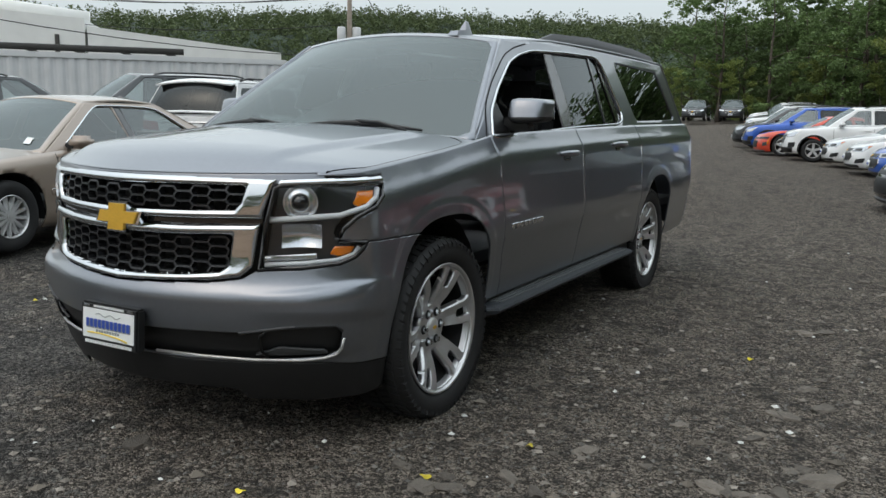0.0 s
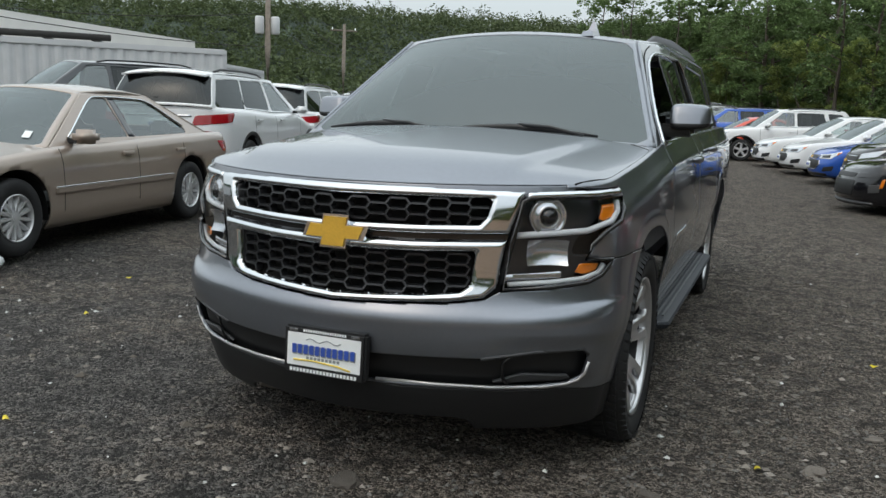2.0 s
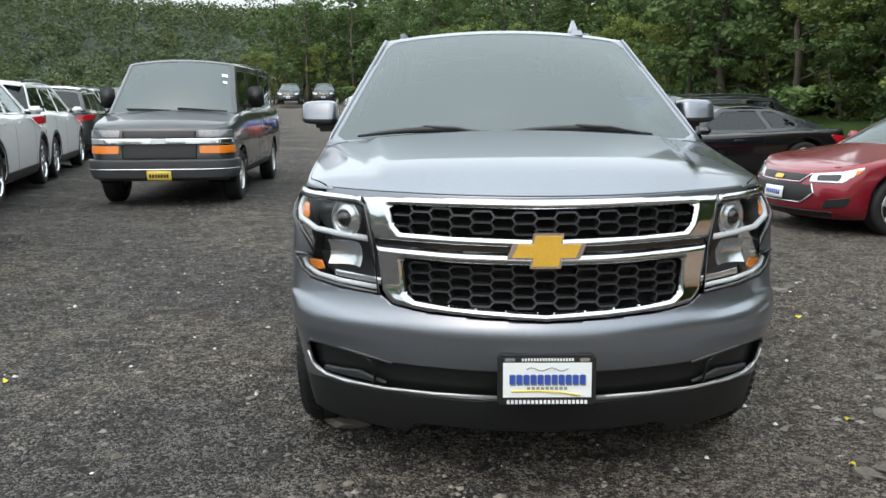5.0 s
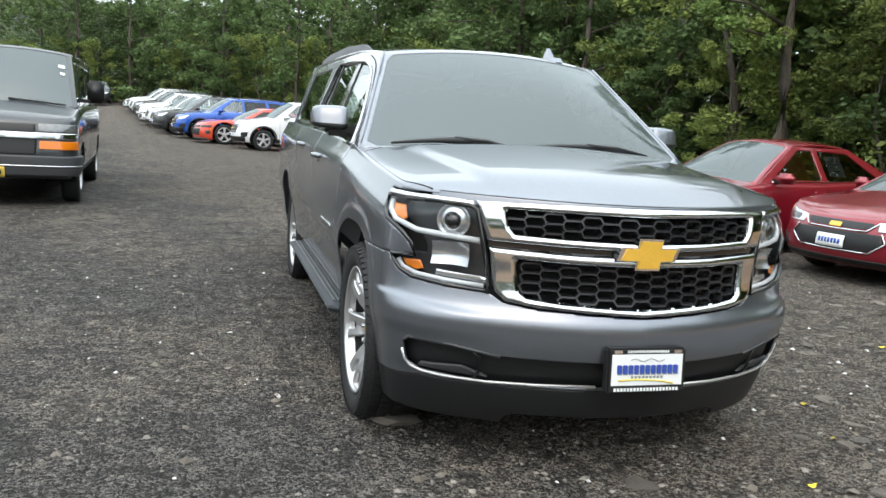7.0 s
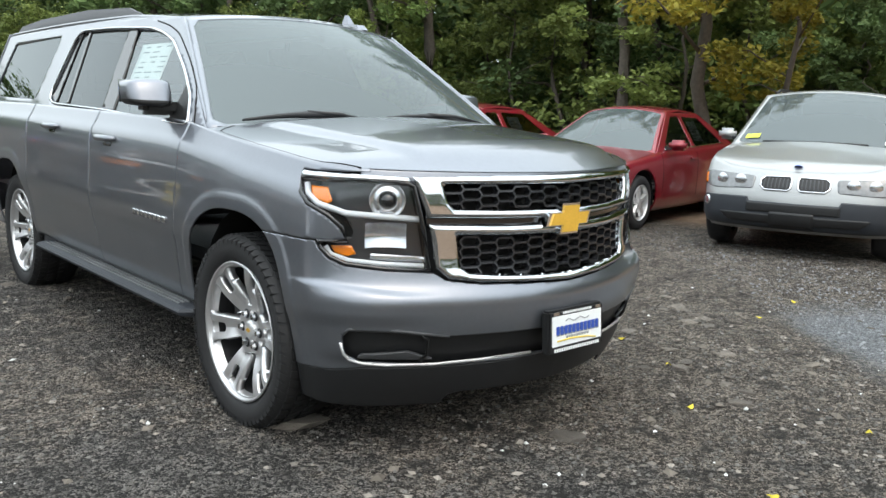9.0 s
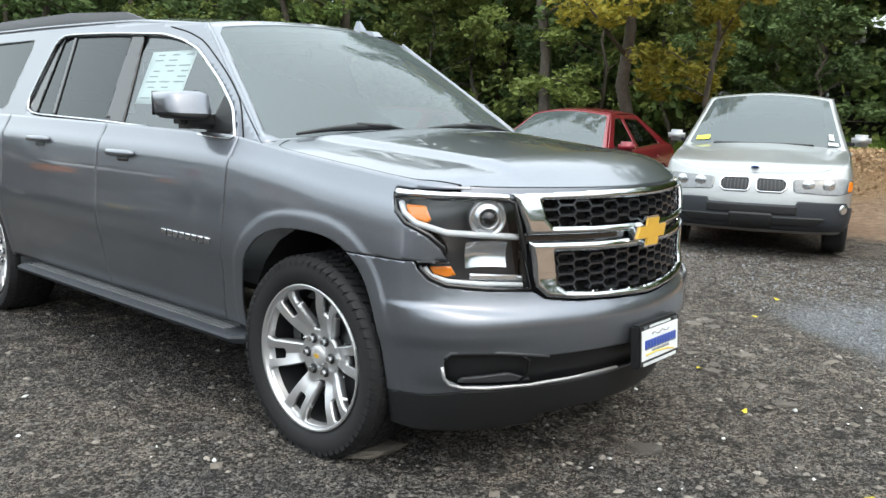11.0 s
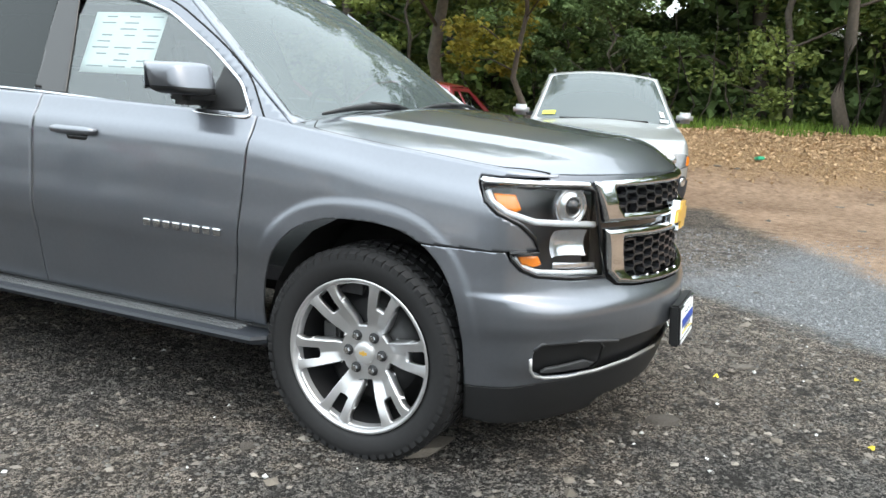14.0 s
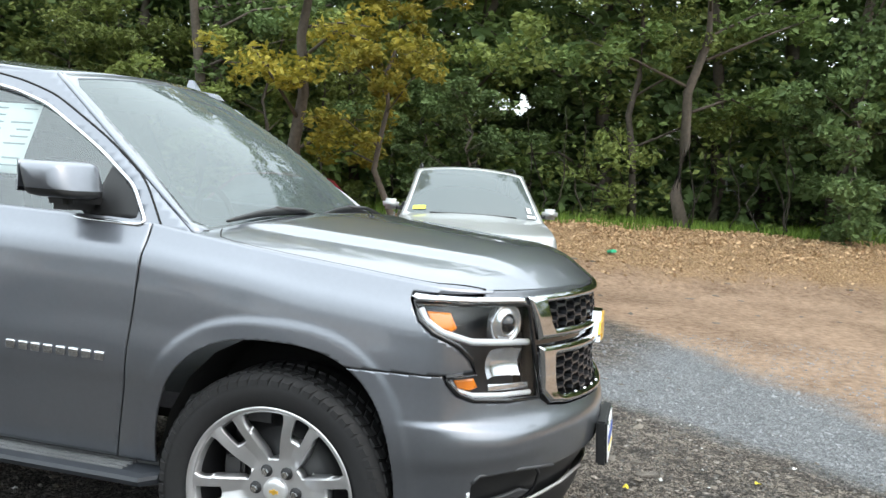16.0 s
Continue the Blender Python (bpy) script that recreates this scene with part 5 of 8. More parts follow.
def wood():
    """The wall of trees behind the parked row and round the far end of the lot."""
    g = np.random.default_rng(11)
    protos = [
        tree("green", 1, 9.5, 0.15, 0.08, 2.8, 120, 0.17, label="tall green tree at the edge of a dense wood"),
        tree("dark", 2, 10, 0.17, 0.08, 3.0, 120, 0.17, label="tall dark green tree at the edge of a dense wood"),
        tree("olive", 3, 8.5, 0.13, 0.08, 2.6, 120, 0.15, label="olive green tree thick with small leaves"),
        tree("green", 4, 10.5, 0.17, 0.16, 3.1, 105, 0.17, label="tall tree with a leafy lower trunk"),
        tree("dark", 5, 3.4, 0.06, 0.05, 1.7, 110, 0.14, name="bush", label="dark green undergrowth bush under the trees", limbs=9),
        tree("olive", 6, 4.6, 0.07, 0.08, 1.9, 100, 0.14, name="bush", label="olive green undergrowth bush at the wood's edge", limbs=10),
        tree("dark", 7, 9.5, 0.16, 0.06, 3.0, 60, 0.24, label="green tree at the far edge of the lot"),
        tree("dark", 8, 8.5, 0.14, 0.05, 3.0, 60, 0.22, label="olive green tree at the far edge of the lot"),
    ]
    # the wood's edge as a polyline, and how many metres lie behind it
    edge = [(15.5, -26), (16.5, -10), (15.6, -2), (14.3, 4), (13.6, 10), (13.2, 16), (11.2, 24), (8.6, 34), (6, 46), (2, 56), (-6, 68), (-18, 74)]
    seg = np.r_[0, np.cumsum([math.dist(a, b) for a, b in zip(edge, edge[1:])])]
    placed = []
    for row, (step, back, kinds) in enumerate(((1.9, 0.9, (4, 5, 5, 2)), (3.0, 3.2, (0, 1, 2, 3)), (5.0, 6.5, (0, 1, 3)), (2.2, 5.0, (4, 5, 2)))):
        t = g.uniform(0, step)
        while t < seg[-1]:
            if not (row >= 2 and t > 75):
                x, y = np.interp(t, seg, [p[0] for p in edge]), np.interp(t, seg, [p[1] for p in edge])
                k = np.searchsorted(seg, t)
                k = min(max(k, 1), len(edge) - 1)
                ex, ey = edge[k][0] - edge[k - 1][0], edge[k][1] - edge[k - 1][1]
                ln = math.hypot(ex, ey)
                nx, ny = ey / ln, -ex / ln
                off = back + g.normal(0, 0.7)
                px, py = x + nx * off, y + ny * off
                if not (row == 0 and -8 < py < 1.5 and g.uniform() < 0.6):
                    kind = int(kinds[g.integers(len(kinds))])
                    placed.append((px, py, kind if py < 24 or kind > 3 else 6 + kind % 2, g.uniform(0.82, 1.2) * (1.3 if row in (1, 2) and py < 24 else 1.0)))
            t += step * g.uniform(0.7, 1.3)
    used = set()
    for px, py, k, sc in placed:
        m = pose(px, py, float(ground_z(px, py)) - 0.05, 0, 0, g.uniform(0, 360)) @ Matrix.Diagonal((sc, sc, sc * g.uniform(0.9, 1.15), 1))
        if k not in used:
            used.add(k)
            protos[k].matrix_world = m
        else:
            c = copy_thing(protos[k], Matrix.Identity(4))
            c.matrix_basis = m
    for k, p in enumerate(protos):
        if k not in used:
            p.matrix_world = pose(16, 3, 0.8)
    # a few trees that stand out
    special = (("green", 21, 11, 0.2, 0.3, 2.4, 70, 0.17, 0.02, (13.0, 15.9), "pale grey trunk of a tall tree behind the red cars"),
               ("yellow", 22, 8.5, 0.15, 0.22, 1.9, 80, 0.15, 0.16, (12.2, 5.6), "slanting tree with yellowing leaves"),
               ("yellow", 23, 5.0, 0.07, 0.25, 1.5, 75, 0.13, 0.05, (12.6, 3.9), "small tree with yellow-green leaves"),
               ("dark", 24, 11, 0.15, 0.3, 2.4, 70, 0.18, 0.0, (14.0, 9.3), "straight brown trunk with high branches"),
               ("green", 25, 9, 0.14, 0.3, 2.6, 90, 0.17, -0.04, (15.8, -1.8), "green tree behind the mulch bank"))
    for kind, seed, h, r, cf, sp, per, sz, lean, (px, py), lab in special:
        o = tree(kind, seed, h, r, cf, sp, per, sz, lean, label=lab)
        o.matrix_world = pose(px, py, float(ground_z(px, py)) - 0.05, 0, 0, 200)


def dense_backdrop():
    """Depth of the wood behind its edge, and an unseen stretch added behind the camera for reflections: many larger
    leaves, joined.
    """
    g = np.random.default_rng(5)
    cs, rs = [], []
    # path up to (25, -38): unseen leaf wall added to darken chrome reflections
    path = [(-75, -15), (-48, -38), (-15, -46), (10, -46), (25, -38), (27, -10), (25, 5), (24.5, 16), (21, 30), (17, 44), (10, 60), (0, 74), (-16, 82)]
    seg = np.r_[0, np.cumsum([math.dist(a, b) for a, b in zip(path, path[1:])])]
    for t in np.arange(0, seg[-1], 1.2):
        x, y = np.interp(t, seg, [p[0] for p in path]), np.interp(t, seg, [p[1] for p in path])
        for z in np.arange(0.5, 9.5 + 1.5 * math.sin(t * 0.35), 1.5):
            cs.append((x + g.normal(0, 0.9), y + g.normal(0, 0.9), z + float(ground_z(x, y)) + g.normal(0, 0.4)))
            rs.append(np.array([1.6, 1.6, 1.2]))
    V, Q = leaves(cs, rs, 70, 0.62, 77)
    me = bpy.data.meshes.new("deep_wood")
    me.from_pydata(V.tolist(), [], Q.tolist())
    tagged(link_mesh("deep_wood", me, LEAF["dark"]), "deep green wood behind the first trees, with an unseen stretch added behind the camera", "wood", "", "stuff")


def near_thicket():
    """Leafy thicket just behind the first trees, thick from the ground up, joined."""
    g = np.random.default_rng(15)
    path = [(19.5, -30), (20.5, -10), (19.4, -2), (18.0, 5), (17.4, 11), (17, 17), (15, 25), (12.4, 35), (9, 48)]
    seg = np.r_[0, np.cumsum([math.dist(a, b) for a, b in zip(path, path[1:])])]
    for kind, nm, back, top, per, size, lab in (("dark", "thicket", 0.0, 9.0, 125, 0.38, "dark green thicket filling the gaps between trunks"), ("olive", "shrub_layer", -2.0, 5.2, 64, 0.2, "olive green shrub layer at the foot of the wood")):
        cs, rs = [], []
        for t in np.arange(0, seg[-1], 0.95):
            x, y = np.interp(t, seg, [p[0] for p in path]) + back, np.interp(t, seg, [p[1] for p in path])
            hgt = top + 1.6 * math.sin(t * 0.5) + 1.1 * math.sin(t * 1.7)
            for z in np.arange(0.3, hgt, 1.25):
                if g.uniform() < (0.08 if nm == "thicket" else (0.72 if -10 < y < 0 else 0.3)):
                    continue
                cs.append((x + g.normal(0, 0.6), y + g.normal(0, 0.6), z + float(ground_z(x, y)) + g.normal(0, 0.3)))
                rs.append(np.array([1.15, 1.15, 0.75]) * g.uniform(0.6, 1.15))
        V, Q = leaves(cs, rs, per, size, 31)
        me = bpy.data.meshes.new(nm)
        me.from_pydata(V.tolist(), [], Q.tolist())
        tagged(link_mesh(nm, me, LEAF[kind]), lab, "thicket", "", "stuff")


def hillside():
    """A wooded ridge far behind the lot, its skyline broken by tree tops."""
    az, k = np.radians(np.linspace(-115, 35, 260)), np.linspace(0, 1, 26)
    A, K = np.meshgrid(az, k, indexing="ij")
    top = np.interp(np.degrees(az), [-115, -60, -48, -36, -27, -18, 0, 35], [27, 25, 24.5, 27.5, 26.5, 25, 24, 22])
    R = 150 + 130 * K
    Z = top[:, None] * smooth01(K * 1.15) * 1.05 + 1.0
    for i in range(A.shape[0]):
        for j in range(A.shape[1]):
            Z[i, j] += 2.6 * noise.noise((A[i, j] * 90, K[i, j] * 12, 1.0)) + 1.2 * noise.noise((A[i, j] * 230, K[i, j] * 26, 2.0))
    X, Y = R * np.sin(A), R * np.cos(A)
    ids = np.arange(A.size).reshape(A.shape)
    quads = np.stack([ids[:-1, :-1], ids[1:, :-1], ids[1:, 1:], ids[:-1, 1:]], -1).reshape(-1, 4)
    me = bpy.data.meshes.new("hillside")
    me.from_pydata(np.stack([X, Y, Z], -1).reshape(-1, 3).tolist(), [], quads.tolist())
    tagged(link_mesh("hillside", me, mat("far_forest", (0.04, 0.058, 0.042), 0.95, 0, 0, 0.75, 1.1, 0.8)), "wooded ridge under a pale sky", "hill", "", "structure")
    g = np.random.default_rng(3)
    cs, rs = [], []
    for i in range(5200):
        a = math.radians(g.uniform(-75, 10))
        kk = g.uniform(0, 0.95)
        r = 150 + 130 * kk
        z = float(np.interp(math.degrees(a), np.degrees(az), top)) * float(smooth01(kk * 1.15)) * 1.05 + 2.0
        cs.append((r * math.sin(a), r * math.cos(a), z + g.uniform(-0.5, 1.6) + 2.2 * (g.uniform() < 0.12)))
        rs.append(np.array([2.6, 2.6, 2.2]) * g.uniform(0.6, 1.3))
    V, Q = leaves(cs, rs, 44, 0.8, 8)
    me = bpy.data.meshes.new("ridge_trees")
    me.from_pydata(V.tolist(), [], Q.tolist())
    tagged(link_mesh("ridge_trees", me, island_material("far_leaf", (0.05, 0.075, 0.04), (0.15, 0.19, 0.075), 0.7, 0.2)), "far tree crowns covering the ridge", "wood", "", "stuff")


def saplings():
    """Thin bare stems and leaning branches at the foot of the wood."""
    g = np.random.default_rng(41)
    protos = []
    for k in range(4):
        root = thing("sapling", "thin bare leaning saplings at the foot of the wood", "sapling", "saplings of the wood")
        for j in range(4):
            a, lean, hgt = g.uniform(0, 6.28), g.uniform(0.1, 0.5), g.uniform(1.8, 4.2)
            kink = g.normal(0, 0.16, (6, 2)).cumsum(0)
            x0, y0 = g.uniform(-0.9, 0.9, 2)
            pts = [(x0 + math.cos(a) * lean * (i / 5) ** 1.6 * hgt * 0.6 + kink[i, 0] * (i > 0), y0 + math.sin(a) * lean * (i / 5) ** 1.6 * hgt * 0.6 + kink[i, 1] * (i > 0), -0.1 + hgt * (i / 5) * (1 - 0.25 * lean * i / 5)) for i in range(6)]
            tube("stem", pts, g.uniform(0.014, 0.03), BARKDARK, root, sides=6, taper=[1, 0.9, 0.75, 0.6, 0.45, 0.25])
        protos.append(root)
    spots = [(16.4 + g.normal(0, 0.7), y) for y in np.arange(-17, 7, 2.1)]
    for i, (px, py) in enumerate(spots):
        m = pose(px, py, float(ground_z(px, py)), 0, 0, g.uniform(0, 360))
        if i < 4:
            protos[i].matrix_world = m
        else:
            copy_thing(protos[i % 4], Matrix.Identity(4)).matrix_basis = m


make_ground()
hillside()
dense_backdrop()
near_thicket()
wood()
saplings()


# ---- the grey sport utility vehicle ----
HERO = dict(
    paint="grey", half=0.985, nose=-0.985, tail=4.72, wb=3.302, r=0.395, rim=0.29, tw=0.285, clear=0.42, roof=1.742, rise=0.07, crest=0.045, ws_rect=(-0.965, 0.025, 0.965, 0.965), xroof=0.66,
    bottom=[(-1.1, 0.2), (-0.7, 0.205), (-0.42, 0.226), (-0.1, 0.28), (0.1, 0.42), (3.1, 0.42), (3.6, 0.38), (5, 0.38)],
    edge=[(-1.0, 1.095), (-0.75, 1.105), (-0.55, 1.115), (-0.2, 1.15), (0.1, 1.183), (0.3, 1.21), (0.5, 1.236), (0.8, 1.246), (1.6, 1.262), (3.0, 1.282), (4.72, 1.29)],
    side=[(0, 0.07), (0.1, 0.05), (0.24, 0.03), (0.33, 0.016), (0.39, 0.004), (0.43, 0.0), (0.62, 0.005), (0.78, 0.012), (0.85, 0.018), (0.885, 0.026), (0.93, 0.048), (1, 0.078)],
    front=[(0, 0.12), (0.08, 0.085), (0.16, 0.06), (0.21, 0.048), (0.24, 0.03), (0.34, 0.006), (0.44, 0.001), (0.475, 0.002), (0.492, 0.006), (0.54, 0.032), (0.6, 0.048), (0.78, 0.058), (0.92, 0.066), (1, 0.085)],
    rear=[(0, 0.05), (0.15, 0.0), (0.3, 0.0), (0.4, 0.04), (1, 0.06)],
    cowl=0.32, header=1.07, rroof=4.35, rbase=4.64, bow_f=0.36, rc_f=0.28, bow_r=0.08, rc_r=0.2, pinch_f=0.07, pinch_r=0.04,
    arch=(0.42, 0.505, 2.6), windows=[], bow_c=0.09, crown_h=0.05, crown_r=0.05, arc=0.02)
HERO.update(custom=True, a_corner=1.0, seats=(1.55, 2.55), seat_z=1.0)


def hero_hood(f):
    """The long hood: a raised middle between two soft creases, and a rolled front edge."""
    def g(u, t):
        P = f(u, t)
        q = np.abs(u)
        P[..., 2] += 0.02 * smooth01((0.64 + 0.16 * t - q) / 0.07) * smooth01(t / 0.16) * smooth01((1.05 - t) / 0.2)
        P[..., 2] += 0.02 * smooth01(t / 0.1) * (1 - q**6) * (1 - t) ** 0.5
        return P
    return g


HERO["hood_shape"] = hero_hood
DLO = [(0.515, 1.23), (0.6, 1.345), (0.78, 1.462), (1.06, 1.612), (1.22, 1.662), (1.42, 1.7), (1.98, 1.728), (2.6, 1.742), (2.78, 1.298), (1.7, 1.275), (0.72, 1.235)]
QUARTER = [(3.12, 1.312), (2.94, 1.735), (4.1, 1.72), (4.4, 1.325)]
HERO["windows"] = [(DLO, None), (QUARTER, "tint")]

def both_sides(half):
    """A closed outline from its half at a >= 0, whose first and last points lie on the middle line."""
    return list(half) + [(-a, z) for a, z in half[::-1] if a > 0]


FOG = both_sides([(0, 0.497), (0.57, 0.503), (0.66, 0.518), (0.745, 0.53), (0.925, 0.534), (0.952, 0.5), (0.942, 0.425), (0.887, 0.4), (0.578, 0.384), (0, 0.386)])
LAMP = [(1.18, 1.062), (1.155, 1.014), (1.11, 0.976), (1.022, 0.938), (0.967, 0.895), (0.945, 0.848), (1.06, 0.845), (1.045, 0.82), (1.01, 0.788), (0.95, 0.765), (0.8, 0.75), (0.618, 0.738), (0.648, 0.895), (0.684, 1.047), (0.71, 1.056), (1.0, 1.062)]
UP = both_sides([(0, 1.05), (0.3, 1.054), (0.575, 1.055), (0.556, 0.992), (0.53, 0.964), (0.3, 0.958), (0, 0.953)])
LOW = both_sides([(0, 0.86), (0.3, 0.863), (0.52, 0.87), (0.503, 0.752), (0.468, 0.729), (0.33, 0.716), (0, 0.702)])
UPPER_FRAME = both_sides([(0, 1.087), (0.4, 1.085), (0.69, 1.08), (0.678, 1.05), (0.635, 0.933), (0.3, 0.926), (0, 0.922)])
LOWER_FRAME = both_sides([(0, 0.898), (0.3, 0.901), (0.628, 0.911), (0.6, 0.75), (0.553, 0.711), (0.44, 0.696), (0.2, 0.684), (0, 0.676)])


def build_hero():
    root = thing("suv", "dark grey metallic full-size sport utility vehicle on gravel, clean and new", "car")
    c = Car(root, HERO).build()
    A = c.o.total

    def flare(a, v):
        """The flat flange round each wheel opening, 8 mm proud of the flank."""
        p = c.shell(a, v)
        d = np.maximum(*[k(a, v, p) for k in c.arches()])
        return 0.0045 * smooth01((d + 0.075) / 0.025)

    def az(name, poly, ar, vr=(0, 1), off=0.0, material=None, nu=60, nv=40, keep=(), thick=0.01, label="", parent=None, rnd=0.0, arch=True, hol=(), crown=None, swell=None):
        inside = poly_in(poly, rnd)
        ks = [lambda u, v, p: inside(u, p[..., 2], p)] + ([k for k in c.arches()] if arch else []) + list(keep)
        for h in hol:
            hh = poly_in(h, 0.012)
            ks.append(lambda u, v, p, hh=hh: -hh(u, p[..., 2], p))

        def skin(a, v):
            if crown:
                z = c.shell(a, v)[..., 2]
                d = sd_poly(a, z, np.array(poly))
                for h in hol:
                    d = np.maximum(d, -sd_poly(a, z, np.array(h)))
                return c.shell(a, v, off + crown[0] * (np.sqrt(np.clip(-d / crown[1], 0, 1)) - 1))
            return c.shell(a, v, off + (flare(a, v) if arch else 0.0) + (swell(a, c.shell(a, v)[..., 2]) if swell else 0.0))

        return surf(name, skin, ar, vr, nu, nv, material or c.paint, parent or root, ks, label, thick)

    def mirror_poly(poly, sg):
        return [(sg * a, z) for a, z in poly]

    def shelf(a, z):
        """The bumper's crease carried round the corners: its face stands proud below the lamps."""
        b = np.abs(a)
        crease = 0.645 + 0.04 * smooth01((b - 0.6) / 0.5)
        along = smooth01((b - 0.5) / 0.35) * (1 - smooth01((b - 0.98) / 0.26))
        return 0.012 * along * (1 - smooth01((z - crease) / 0.022)) * smooth01((z - 0.535) / 0.06)

    # painted and plastic skin
    bumper = both_sides([(0, 0.668), (0.2, 0.676), (0.44, 0.688), (0.557, 0.703), (0.61, 0.732), (0.8, 0.742), (0.955, 0.757), (1.018, 0.781), (1.055, 0.815), (1.072, 0.8435), (1.5, 0.8435), (1.5, 0.362), (1.169, 0.362), (1.014, 0.366), (0.88, 0.38), (0.6, 0.374), (0, 0.379)])
    az("front_bumper", bumper, (-1.5, 1.5), (0.1, 0.8), 0, None, 340, 100, hol=[FOG], swell=shelf)
    az("hood_lip", both_sides([(0, 1.3), (0.91, 1.3), (0.9, 1.075), (0.7, 1.075), (0.69, 1.06), (0, 1.06)]), (-0.92, 0.92), (0.85, 1), -0.003, None, 120, 16, arch=False)
    az("inner_valance", [(-0.56, 0.1), (0.56, 0.1), (0.56, 0.34), (-0.56, 0.34)], (-0.6, 0.6), (0.04, 0.2), -0.07, M["dark"], 40, 6, arch=False)
    az("lower_valance", [(-1.4, 0.1), (-0.6, 0.1), (-0.52, 0.24), (-0.46, 0.252), (0, 0.248), (0.46, 0.252), (0.52, 0.24), (0.6, 0.1), (1.4, 0.1), (1.4, 0.358), (1.169, 0.358), (1.014, 0.362), (0.88, 0.376), (0.6, 0.37), (0, 0.375), (-0.6, 0.37), (-0.88, 0.376), (-1.014, 0.362), (-1.169, 0.358), (-1.4, 0.358)], (-1.4, 1.4), (0, 0.25), -0.004, M["plastic"], 160, 30, label="unpainted black plastic valance")
    az("air_intake", [(-1.0, 0.36), (1.0, 0.36), (1.0, 0.56), (-1.0, 0.56)], (-1.0, 1.0), (0.1, 0.45), -0.034, M["plastic"], 100, 16, arch=False)
    for sg in (1, -1):
        az("vent_blade", mirror_poly([(0.6, 0.402), (0.9, 0.415), (0.88, 0.43), (0.7, 0.442)], sg), (0.6, 0.95) if sg > 0 else (-0.95, -0.6), (0.15, 0.45), -0.012, M["greyplastic"], 40, 60, arch=False, thick=0.012)
        tube("vent_rim", [tuple(c.shell_z(np.array(sg * a), np.array(z), -0.004)) for a, z in ((0.66, 0.515), (0.63, 0.49), (0.63, 0.43), (0.65, 0.4))], 0.006, M["plastic"], root)
        pts = [(0.165, 0.394), (0.4, 0.39), (0.6, 0.385), (0.78, 0.388), (0.88, 0.396), (0.93, 0.41), (0.95, 0.435), (0.958, 0.48)]
        tube("bumper_trim", [tuple(c.shell_z(np.array(sg * a), np.array(z), 0.0)) for a, z in pts], 0.006, M["alloy"], root, "satin silver line")
        pts = [(0.55, 0.5), (0.66, 0.517), (0.745, 0.529), (0.925, 0.533), (0.95, 0.51)]
        tube("vent_lip", [tuple(c.shell_z(np.array(sg * a), np.array(z), -0.002)) for a, z in pts], 0.007, M["greyplastic"], root)
        fender = [(1.7, 0.8475), (1.068, 0.849), (0.957, 0.854), (0.975, 0.893), (1.028, 0.933), (1.117, 0.971), (1.163, 1.012), (1.192, 1.066), (1.196, 1.094), (0.86, 1.094), (0.86, 1.3), (2.1, 1.3), (2.098, 1.17), (2.11, 0.98), (2.135, 0.72), (2.19, 0.432), (1.7, 0.432)]
        ar = (0.8, 2.22) if sg > 0 else (-2.22, -0.8)
        az("front_fender", mirror_poly(fender, sg), ar, (0, 1), 0, None, 150, 80)
        ar = (2.1, 3.3) if sg > 0 else (-3.3, -2.1)
        az("front_door", mirror_poly([(2.107, 1.3), (2.105, 1.17), (2.117, 0.98), (2.142, 0.72), (2.197, 0.432), (3.232, 0.432), (3.235, 1.3)], sg), ar, (0, 1), 0, None, 60, 70)
        ar = (3.2, 4.6) if sg > 0 else (-4.6, -3.2)
        az("rear_door", mirror_poly([(3.242, 1.3), (3.239, 0.432), (4.47, 0.432), (4.44, 0.9), (4.44, 1.3)], sg), ar, (0, 1), 0, None, 70, 70)
        ar = (4.4, A) if sg > 0 else (-A, -4.4)
        az("rear_quarter", mirror_poly([(4.447, 1.3), (4.447, 0.9), (4.477, 0.3), (A + 1, 0.3), (A + 1, 1.3)], sg), ar, (0, 1), 0, None, 130, 70)
        ar = (2.0, 4.6) if sg > 0 else (-4.6, -2.0)
        surf("rocker", lambda a, t, sg=sg: c.shell(a, 0 * t, -0.035) + np.stack([0 * a, 0 * a, -0.09 + 0.1 * t], -1), ar, (0, 1), 30, 4, M["greyplastic"], root, c.arches(), "", 0.01)
    c.patch("taillight", "redlens", [(0.72, 0.86), (1.0, 0.86), (1.02, 1.22), (0.72, 1.22)], 0.006, 0.02, both=True, rear=True)
    # grille
    az("grille_surround", UPPER_FRAME, (-0.7, 0.7), (0.72, 1), 0.02, M["chrome"], 300, 60, arch=False, hol=[UP], thick=0.03, label="bright chrome upper grille frame", crown=(0.014, 0.014))
    az("grille_surround", LOWER_FRAME, (-0.66, 0.66), (0.48, 0.84), 0.02, M["chrome"], 300, 76, arch=False, hol=[LOW], thick=0.03, label="bright chrome lower grille frame", crown=(0.014, 0.014))
    az("grille_slot", both_sides([(0, 0.93), (0.3, 0.933), (0.64, 0.94), (0.635, 0.9), (0.3, 0.893), (0, 0.89)]), (-0.66, 0.66), (0.7, 0.95), -0.008, M["gloss"], 90, 14, arch=False, thick=0.004)
    for sg in (1, -1):
        gap = [(0.9, 0.0), (0.915, 0.02), (0.94, 0.05), (0.965, 0.085), (0.982, 0.12)] + [(0.986, t) for t in np.linspace(0.18, 0.88, 16)] + [(0.975, 0.92), (0.93, 0.955), (0.88, 0.985)]
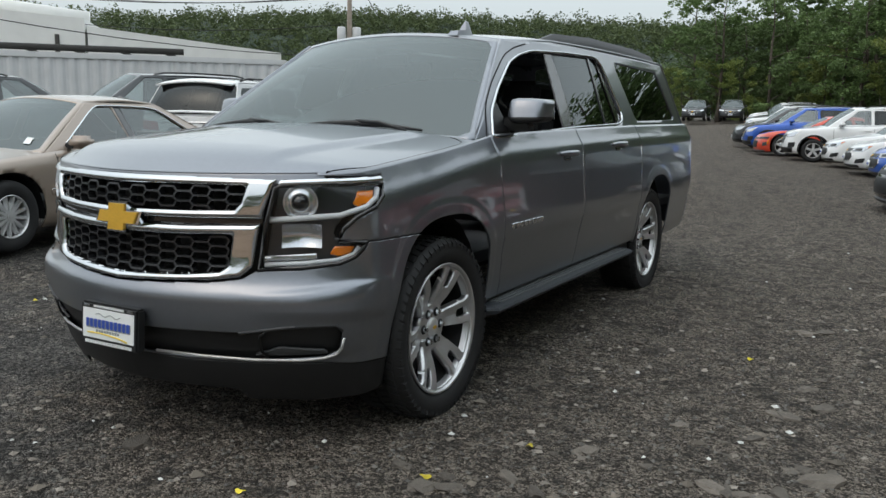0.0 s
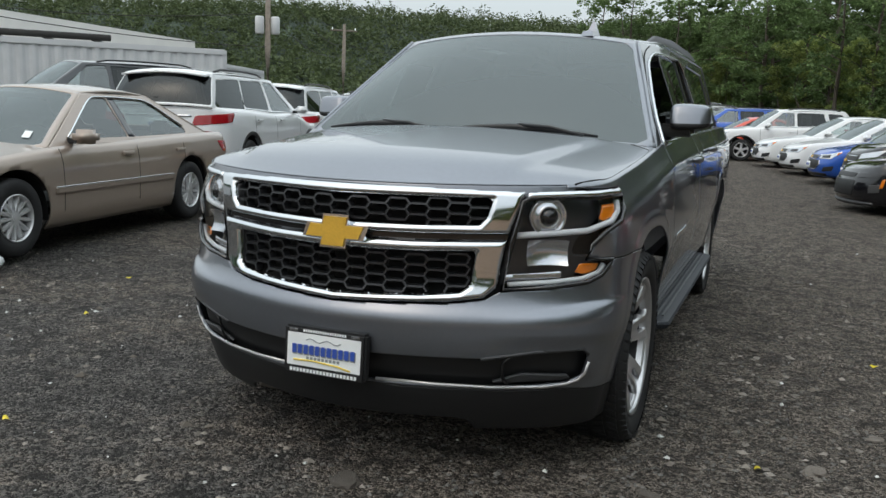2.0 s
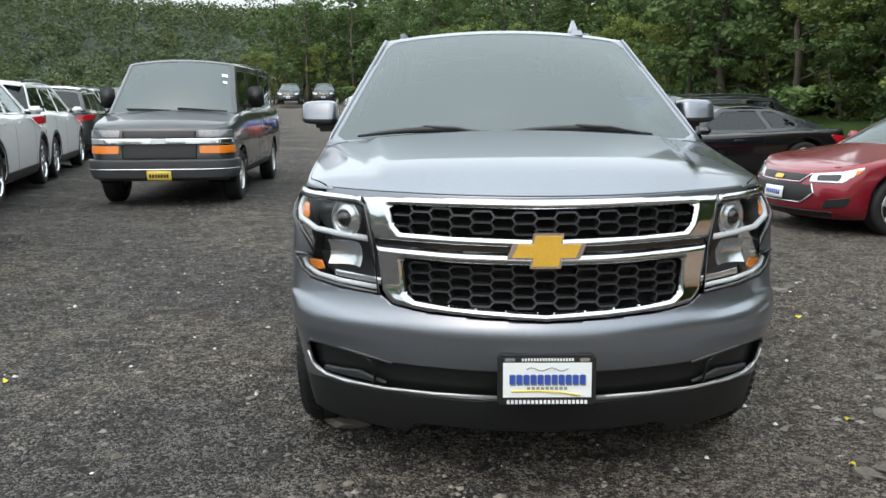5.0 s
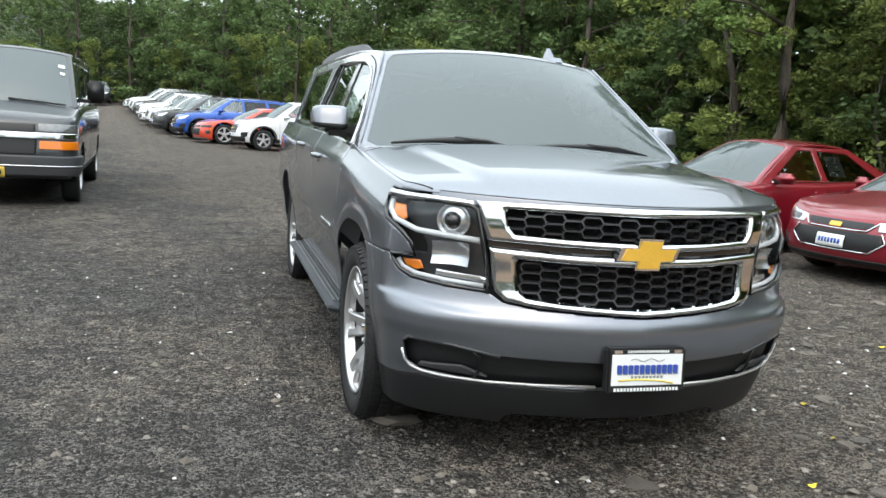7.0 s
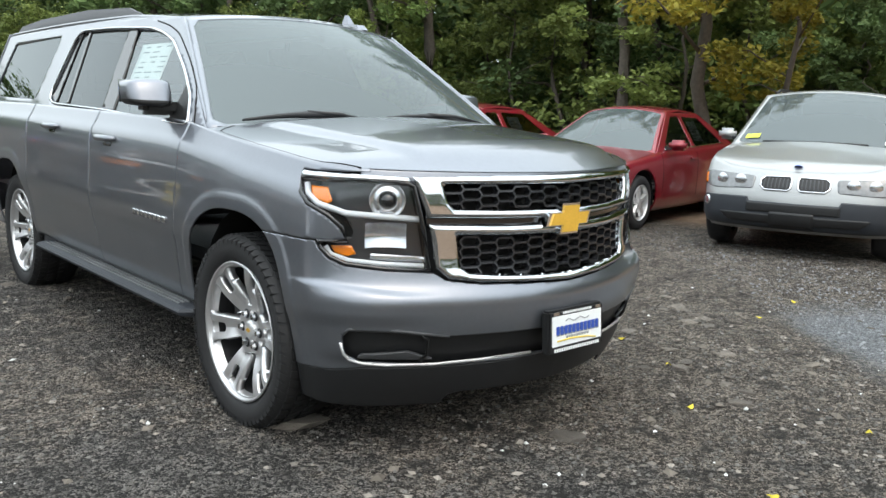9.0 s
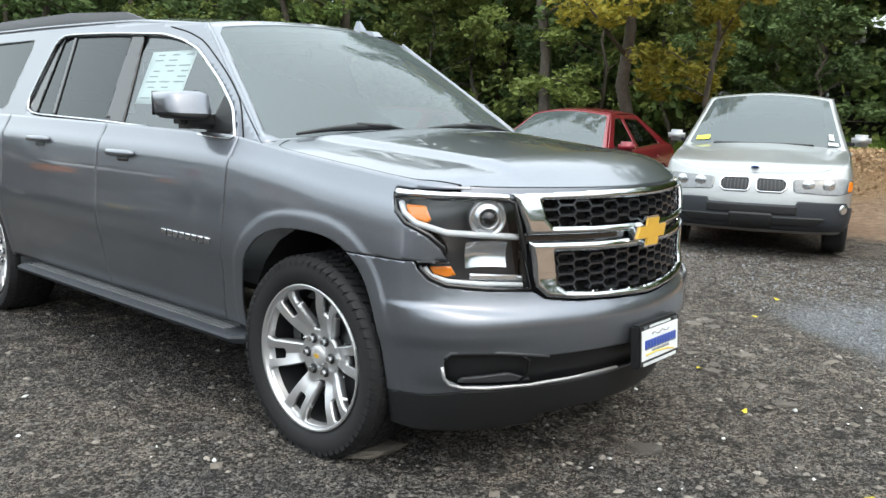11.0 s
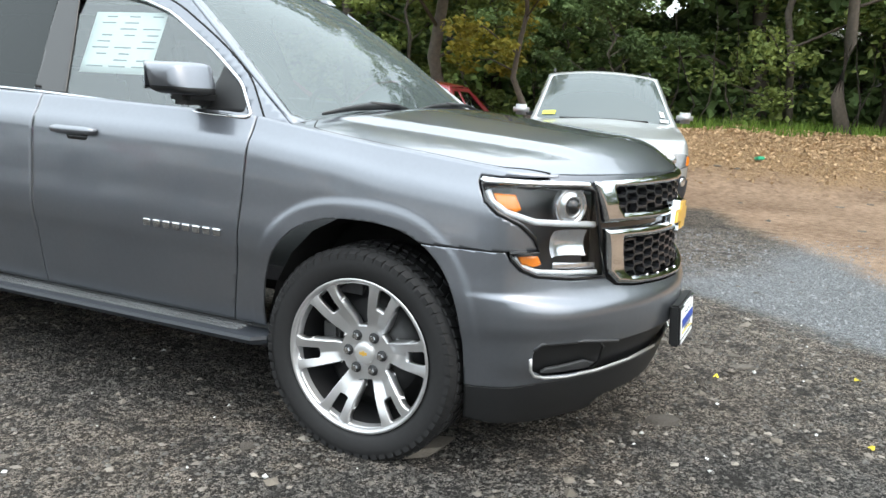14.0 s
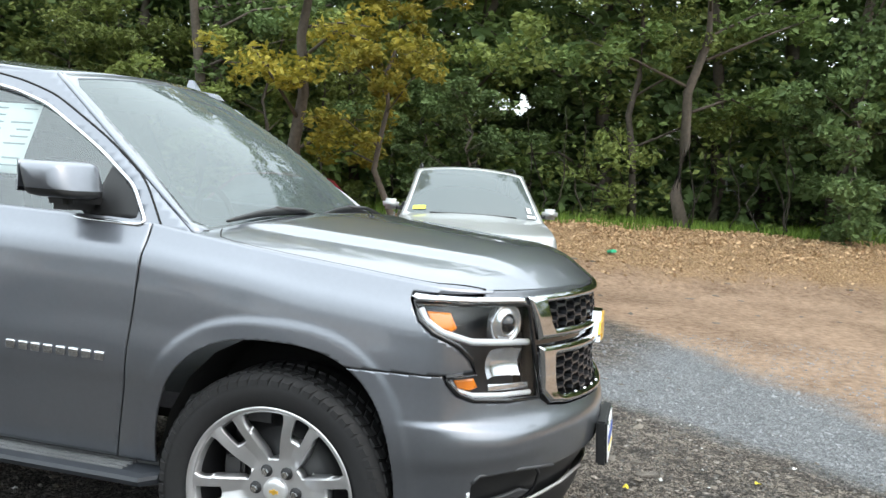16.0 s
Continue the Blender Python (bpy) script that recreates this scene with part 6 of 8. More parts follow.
        tube("hood_gap", [tuple(float(q) for q in c.hood(np.array(sg * u), np.array(t)) + np.array([0, 0, -0.0005])) for u, t in gap], 0.0032, M["dark"], root, sides=6, taper=[1, 1, 1, 0.9, 0.7] + [0.4] * 16 + [0.7, 1, 1])
    az("grille_back", [(-0.62, 0.68), (0.62, 0.68), (0.62, 1.08), (-0.62, 1.08)], (-0.62, 0.62), (0.5, 1), -0.06, M["dark"], 30, 12, arch=False)
    for opening, name in ((UP, "grille_mesh"), (LOW, "grille_mesh")):
        bm = bmesh.new()
        poly = np.array(opening)
        z0 = poly[:, 1].min()
        dx, dz, hf = 0.076, 0.0375, 0.031

        def bar(p, q):
            mid = np.array([(p[0] + q[0]) / 2, (p[1] + q[1]) / 2])
            if sd_poly(np.array([mid[0]]), np.array([mid[1]]), poly)[0] > -0.004:
                return
            d = np.array(q) - np.array(p)
            n = np.array([-d[1], d[0]]) / np.linalg.norm(d) * 0.0036
            vs = []
            for off in (-0.002, -0.034):
                for e in (np.array(p) - n, np.array(p) + n, np.array(q) + n, np.array(q) - n):
                    vs.append(bm.verts.new(c.shell_z(np.array(e[0]), np.array(e[1]), off)))
            for f in ((0, 1, 2, 3), (0, 4, 5, 1), (1, 5, 6, 2), (2, 6, 7, 3), (3, 7, 4, 0)):
                bm.faces.new([vs[k] for k in f])

        sag = lambda a: 0.02 * (abs(a) / 0.55) ** 2
        for i in range(-9, 10):
            for j in range(-1, 8):
                cx, cz = i * dx, z0 + 0.012 + j * dz + (dz / 2 if i % 2 else 0) + sag(i * dx)
                bar((cx - hf, cz + dz / 2), (cx + hf, cz + dz / 2))
                up = sag((i + 1) * dx) - sag(i * dx)
                bar((cx + hf, cz + dz / 2), (cx + dx - hf, cz + up))
                bar((cx + hf, cz - dz / 2), (cx + dx - hf, cz + up))
        bmesh.ops.recalc_face_normals(bm, faces=bm.faces)
        part(name, bm, M["grillebar"], root, "black honeycomb bars")
    # emblem: a plain gold cross shape in a chrome edge
    for name, k, off, material, lab in (("emblem_edge", 1.0, 0.034, "chrome", "chrome edge"), ("emblem", 0.86, 0.04, "gold", "gold cross shape")):
        w, h, b, d = 0.136 * k, 0.026 * k, 0.053 * k, 0.06 * k
        sl = 0.02
        cross = [(-w - 0.0, -h), (-w + sl, h), (-b, h), (-b + 0.006, d), (b + 0.006, d), (b, h), (w, h), (w - sl, -h), (b, -h), (b - 0.006, -d), (-b - 0.006, -d), (-b, -h)]
        bm = bmesh.new()
        front = [bm.verts.new(Vector(c.shell_z(np.array(x * 1.0), np.array(0.917 + z), off))) for x, z in cross]
        back = [bm.verts.new(v.co + Vector((0, 0.035, 0))) for v in front]
        bm.faces.new(front)
        for i in range(12):
            bm.faces.new((front[i], back[i], back[(i + 1) % 12], front[(i + 1) % 12]))
        bmesh.ops.recalc_face_normals(bm, faces=bm.faces)
        part(name, bm, M[material], root, lab)
    # headlamps
    for sg in (1, -1):
        ar = (0.6, 1.22) if sg > 0 else (-1.22, -0.6)
        P = mirror_poly(LAMP, sg)
        hl = az("headlight", P, ar, (0.5, 1), -0.095, M["lampback"], 60, 40, arch=False, label="clear lens over black housing with projector and amber corner")
        rim = [np.array(c.shell_z(np.array(a), np.array(z), 0.001)) for a, z in P]
        tube("bezel", rim, 0.009, M["gloss"], hl, closed=True)
        ln = az("lens", P, ar, (0.5, 1), 0.0, M["lens"], 60, 40, arch=False, thick=0, parent=hl)
        ln.visible_shadow = False
        az("housing_wall", [(sg * 0.6, 0.72), (sg * 1.2, 0.72), (sg * 1.2, 1.1), (sg * 0.6, 1.1)], ar, (0.5, 1), -0.12, M["dark"], 20, 10, arch=False, parent=hl)

        def at(a, z, off):
            return tuple(c.shell_z(np.array(sg * a), np.array(z), off))

        for pts, rad in (([(1.158, 1.042), (1.135, 1.008), (1.08, 0.975), (0.96, 0.944), (0.82, 0.936), (0.66, 0.925)], 0.0115), ([(1.04, 0.824), (1.017, 0.795), (0.945, 0.774), (0.806, 0.763), (0.64, 0.754)], 0.0095)):
            tube("light_strip", [at(a, z, -0.02) for a, z in pts], rad, M["lampwhite"], hl, "white running light strip", 8)
        o = c.o.at(np.array(sg * 0.8))
        yaw = math.degrees(math.atan2(float(o[2]), -float(o[3])))
        for z, rad, nm in ((0.993, 0.042, "projector"), (0.866, 0.05, "reflector")):
            base = Vector(at(0.785 if nm == "projector" else 0.79, z, -0.045))
            if nm == "projector":
                ob = lathe(nm, [(0.0, -0.05), (0.016, -0.048), (0.028, -0.038), (0.032, -0.026)], M["gloss"], hl, 28, "y")
                ob.matrix_local = Matrix.Translation(base) @ pose(0, 0, 0, 0, 0, yaw)
                ring = lathe("bowl", [(0.03, -0.028), (0.034, -0.036), (0.04, -0.034), (0.05, -0.018), (0.057, -0.02), (0.063, -0.03), (0.067, -0.026), (0.067, 0.0)], M["lamp"], hl, 28, "y")
                ring.matrix_local = Matrix.Translation(base) @ pose(0, 0, 0, 0, 0, yaw)
            else:
                bm = bmesh.new()
                n = 8
                for i in range(n):
                    for j in range(6):
                        x0, x1 = -0.075 + 0.15 * i / n, -0.075 + 0.15 * (i + 1) / n
                        z0, z1 = -0.045 + 0.09 * j / 6, -0.045 + 0.09 * (j + 1) / 6
                        dep = lambda x, zz: -0.012 - 0.03 * (1 - (x / 0.08) ** 2 - (zz / 0.06) ** 2)
                        q = [bm.verts.new((x, -dep(x, zz) - 0.03, zz)) for x, zz in ((x0, z0), (x1, z0), (x1, z1), (x0, z1))]
                        bm.faces.new(q)
                bmesh.ops.remove_doubles(bm, verts=bm.verts, dist=1e-5)
                ob = part(nm, bm, M["lamp"], hl, "", True)
                ob.matrix_local = Matrix.Translation(base) @ pose(0, 0, 0, 0, 0, yaw)
        for q in ([(1.138, 1.036), (1.112, 0.996), (1.042, 0.977), (1.02, 0.986), (1.05, 1.034)], [(1.024, 0.826), (1.003, 0.8), (0.952, 0.789), (0.914, 0.797), (0.936, 0.827)]):
            az("indicator", mirror_poly(q, sg), ar, (0.5, 1), -0.025, M["amber"], 50, 40, arch=False, parent=hl, label="amber", thick=0.004)
        az("side_reflector", mirror_poly([(0.63, 0.764), (0.855, 0.778), (0.855, 0.8), (0.63, 0.786)], sg), ar, (0.5, 1), -0.03, M["lamp"], 50, 40, arch=False, parent=hl, thick=0.004)
        az("lamp_trim", mirror_poly([(0.694, 1.056), (0.8, 1.061), (1.1, 1.067), (1.172, 1.066), (1.19, 1.08), (1.18, 1.09), (1.0, 1.088), (0.705, 1.08)], sg), ar, (0.85, 1), 0.012, M["chrome"], 90, 24, arch=False, thick=0.016, parent=hl, label="chrome strip over the lamp", crown=(0.008, 0.008))
    # number plate frame and panel with plain coloured shapes
    fr = new("dealer_plate")
    fr.parent = root
    fr.matrix_local = pose(0, -1.012, 0.487, -4)
    box("plate_frame", (-0.165, -0.012, -0.085), (0.165, 0.03, 0.085), M["plastic"], fr, 0.008, "black plastic frame")
    box("panel", (-0.148, -0.0145, -0.056), (0.148, -0.011, 0.062), M["paper"], fr)
    for k in range(11):
        x = -0.127 + k * 0.0235
        box("letter_bar", (x, -0.0175, -0.012), (x + 0.019, -0.0145, 0.022), M["plateblue"], fr, 0.002)
        box("letter_shade", (x + 0.003, -0.0165, -0.016), (x + 0.022, -0.0146, 0.019), M["ink"], fr)
    for k in range(9):
        box("word_bar", (-0.068 + k * 0.0155, -0.016, -0.03), (-0.057 + k * 0.0155, -0.0146, -0.02), M["ink"], fr)
    for k in range(20):
        box("url_bar", (-0.135 + k * 0.0137, -0.0145, -0.0785), (-0.126 + k * 0.0137, -0.0118, -0.066), M["paper"], fr)
    for k in range(18):
        box("top_bar", (-0.085 + k * 0.0098, -0.0145, 0.0675), (-0.079 + k * 0.0098, -0.0118, 0.0765), M["paper"], fr)
    tube("swoosh", [(-0.12, -0.0155, -0.036), (-0.04, -0.0155, -0.033), (0.06, -0.0155, -0.04), (0.11, -0.0155, -0.05)], 0.0035, M["plateyellow"], fr)
    tube("scroll", [(-0.07 + 0.014 * k, -0.0155, 0.04 + 0.006 * math.sin(k * 1.3)) for k in range(11)], 0.0018, M["ink"], fr)
    for sg in (1, -1):
        box("clip", (sg * 0.125 - 0.018, -0.0165, 0.066), (sg * 0.125 + 0.018, -0.012, 0.078), M["chrome"], fr, 0.003)
    # side: badges, handles, chrome, glass, pillars, mirrors
    for sg in (1, -1):
        for k in range(8):
            a = 2.21 + 0.05 * k
            pts = [(a, 0.772), (a + 0.036, 0.772), (a + 0.036, 0.802), (a, 0.802)]
            az("badge_bar", mirror_poly(pts, sg), (a - 0.001, a + 0.037) if sg > 0 else (-a - 0.037, -a + 0.001), (0.35, 0.6), 0.006, M["chrome"], 8, 24, arch=False, thick=0.005, rnd=0.004)
        for a0 in (2.86, 3.79):
            z = 1.125 if a0 < 3 else 1.158
            pts = [tuple(c.shell_z(np.array(sg * (a0 + 0.25 * t)), np.array(z), 0.032 * math.sin(math.pi * t) ** 0.4)) for t in np.linspace(0, 1, 12)]
            hd = tube("door_handle", pts, 0.018, c.paint, root, taper=[0.6, 0.9] + [1] * 8 + [0.9, 0.6])
            az("handle_cup", mirror_poly([(a0 + 0.05, z - 0.04), (a0 + 0.17, z - 0.04), (a0 + 0.17, z + 0.012), (a0 + 0.05, z + 0.012)], sg), (a0, a0 + 0.22) if sg > 0 else (-a0 - 0.22, -a0), (0.7, 0.95), 0.001, M["gloss"], 20, 14, arch=False, thick=0.001, rnd=0.018, parent=hd)
        F = c.flank(sg, 0.006)
        ring = np.array(shrink(np.array(DLO), -0.008))
        pts = []
        for p, q in zip(ring, np.roll(ring, -1, 0)):
            for t in np.linspace(0, 1, 10)[:-1]:
                pts.append(p + (q - p) * t)
        pts = np.array(pts)
        for _ in range(3):
            pts = 0.5 * pts + 0.25 * (np.roll(pts, 1, 0) + np.roll(pts, -1, 0))
        tube("window_trim", [tuple(F(np.array(p[0]), np.array(p[1]))) for p in pts], 0.0085, M["chrome"], root, "chrome strip round the side glass", closed=True)
        for q, nm in (([(1.515, 1.22), (1.632, 1.76), (1.75, 1.76), (1.72, 1.22)], "centre_post"), ([(2.355, 1.22), (2.4, 1.76), (2.43, 1.76), (2.39, 1.22)], "divider"), ([(2.63, 1.22), (2.54, 1.76), (2.62, 1.76), (2.8, 1.22)], "rear_post")):
            q = np.array(q)
            surf(nm, c.flank(sg, -0.004), (q[:, 0].min(), q[:, 0].max()), (q[:, 1].min(), q[:, 1].max()), 14, 20, M["gloss"], root, [poly_in(q), poly_in(DLO, 0.03)], "", 0.01, flip=sg < 0)
        panes = [([(1.7, 1.25), (1.62, 1.76), (2.68, 1.76), (2.87, 1.25)], "tint")] + ([([(0.4, 1.23), (0.66, 1.45), (0.9, 1.6), (1.1, 1.76), (1.56, 1.76), (1.66, 1.23)], "glass")] if sg < 0 else [])
        for q, tint in panes:
            q = np.array(q)
            g = surf("side_window", c.flank(sg, -0.012), (q[:, 0].min(), q[:, 0].max()), (q[:, 1].min(), q[:, 1].max()), 30, 20, M[tint], root, [poly_in(q), poly_in(DLO, 0.03, 0.006)], "", 0, flip=sg < 0)
            g.visible_shadow = False
        edge_pts = [tuple(float(q) for q in c.ws(np.array(sg * 0.998), np.array(t))) for t in np.linspace(0.05, 1.0, 14)]
        tube("pillar_edge", edge_pts, 0.009, c.paint, root, taper=[0.2, 0.7] + [1] * 12)
        outer = np.array(shrink(np.array(DLO), -0.05))
        line_pts = []
        for p, q in zip(outer[:5], outer[1:6]):
            for t in np.linspace(0, 1, 8)[:-1]:
                line_pts.append(p + (q - p) * t)
        line_pts = np.array(line_pts)
        for _ in range(4):
            line_pts[1:-1] = 0.5 * line_pts[1:-1] + 0.25 * (line_pts[2:] + line_pts[:-2])
        F2 = c.flank(sg, 0.0)
        tube("door_gap", [tuple(F2(np.array(p[0]), np.array(min(p[1], 1.75)))) for p in line_pts], 0.0042, M["dark"], root, sides=6)
        tube("bumper_gap", [tuple(c.shell_z(np.array(sg * a), np.array(0.845), -0.001 + float(flare(np.array([sg * a]), np.array([(0.845 - 0.23) / 0.87]))[0]))) for a in np.linspace(1.07, 1.36, 14)], 0.0018, M["dark"], root, sides=6)
        # mirror: painted cap over a black foot and shell
        mir = new("mirror")
        mir.parent = root
        mir.matrix_local = pose(sg * 0.815, 0.75, 1.234)
        xs = [0.085, 0.09, 0.103, 0.13, 0.18, 0.225, 0.25, 0.264, 0.27]
        ks = [0.45, 0.78, 0.93, 1.0, 1.0, 0.97, 0.9, 0.74, 0.45]
        shapes = (("cap", c.paint, 0.126, 0.06, -0.42, ""), ("mirror_shell", M["plastic"], 0.122, 0.062, -1.0, "black lower shell"))
        for nm, material, zc_, hz, low, lab in shapes:
            bm = bmesh.new()
            rings = []
            for x_, k_ in zip(xs, ks):
                ring = []
                for i in range(28):
                    t = 2 * math.pi * i / 28
                    cy, cz = math.cos(t), math.sin(t)
                    yy = math.copysign(abs(cy) ** 0.38, cy) * 0.085 * k_
                    zz = math.copysign(abs(cz) ** 0.28, cz) * hz * k_
                    zz = max(zz, -0.62 * hz) if nm == "cap" else min(zz, -0.5 * hz)
                    yy = min(yy, 0.075)
                    grow = 1.0 if nm == "cap" else 0.985
                    ring.append(bm.verts.new((sg * (x_ + (0.0 if nm == "cap" else 0.002)), yy * grow + 0.2 * (x_ - 0.08) + 0.018 * zz / hz, zc_ + zz * (1 - 0.25 * (x_ - 0.08)))))
                rings.append(ring)
            for p, q in zip(rings, rings[1:]):
                for i in range(28):
                    bm.faces.new((p[i], p[(i + 1) % 28], q[(i + 1) % 28], q[i]))
            bm.faces.new(rings[0])
            bm.faces.new(rings[-1])
            bmesh.ops.recalc_face_normals(bm, faces=bm.faces)
            o = part(nm, bm, material, mir, lab, True)
            o.modifiers.new("edges", "EDGE_SPLIT").split_angle = radians(50)
        bm = bmesh.new()
        box_bm(bm, (-0.02, -0.05, 0.022), (0.2, 0.045, 0.085), 0.02)
        for v in bm.verts:
            v.co.y += 0.2 * max(0, v.co.x - 0.08)
            v.co.z += 0.01 * v.co.x
            v.co.x *= sg
        bmesh.ops.recalc_face_normals(bm, faces=bm.faces)
        part("foot", bm, M["plastic"], mir, "black plastic foot", False)
        o = box("mirror_glass", (-0.1, 0.0, -0.06), (0.1, 0.006, 0.06), M["chrome"], mir, 0, "mirror glass")
        o.matrix_local = pose(sg * 0.178, 0.1, 0.13, 0, 0, sg * 11) @ Matrix.Diagonal((0.85, 1, 0.85, 1))
        q = np.array([(0.5, 1.24), (0.665, 1.4), (0.71, 1.43), (0.75, 1.245)])
        surf("sail_panel", c.flank(sg, -0.005), (0.5, 0.75), (1.24, 1.43), 14, 12, M["plastic"], root, [poly_in(q)], "", 0.01, flip=sg < 0)
        # roof rail
        pts = [(sg * 0.6, 1.75, 1.805), (sg * 0.605, 1.95, 1.855), (sg * 0.61, 2.6, 1.885), (sg * 0.61, 3.6, 1.885), (sg * 0.6, 4.15, 1.865), (sg * 0.59, 4.3, 1.83)]
        bm = bmesh.new()
        prev = None
        for x, y, z in pts:
            cur = [bm.verts.new((x - 0.02, y, z - 0.07)), bm.verts.new((x - 0.014, y, z)), bm.verts.new((x + 0.014, y, z)), bm.verts.new((x + 0.022, y, z - 0.07))]
            if prev:
                for k in range(3):
                    bm.faces.new((prev[k], prev[k + 1], cur[k + 1], cur[k]))
            prev = cur
        bmesh.ops.recalc_face_normals(bm, faces=bm.faces)
        part("roof_rail", bm, M["greyplastic"], root, "dark grey roof rail", True)
        # running board with ribs
        bm = bmesh.new()
        prof = [(0.80, 0.355), (0.80, 0.402), (0.97, 0.408), (0.998, 0.402), (1.006, 0.39), (0.995, 0.372), (0.93, 0.352)]
        ys = [0.39, 0.43, 0.6, 1.2, 2.0, 2.45, 2.6, 2.64]
        rows = [[bm.verts.new((sg * (x - (0.05 if y in (0.39, 2.64) else 0.0) * (x > 0.9)), y, z)) for x, z in prof] for y in ys]
        for a, b in zip(rows, rows[1:]):
            for k in range(len(prof)):
                bm.faces.new((a[k], a[(k + 1) % len(prof)], b[(k + 1) % len(prof)], b[k]))
        bm.faces.new(rows[0])
        bm.faces.new(rows[-1])
        bmesh.ops.recalc_face_normals(bm, faces=bm.faces)
        rb = part("running_board", bm, M["darkbumper"], root, "grey ribbed side step")
        for k in range(5):
            x = sg * (0.855 + 0.026 * k)
            box("tread_rib", (x - 0.006, 0.52, 0.4), (x + 0.006, 2.55, 0.413), M["step"], rb, 0.002)
        hero_wheel(root, sg * 0.8, 0, sg)
        hero_wheel(root, sg * 0.772, 3.302, sg)
    # cowl, wipers, antenna, cabin
    cw = lambda u, t: np.stack([u * 0.86, 0.32 - 0.09 * (1 - u * u) - 0.1 + 0.2 * t, 1.205 + 0.035 * (1 - u * u) + 0.03 * t], -1)
    surf("cowl_panel", cw, (-1, 1), (0, 1), 24, 4, M["plastic"], root, (), "", 0.01)
    for x0, x1 in ((0.62, -0.08), (-0.12, -0.72)):
        pts = []
        for t in np.linspace(0, 1, 9):
            u = (x0 + (x1 - x0) * t) / 0.86
            p = c.ws(np.array(u), np.array(0.03 + 0.03 * math.sin(math.pi * t)))
            pts.append((float(p[0]), float(p[1]) - 0.02, float(p[2]) + 0.014))
        wp = tube("wiper", pts, 0.011, M["plastic"], root, taper=[0.5, 0.8, 1, 1.2, 1.5, 1.2, 1, 0.8, 0.5])
        mid = Vector(pts[4])
        tube("wiper_arm", [mid + Vector((0, 0, 0.012)), mid + Vector((0.16, -0.035, 0.006)), mid + Vector((0.32, -0.06, -0.03))], 0.009, M["plastic"], wp)
    bm = bmesh.new()
    fin = [(0.0, 0.0), (0.03, 0.035), (0.13, 0.05), (0.165, 0.115), (0.19, 0.115), (0.2, 0.04), (0.22, 0.0)]
    lft = [bm.verts.new((-0.034 * (1 - z / 0.14), y, z)) for y, z in fin]
    rgt = [bm.verts.new((0.034 * (1 - z / 0.14), y, z)) for y, z in fin]
    bm.faces.new(lft)
    bm.faces.new(rgt[::-1])
    for k in range(len(fin)):
        bm.faces.new((lft[k], rgt[k], rgt[(k + 1) % len(fin)], lft[(k + 1) % len(fin)]))
    bmesh.ops.recalc_face_normals(bm, faces=bm.faces)
    part("antenna_fin", bm, c.paint, root).matrix_local = pose(0.396, 1.0, 1.768) @ Matrix.Diagonal((1, 0.95, 0.8, 1))
    wheel_ring = [(0.37 + 0.18 * math.cos(k * math.pi / 12), 0.98 + 0.04 * math.sin(k * math.pi / 12), 1.15 + 0.18 * math.sin(k * math.pi / 12)) for k in range(24)]
    tube("steering_wheel", wheel_ring, 0.016, M["plastic"], root, closed=True)
    box("rear_view_mirror", (-0.12, 0.98, 1.6), (0.12, 1.02, 1.67), M["plastic"], root, 0.015)
    # price sheet inside the right front glass
    st = new("window_sheet")
    st.parent = root
    sheet = c.flank(-1, -0.02)
    surf("sheet", sheet, (1.1, 1.5), (1.36, 1.62), 6, 6, M["paper"], st, (), "white price sheet", 0.001)
    for r_ in range(9):
        for k in range(3):
            if (r_ * 3 + k) % 5 == 3:
                continue
            y0 = 1.115 + 0.128 * k
            z0 = 1.598 - 0.0265 * r_
            surf("print_bar", c.flank(-1, -0.017), (y0, y0 + 0.06 + 0.035 * ((r_ * 7 + k * 3) % 3) / 2), (z0, z0 + 0.006), 2, 1, M["ink"], st)
    return root


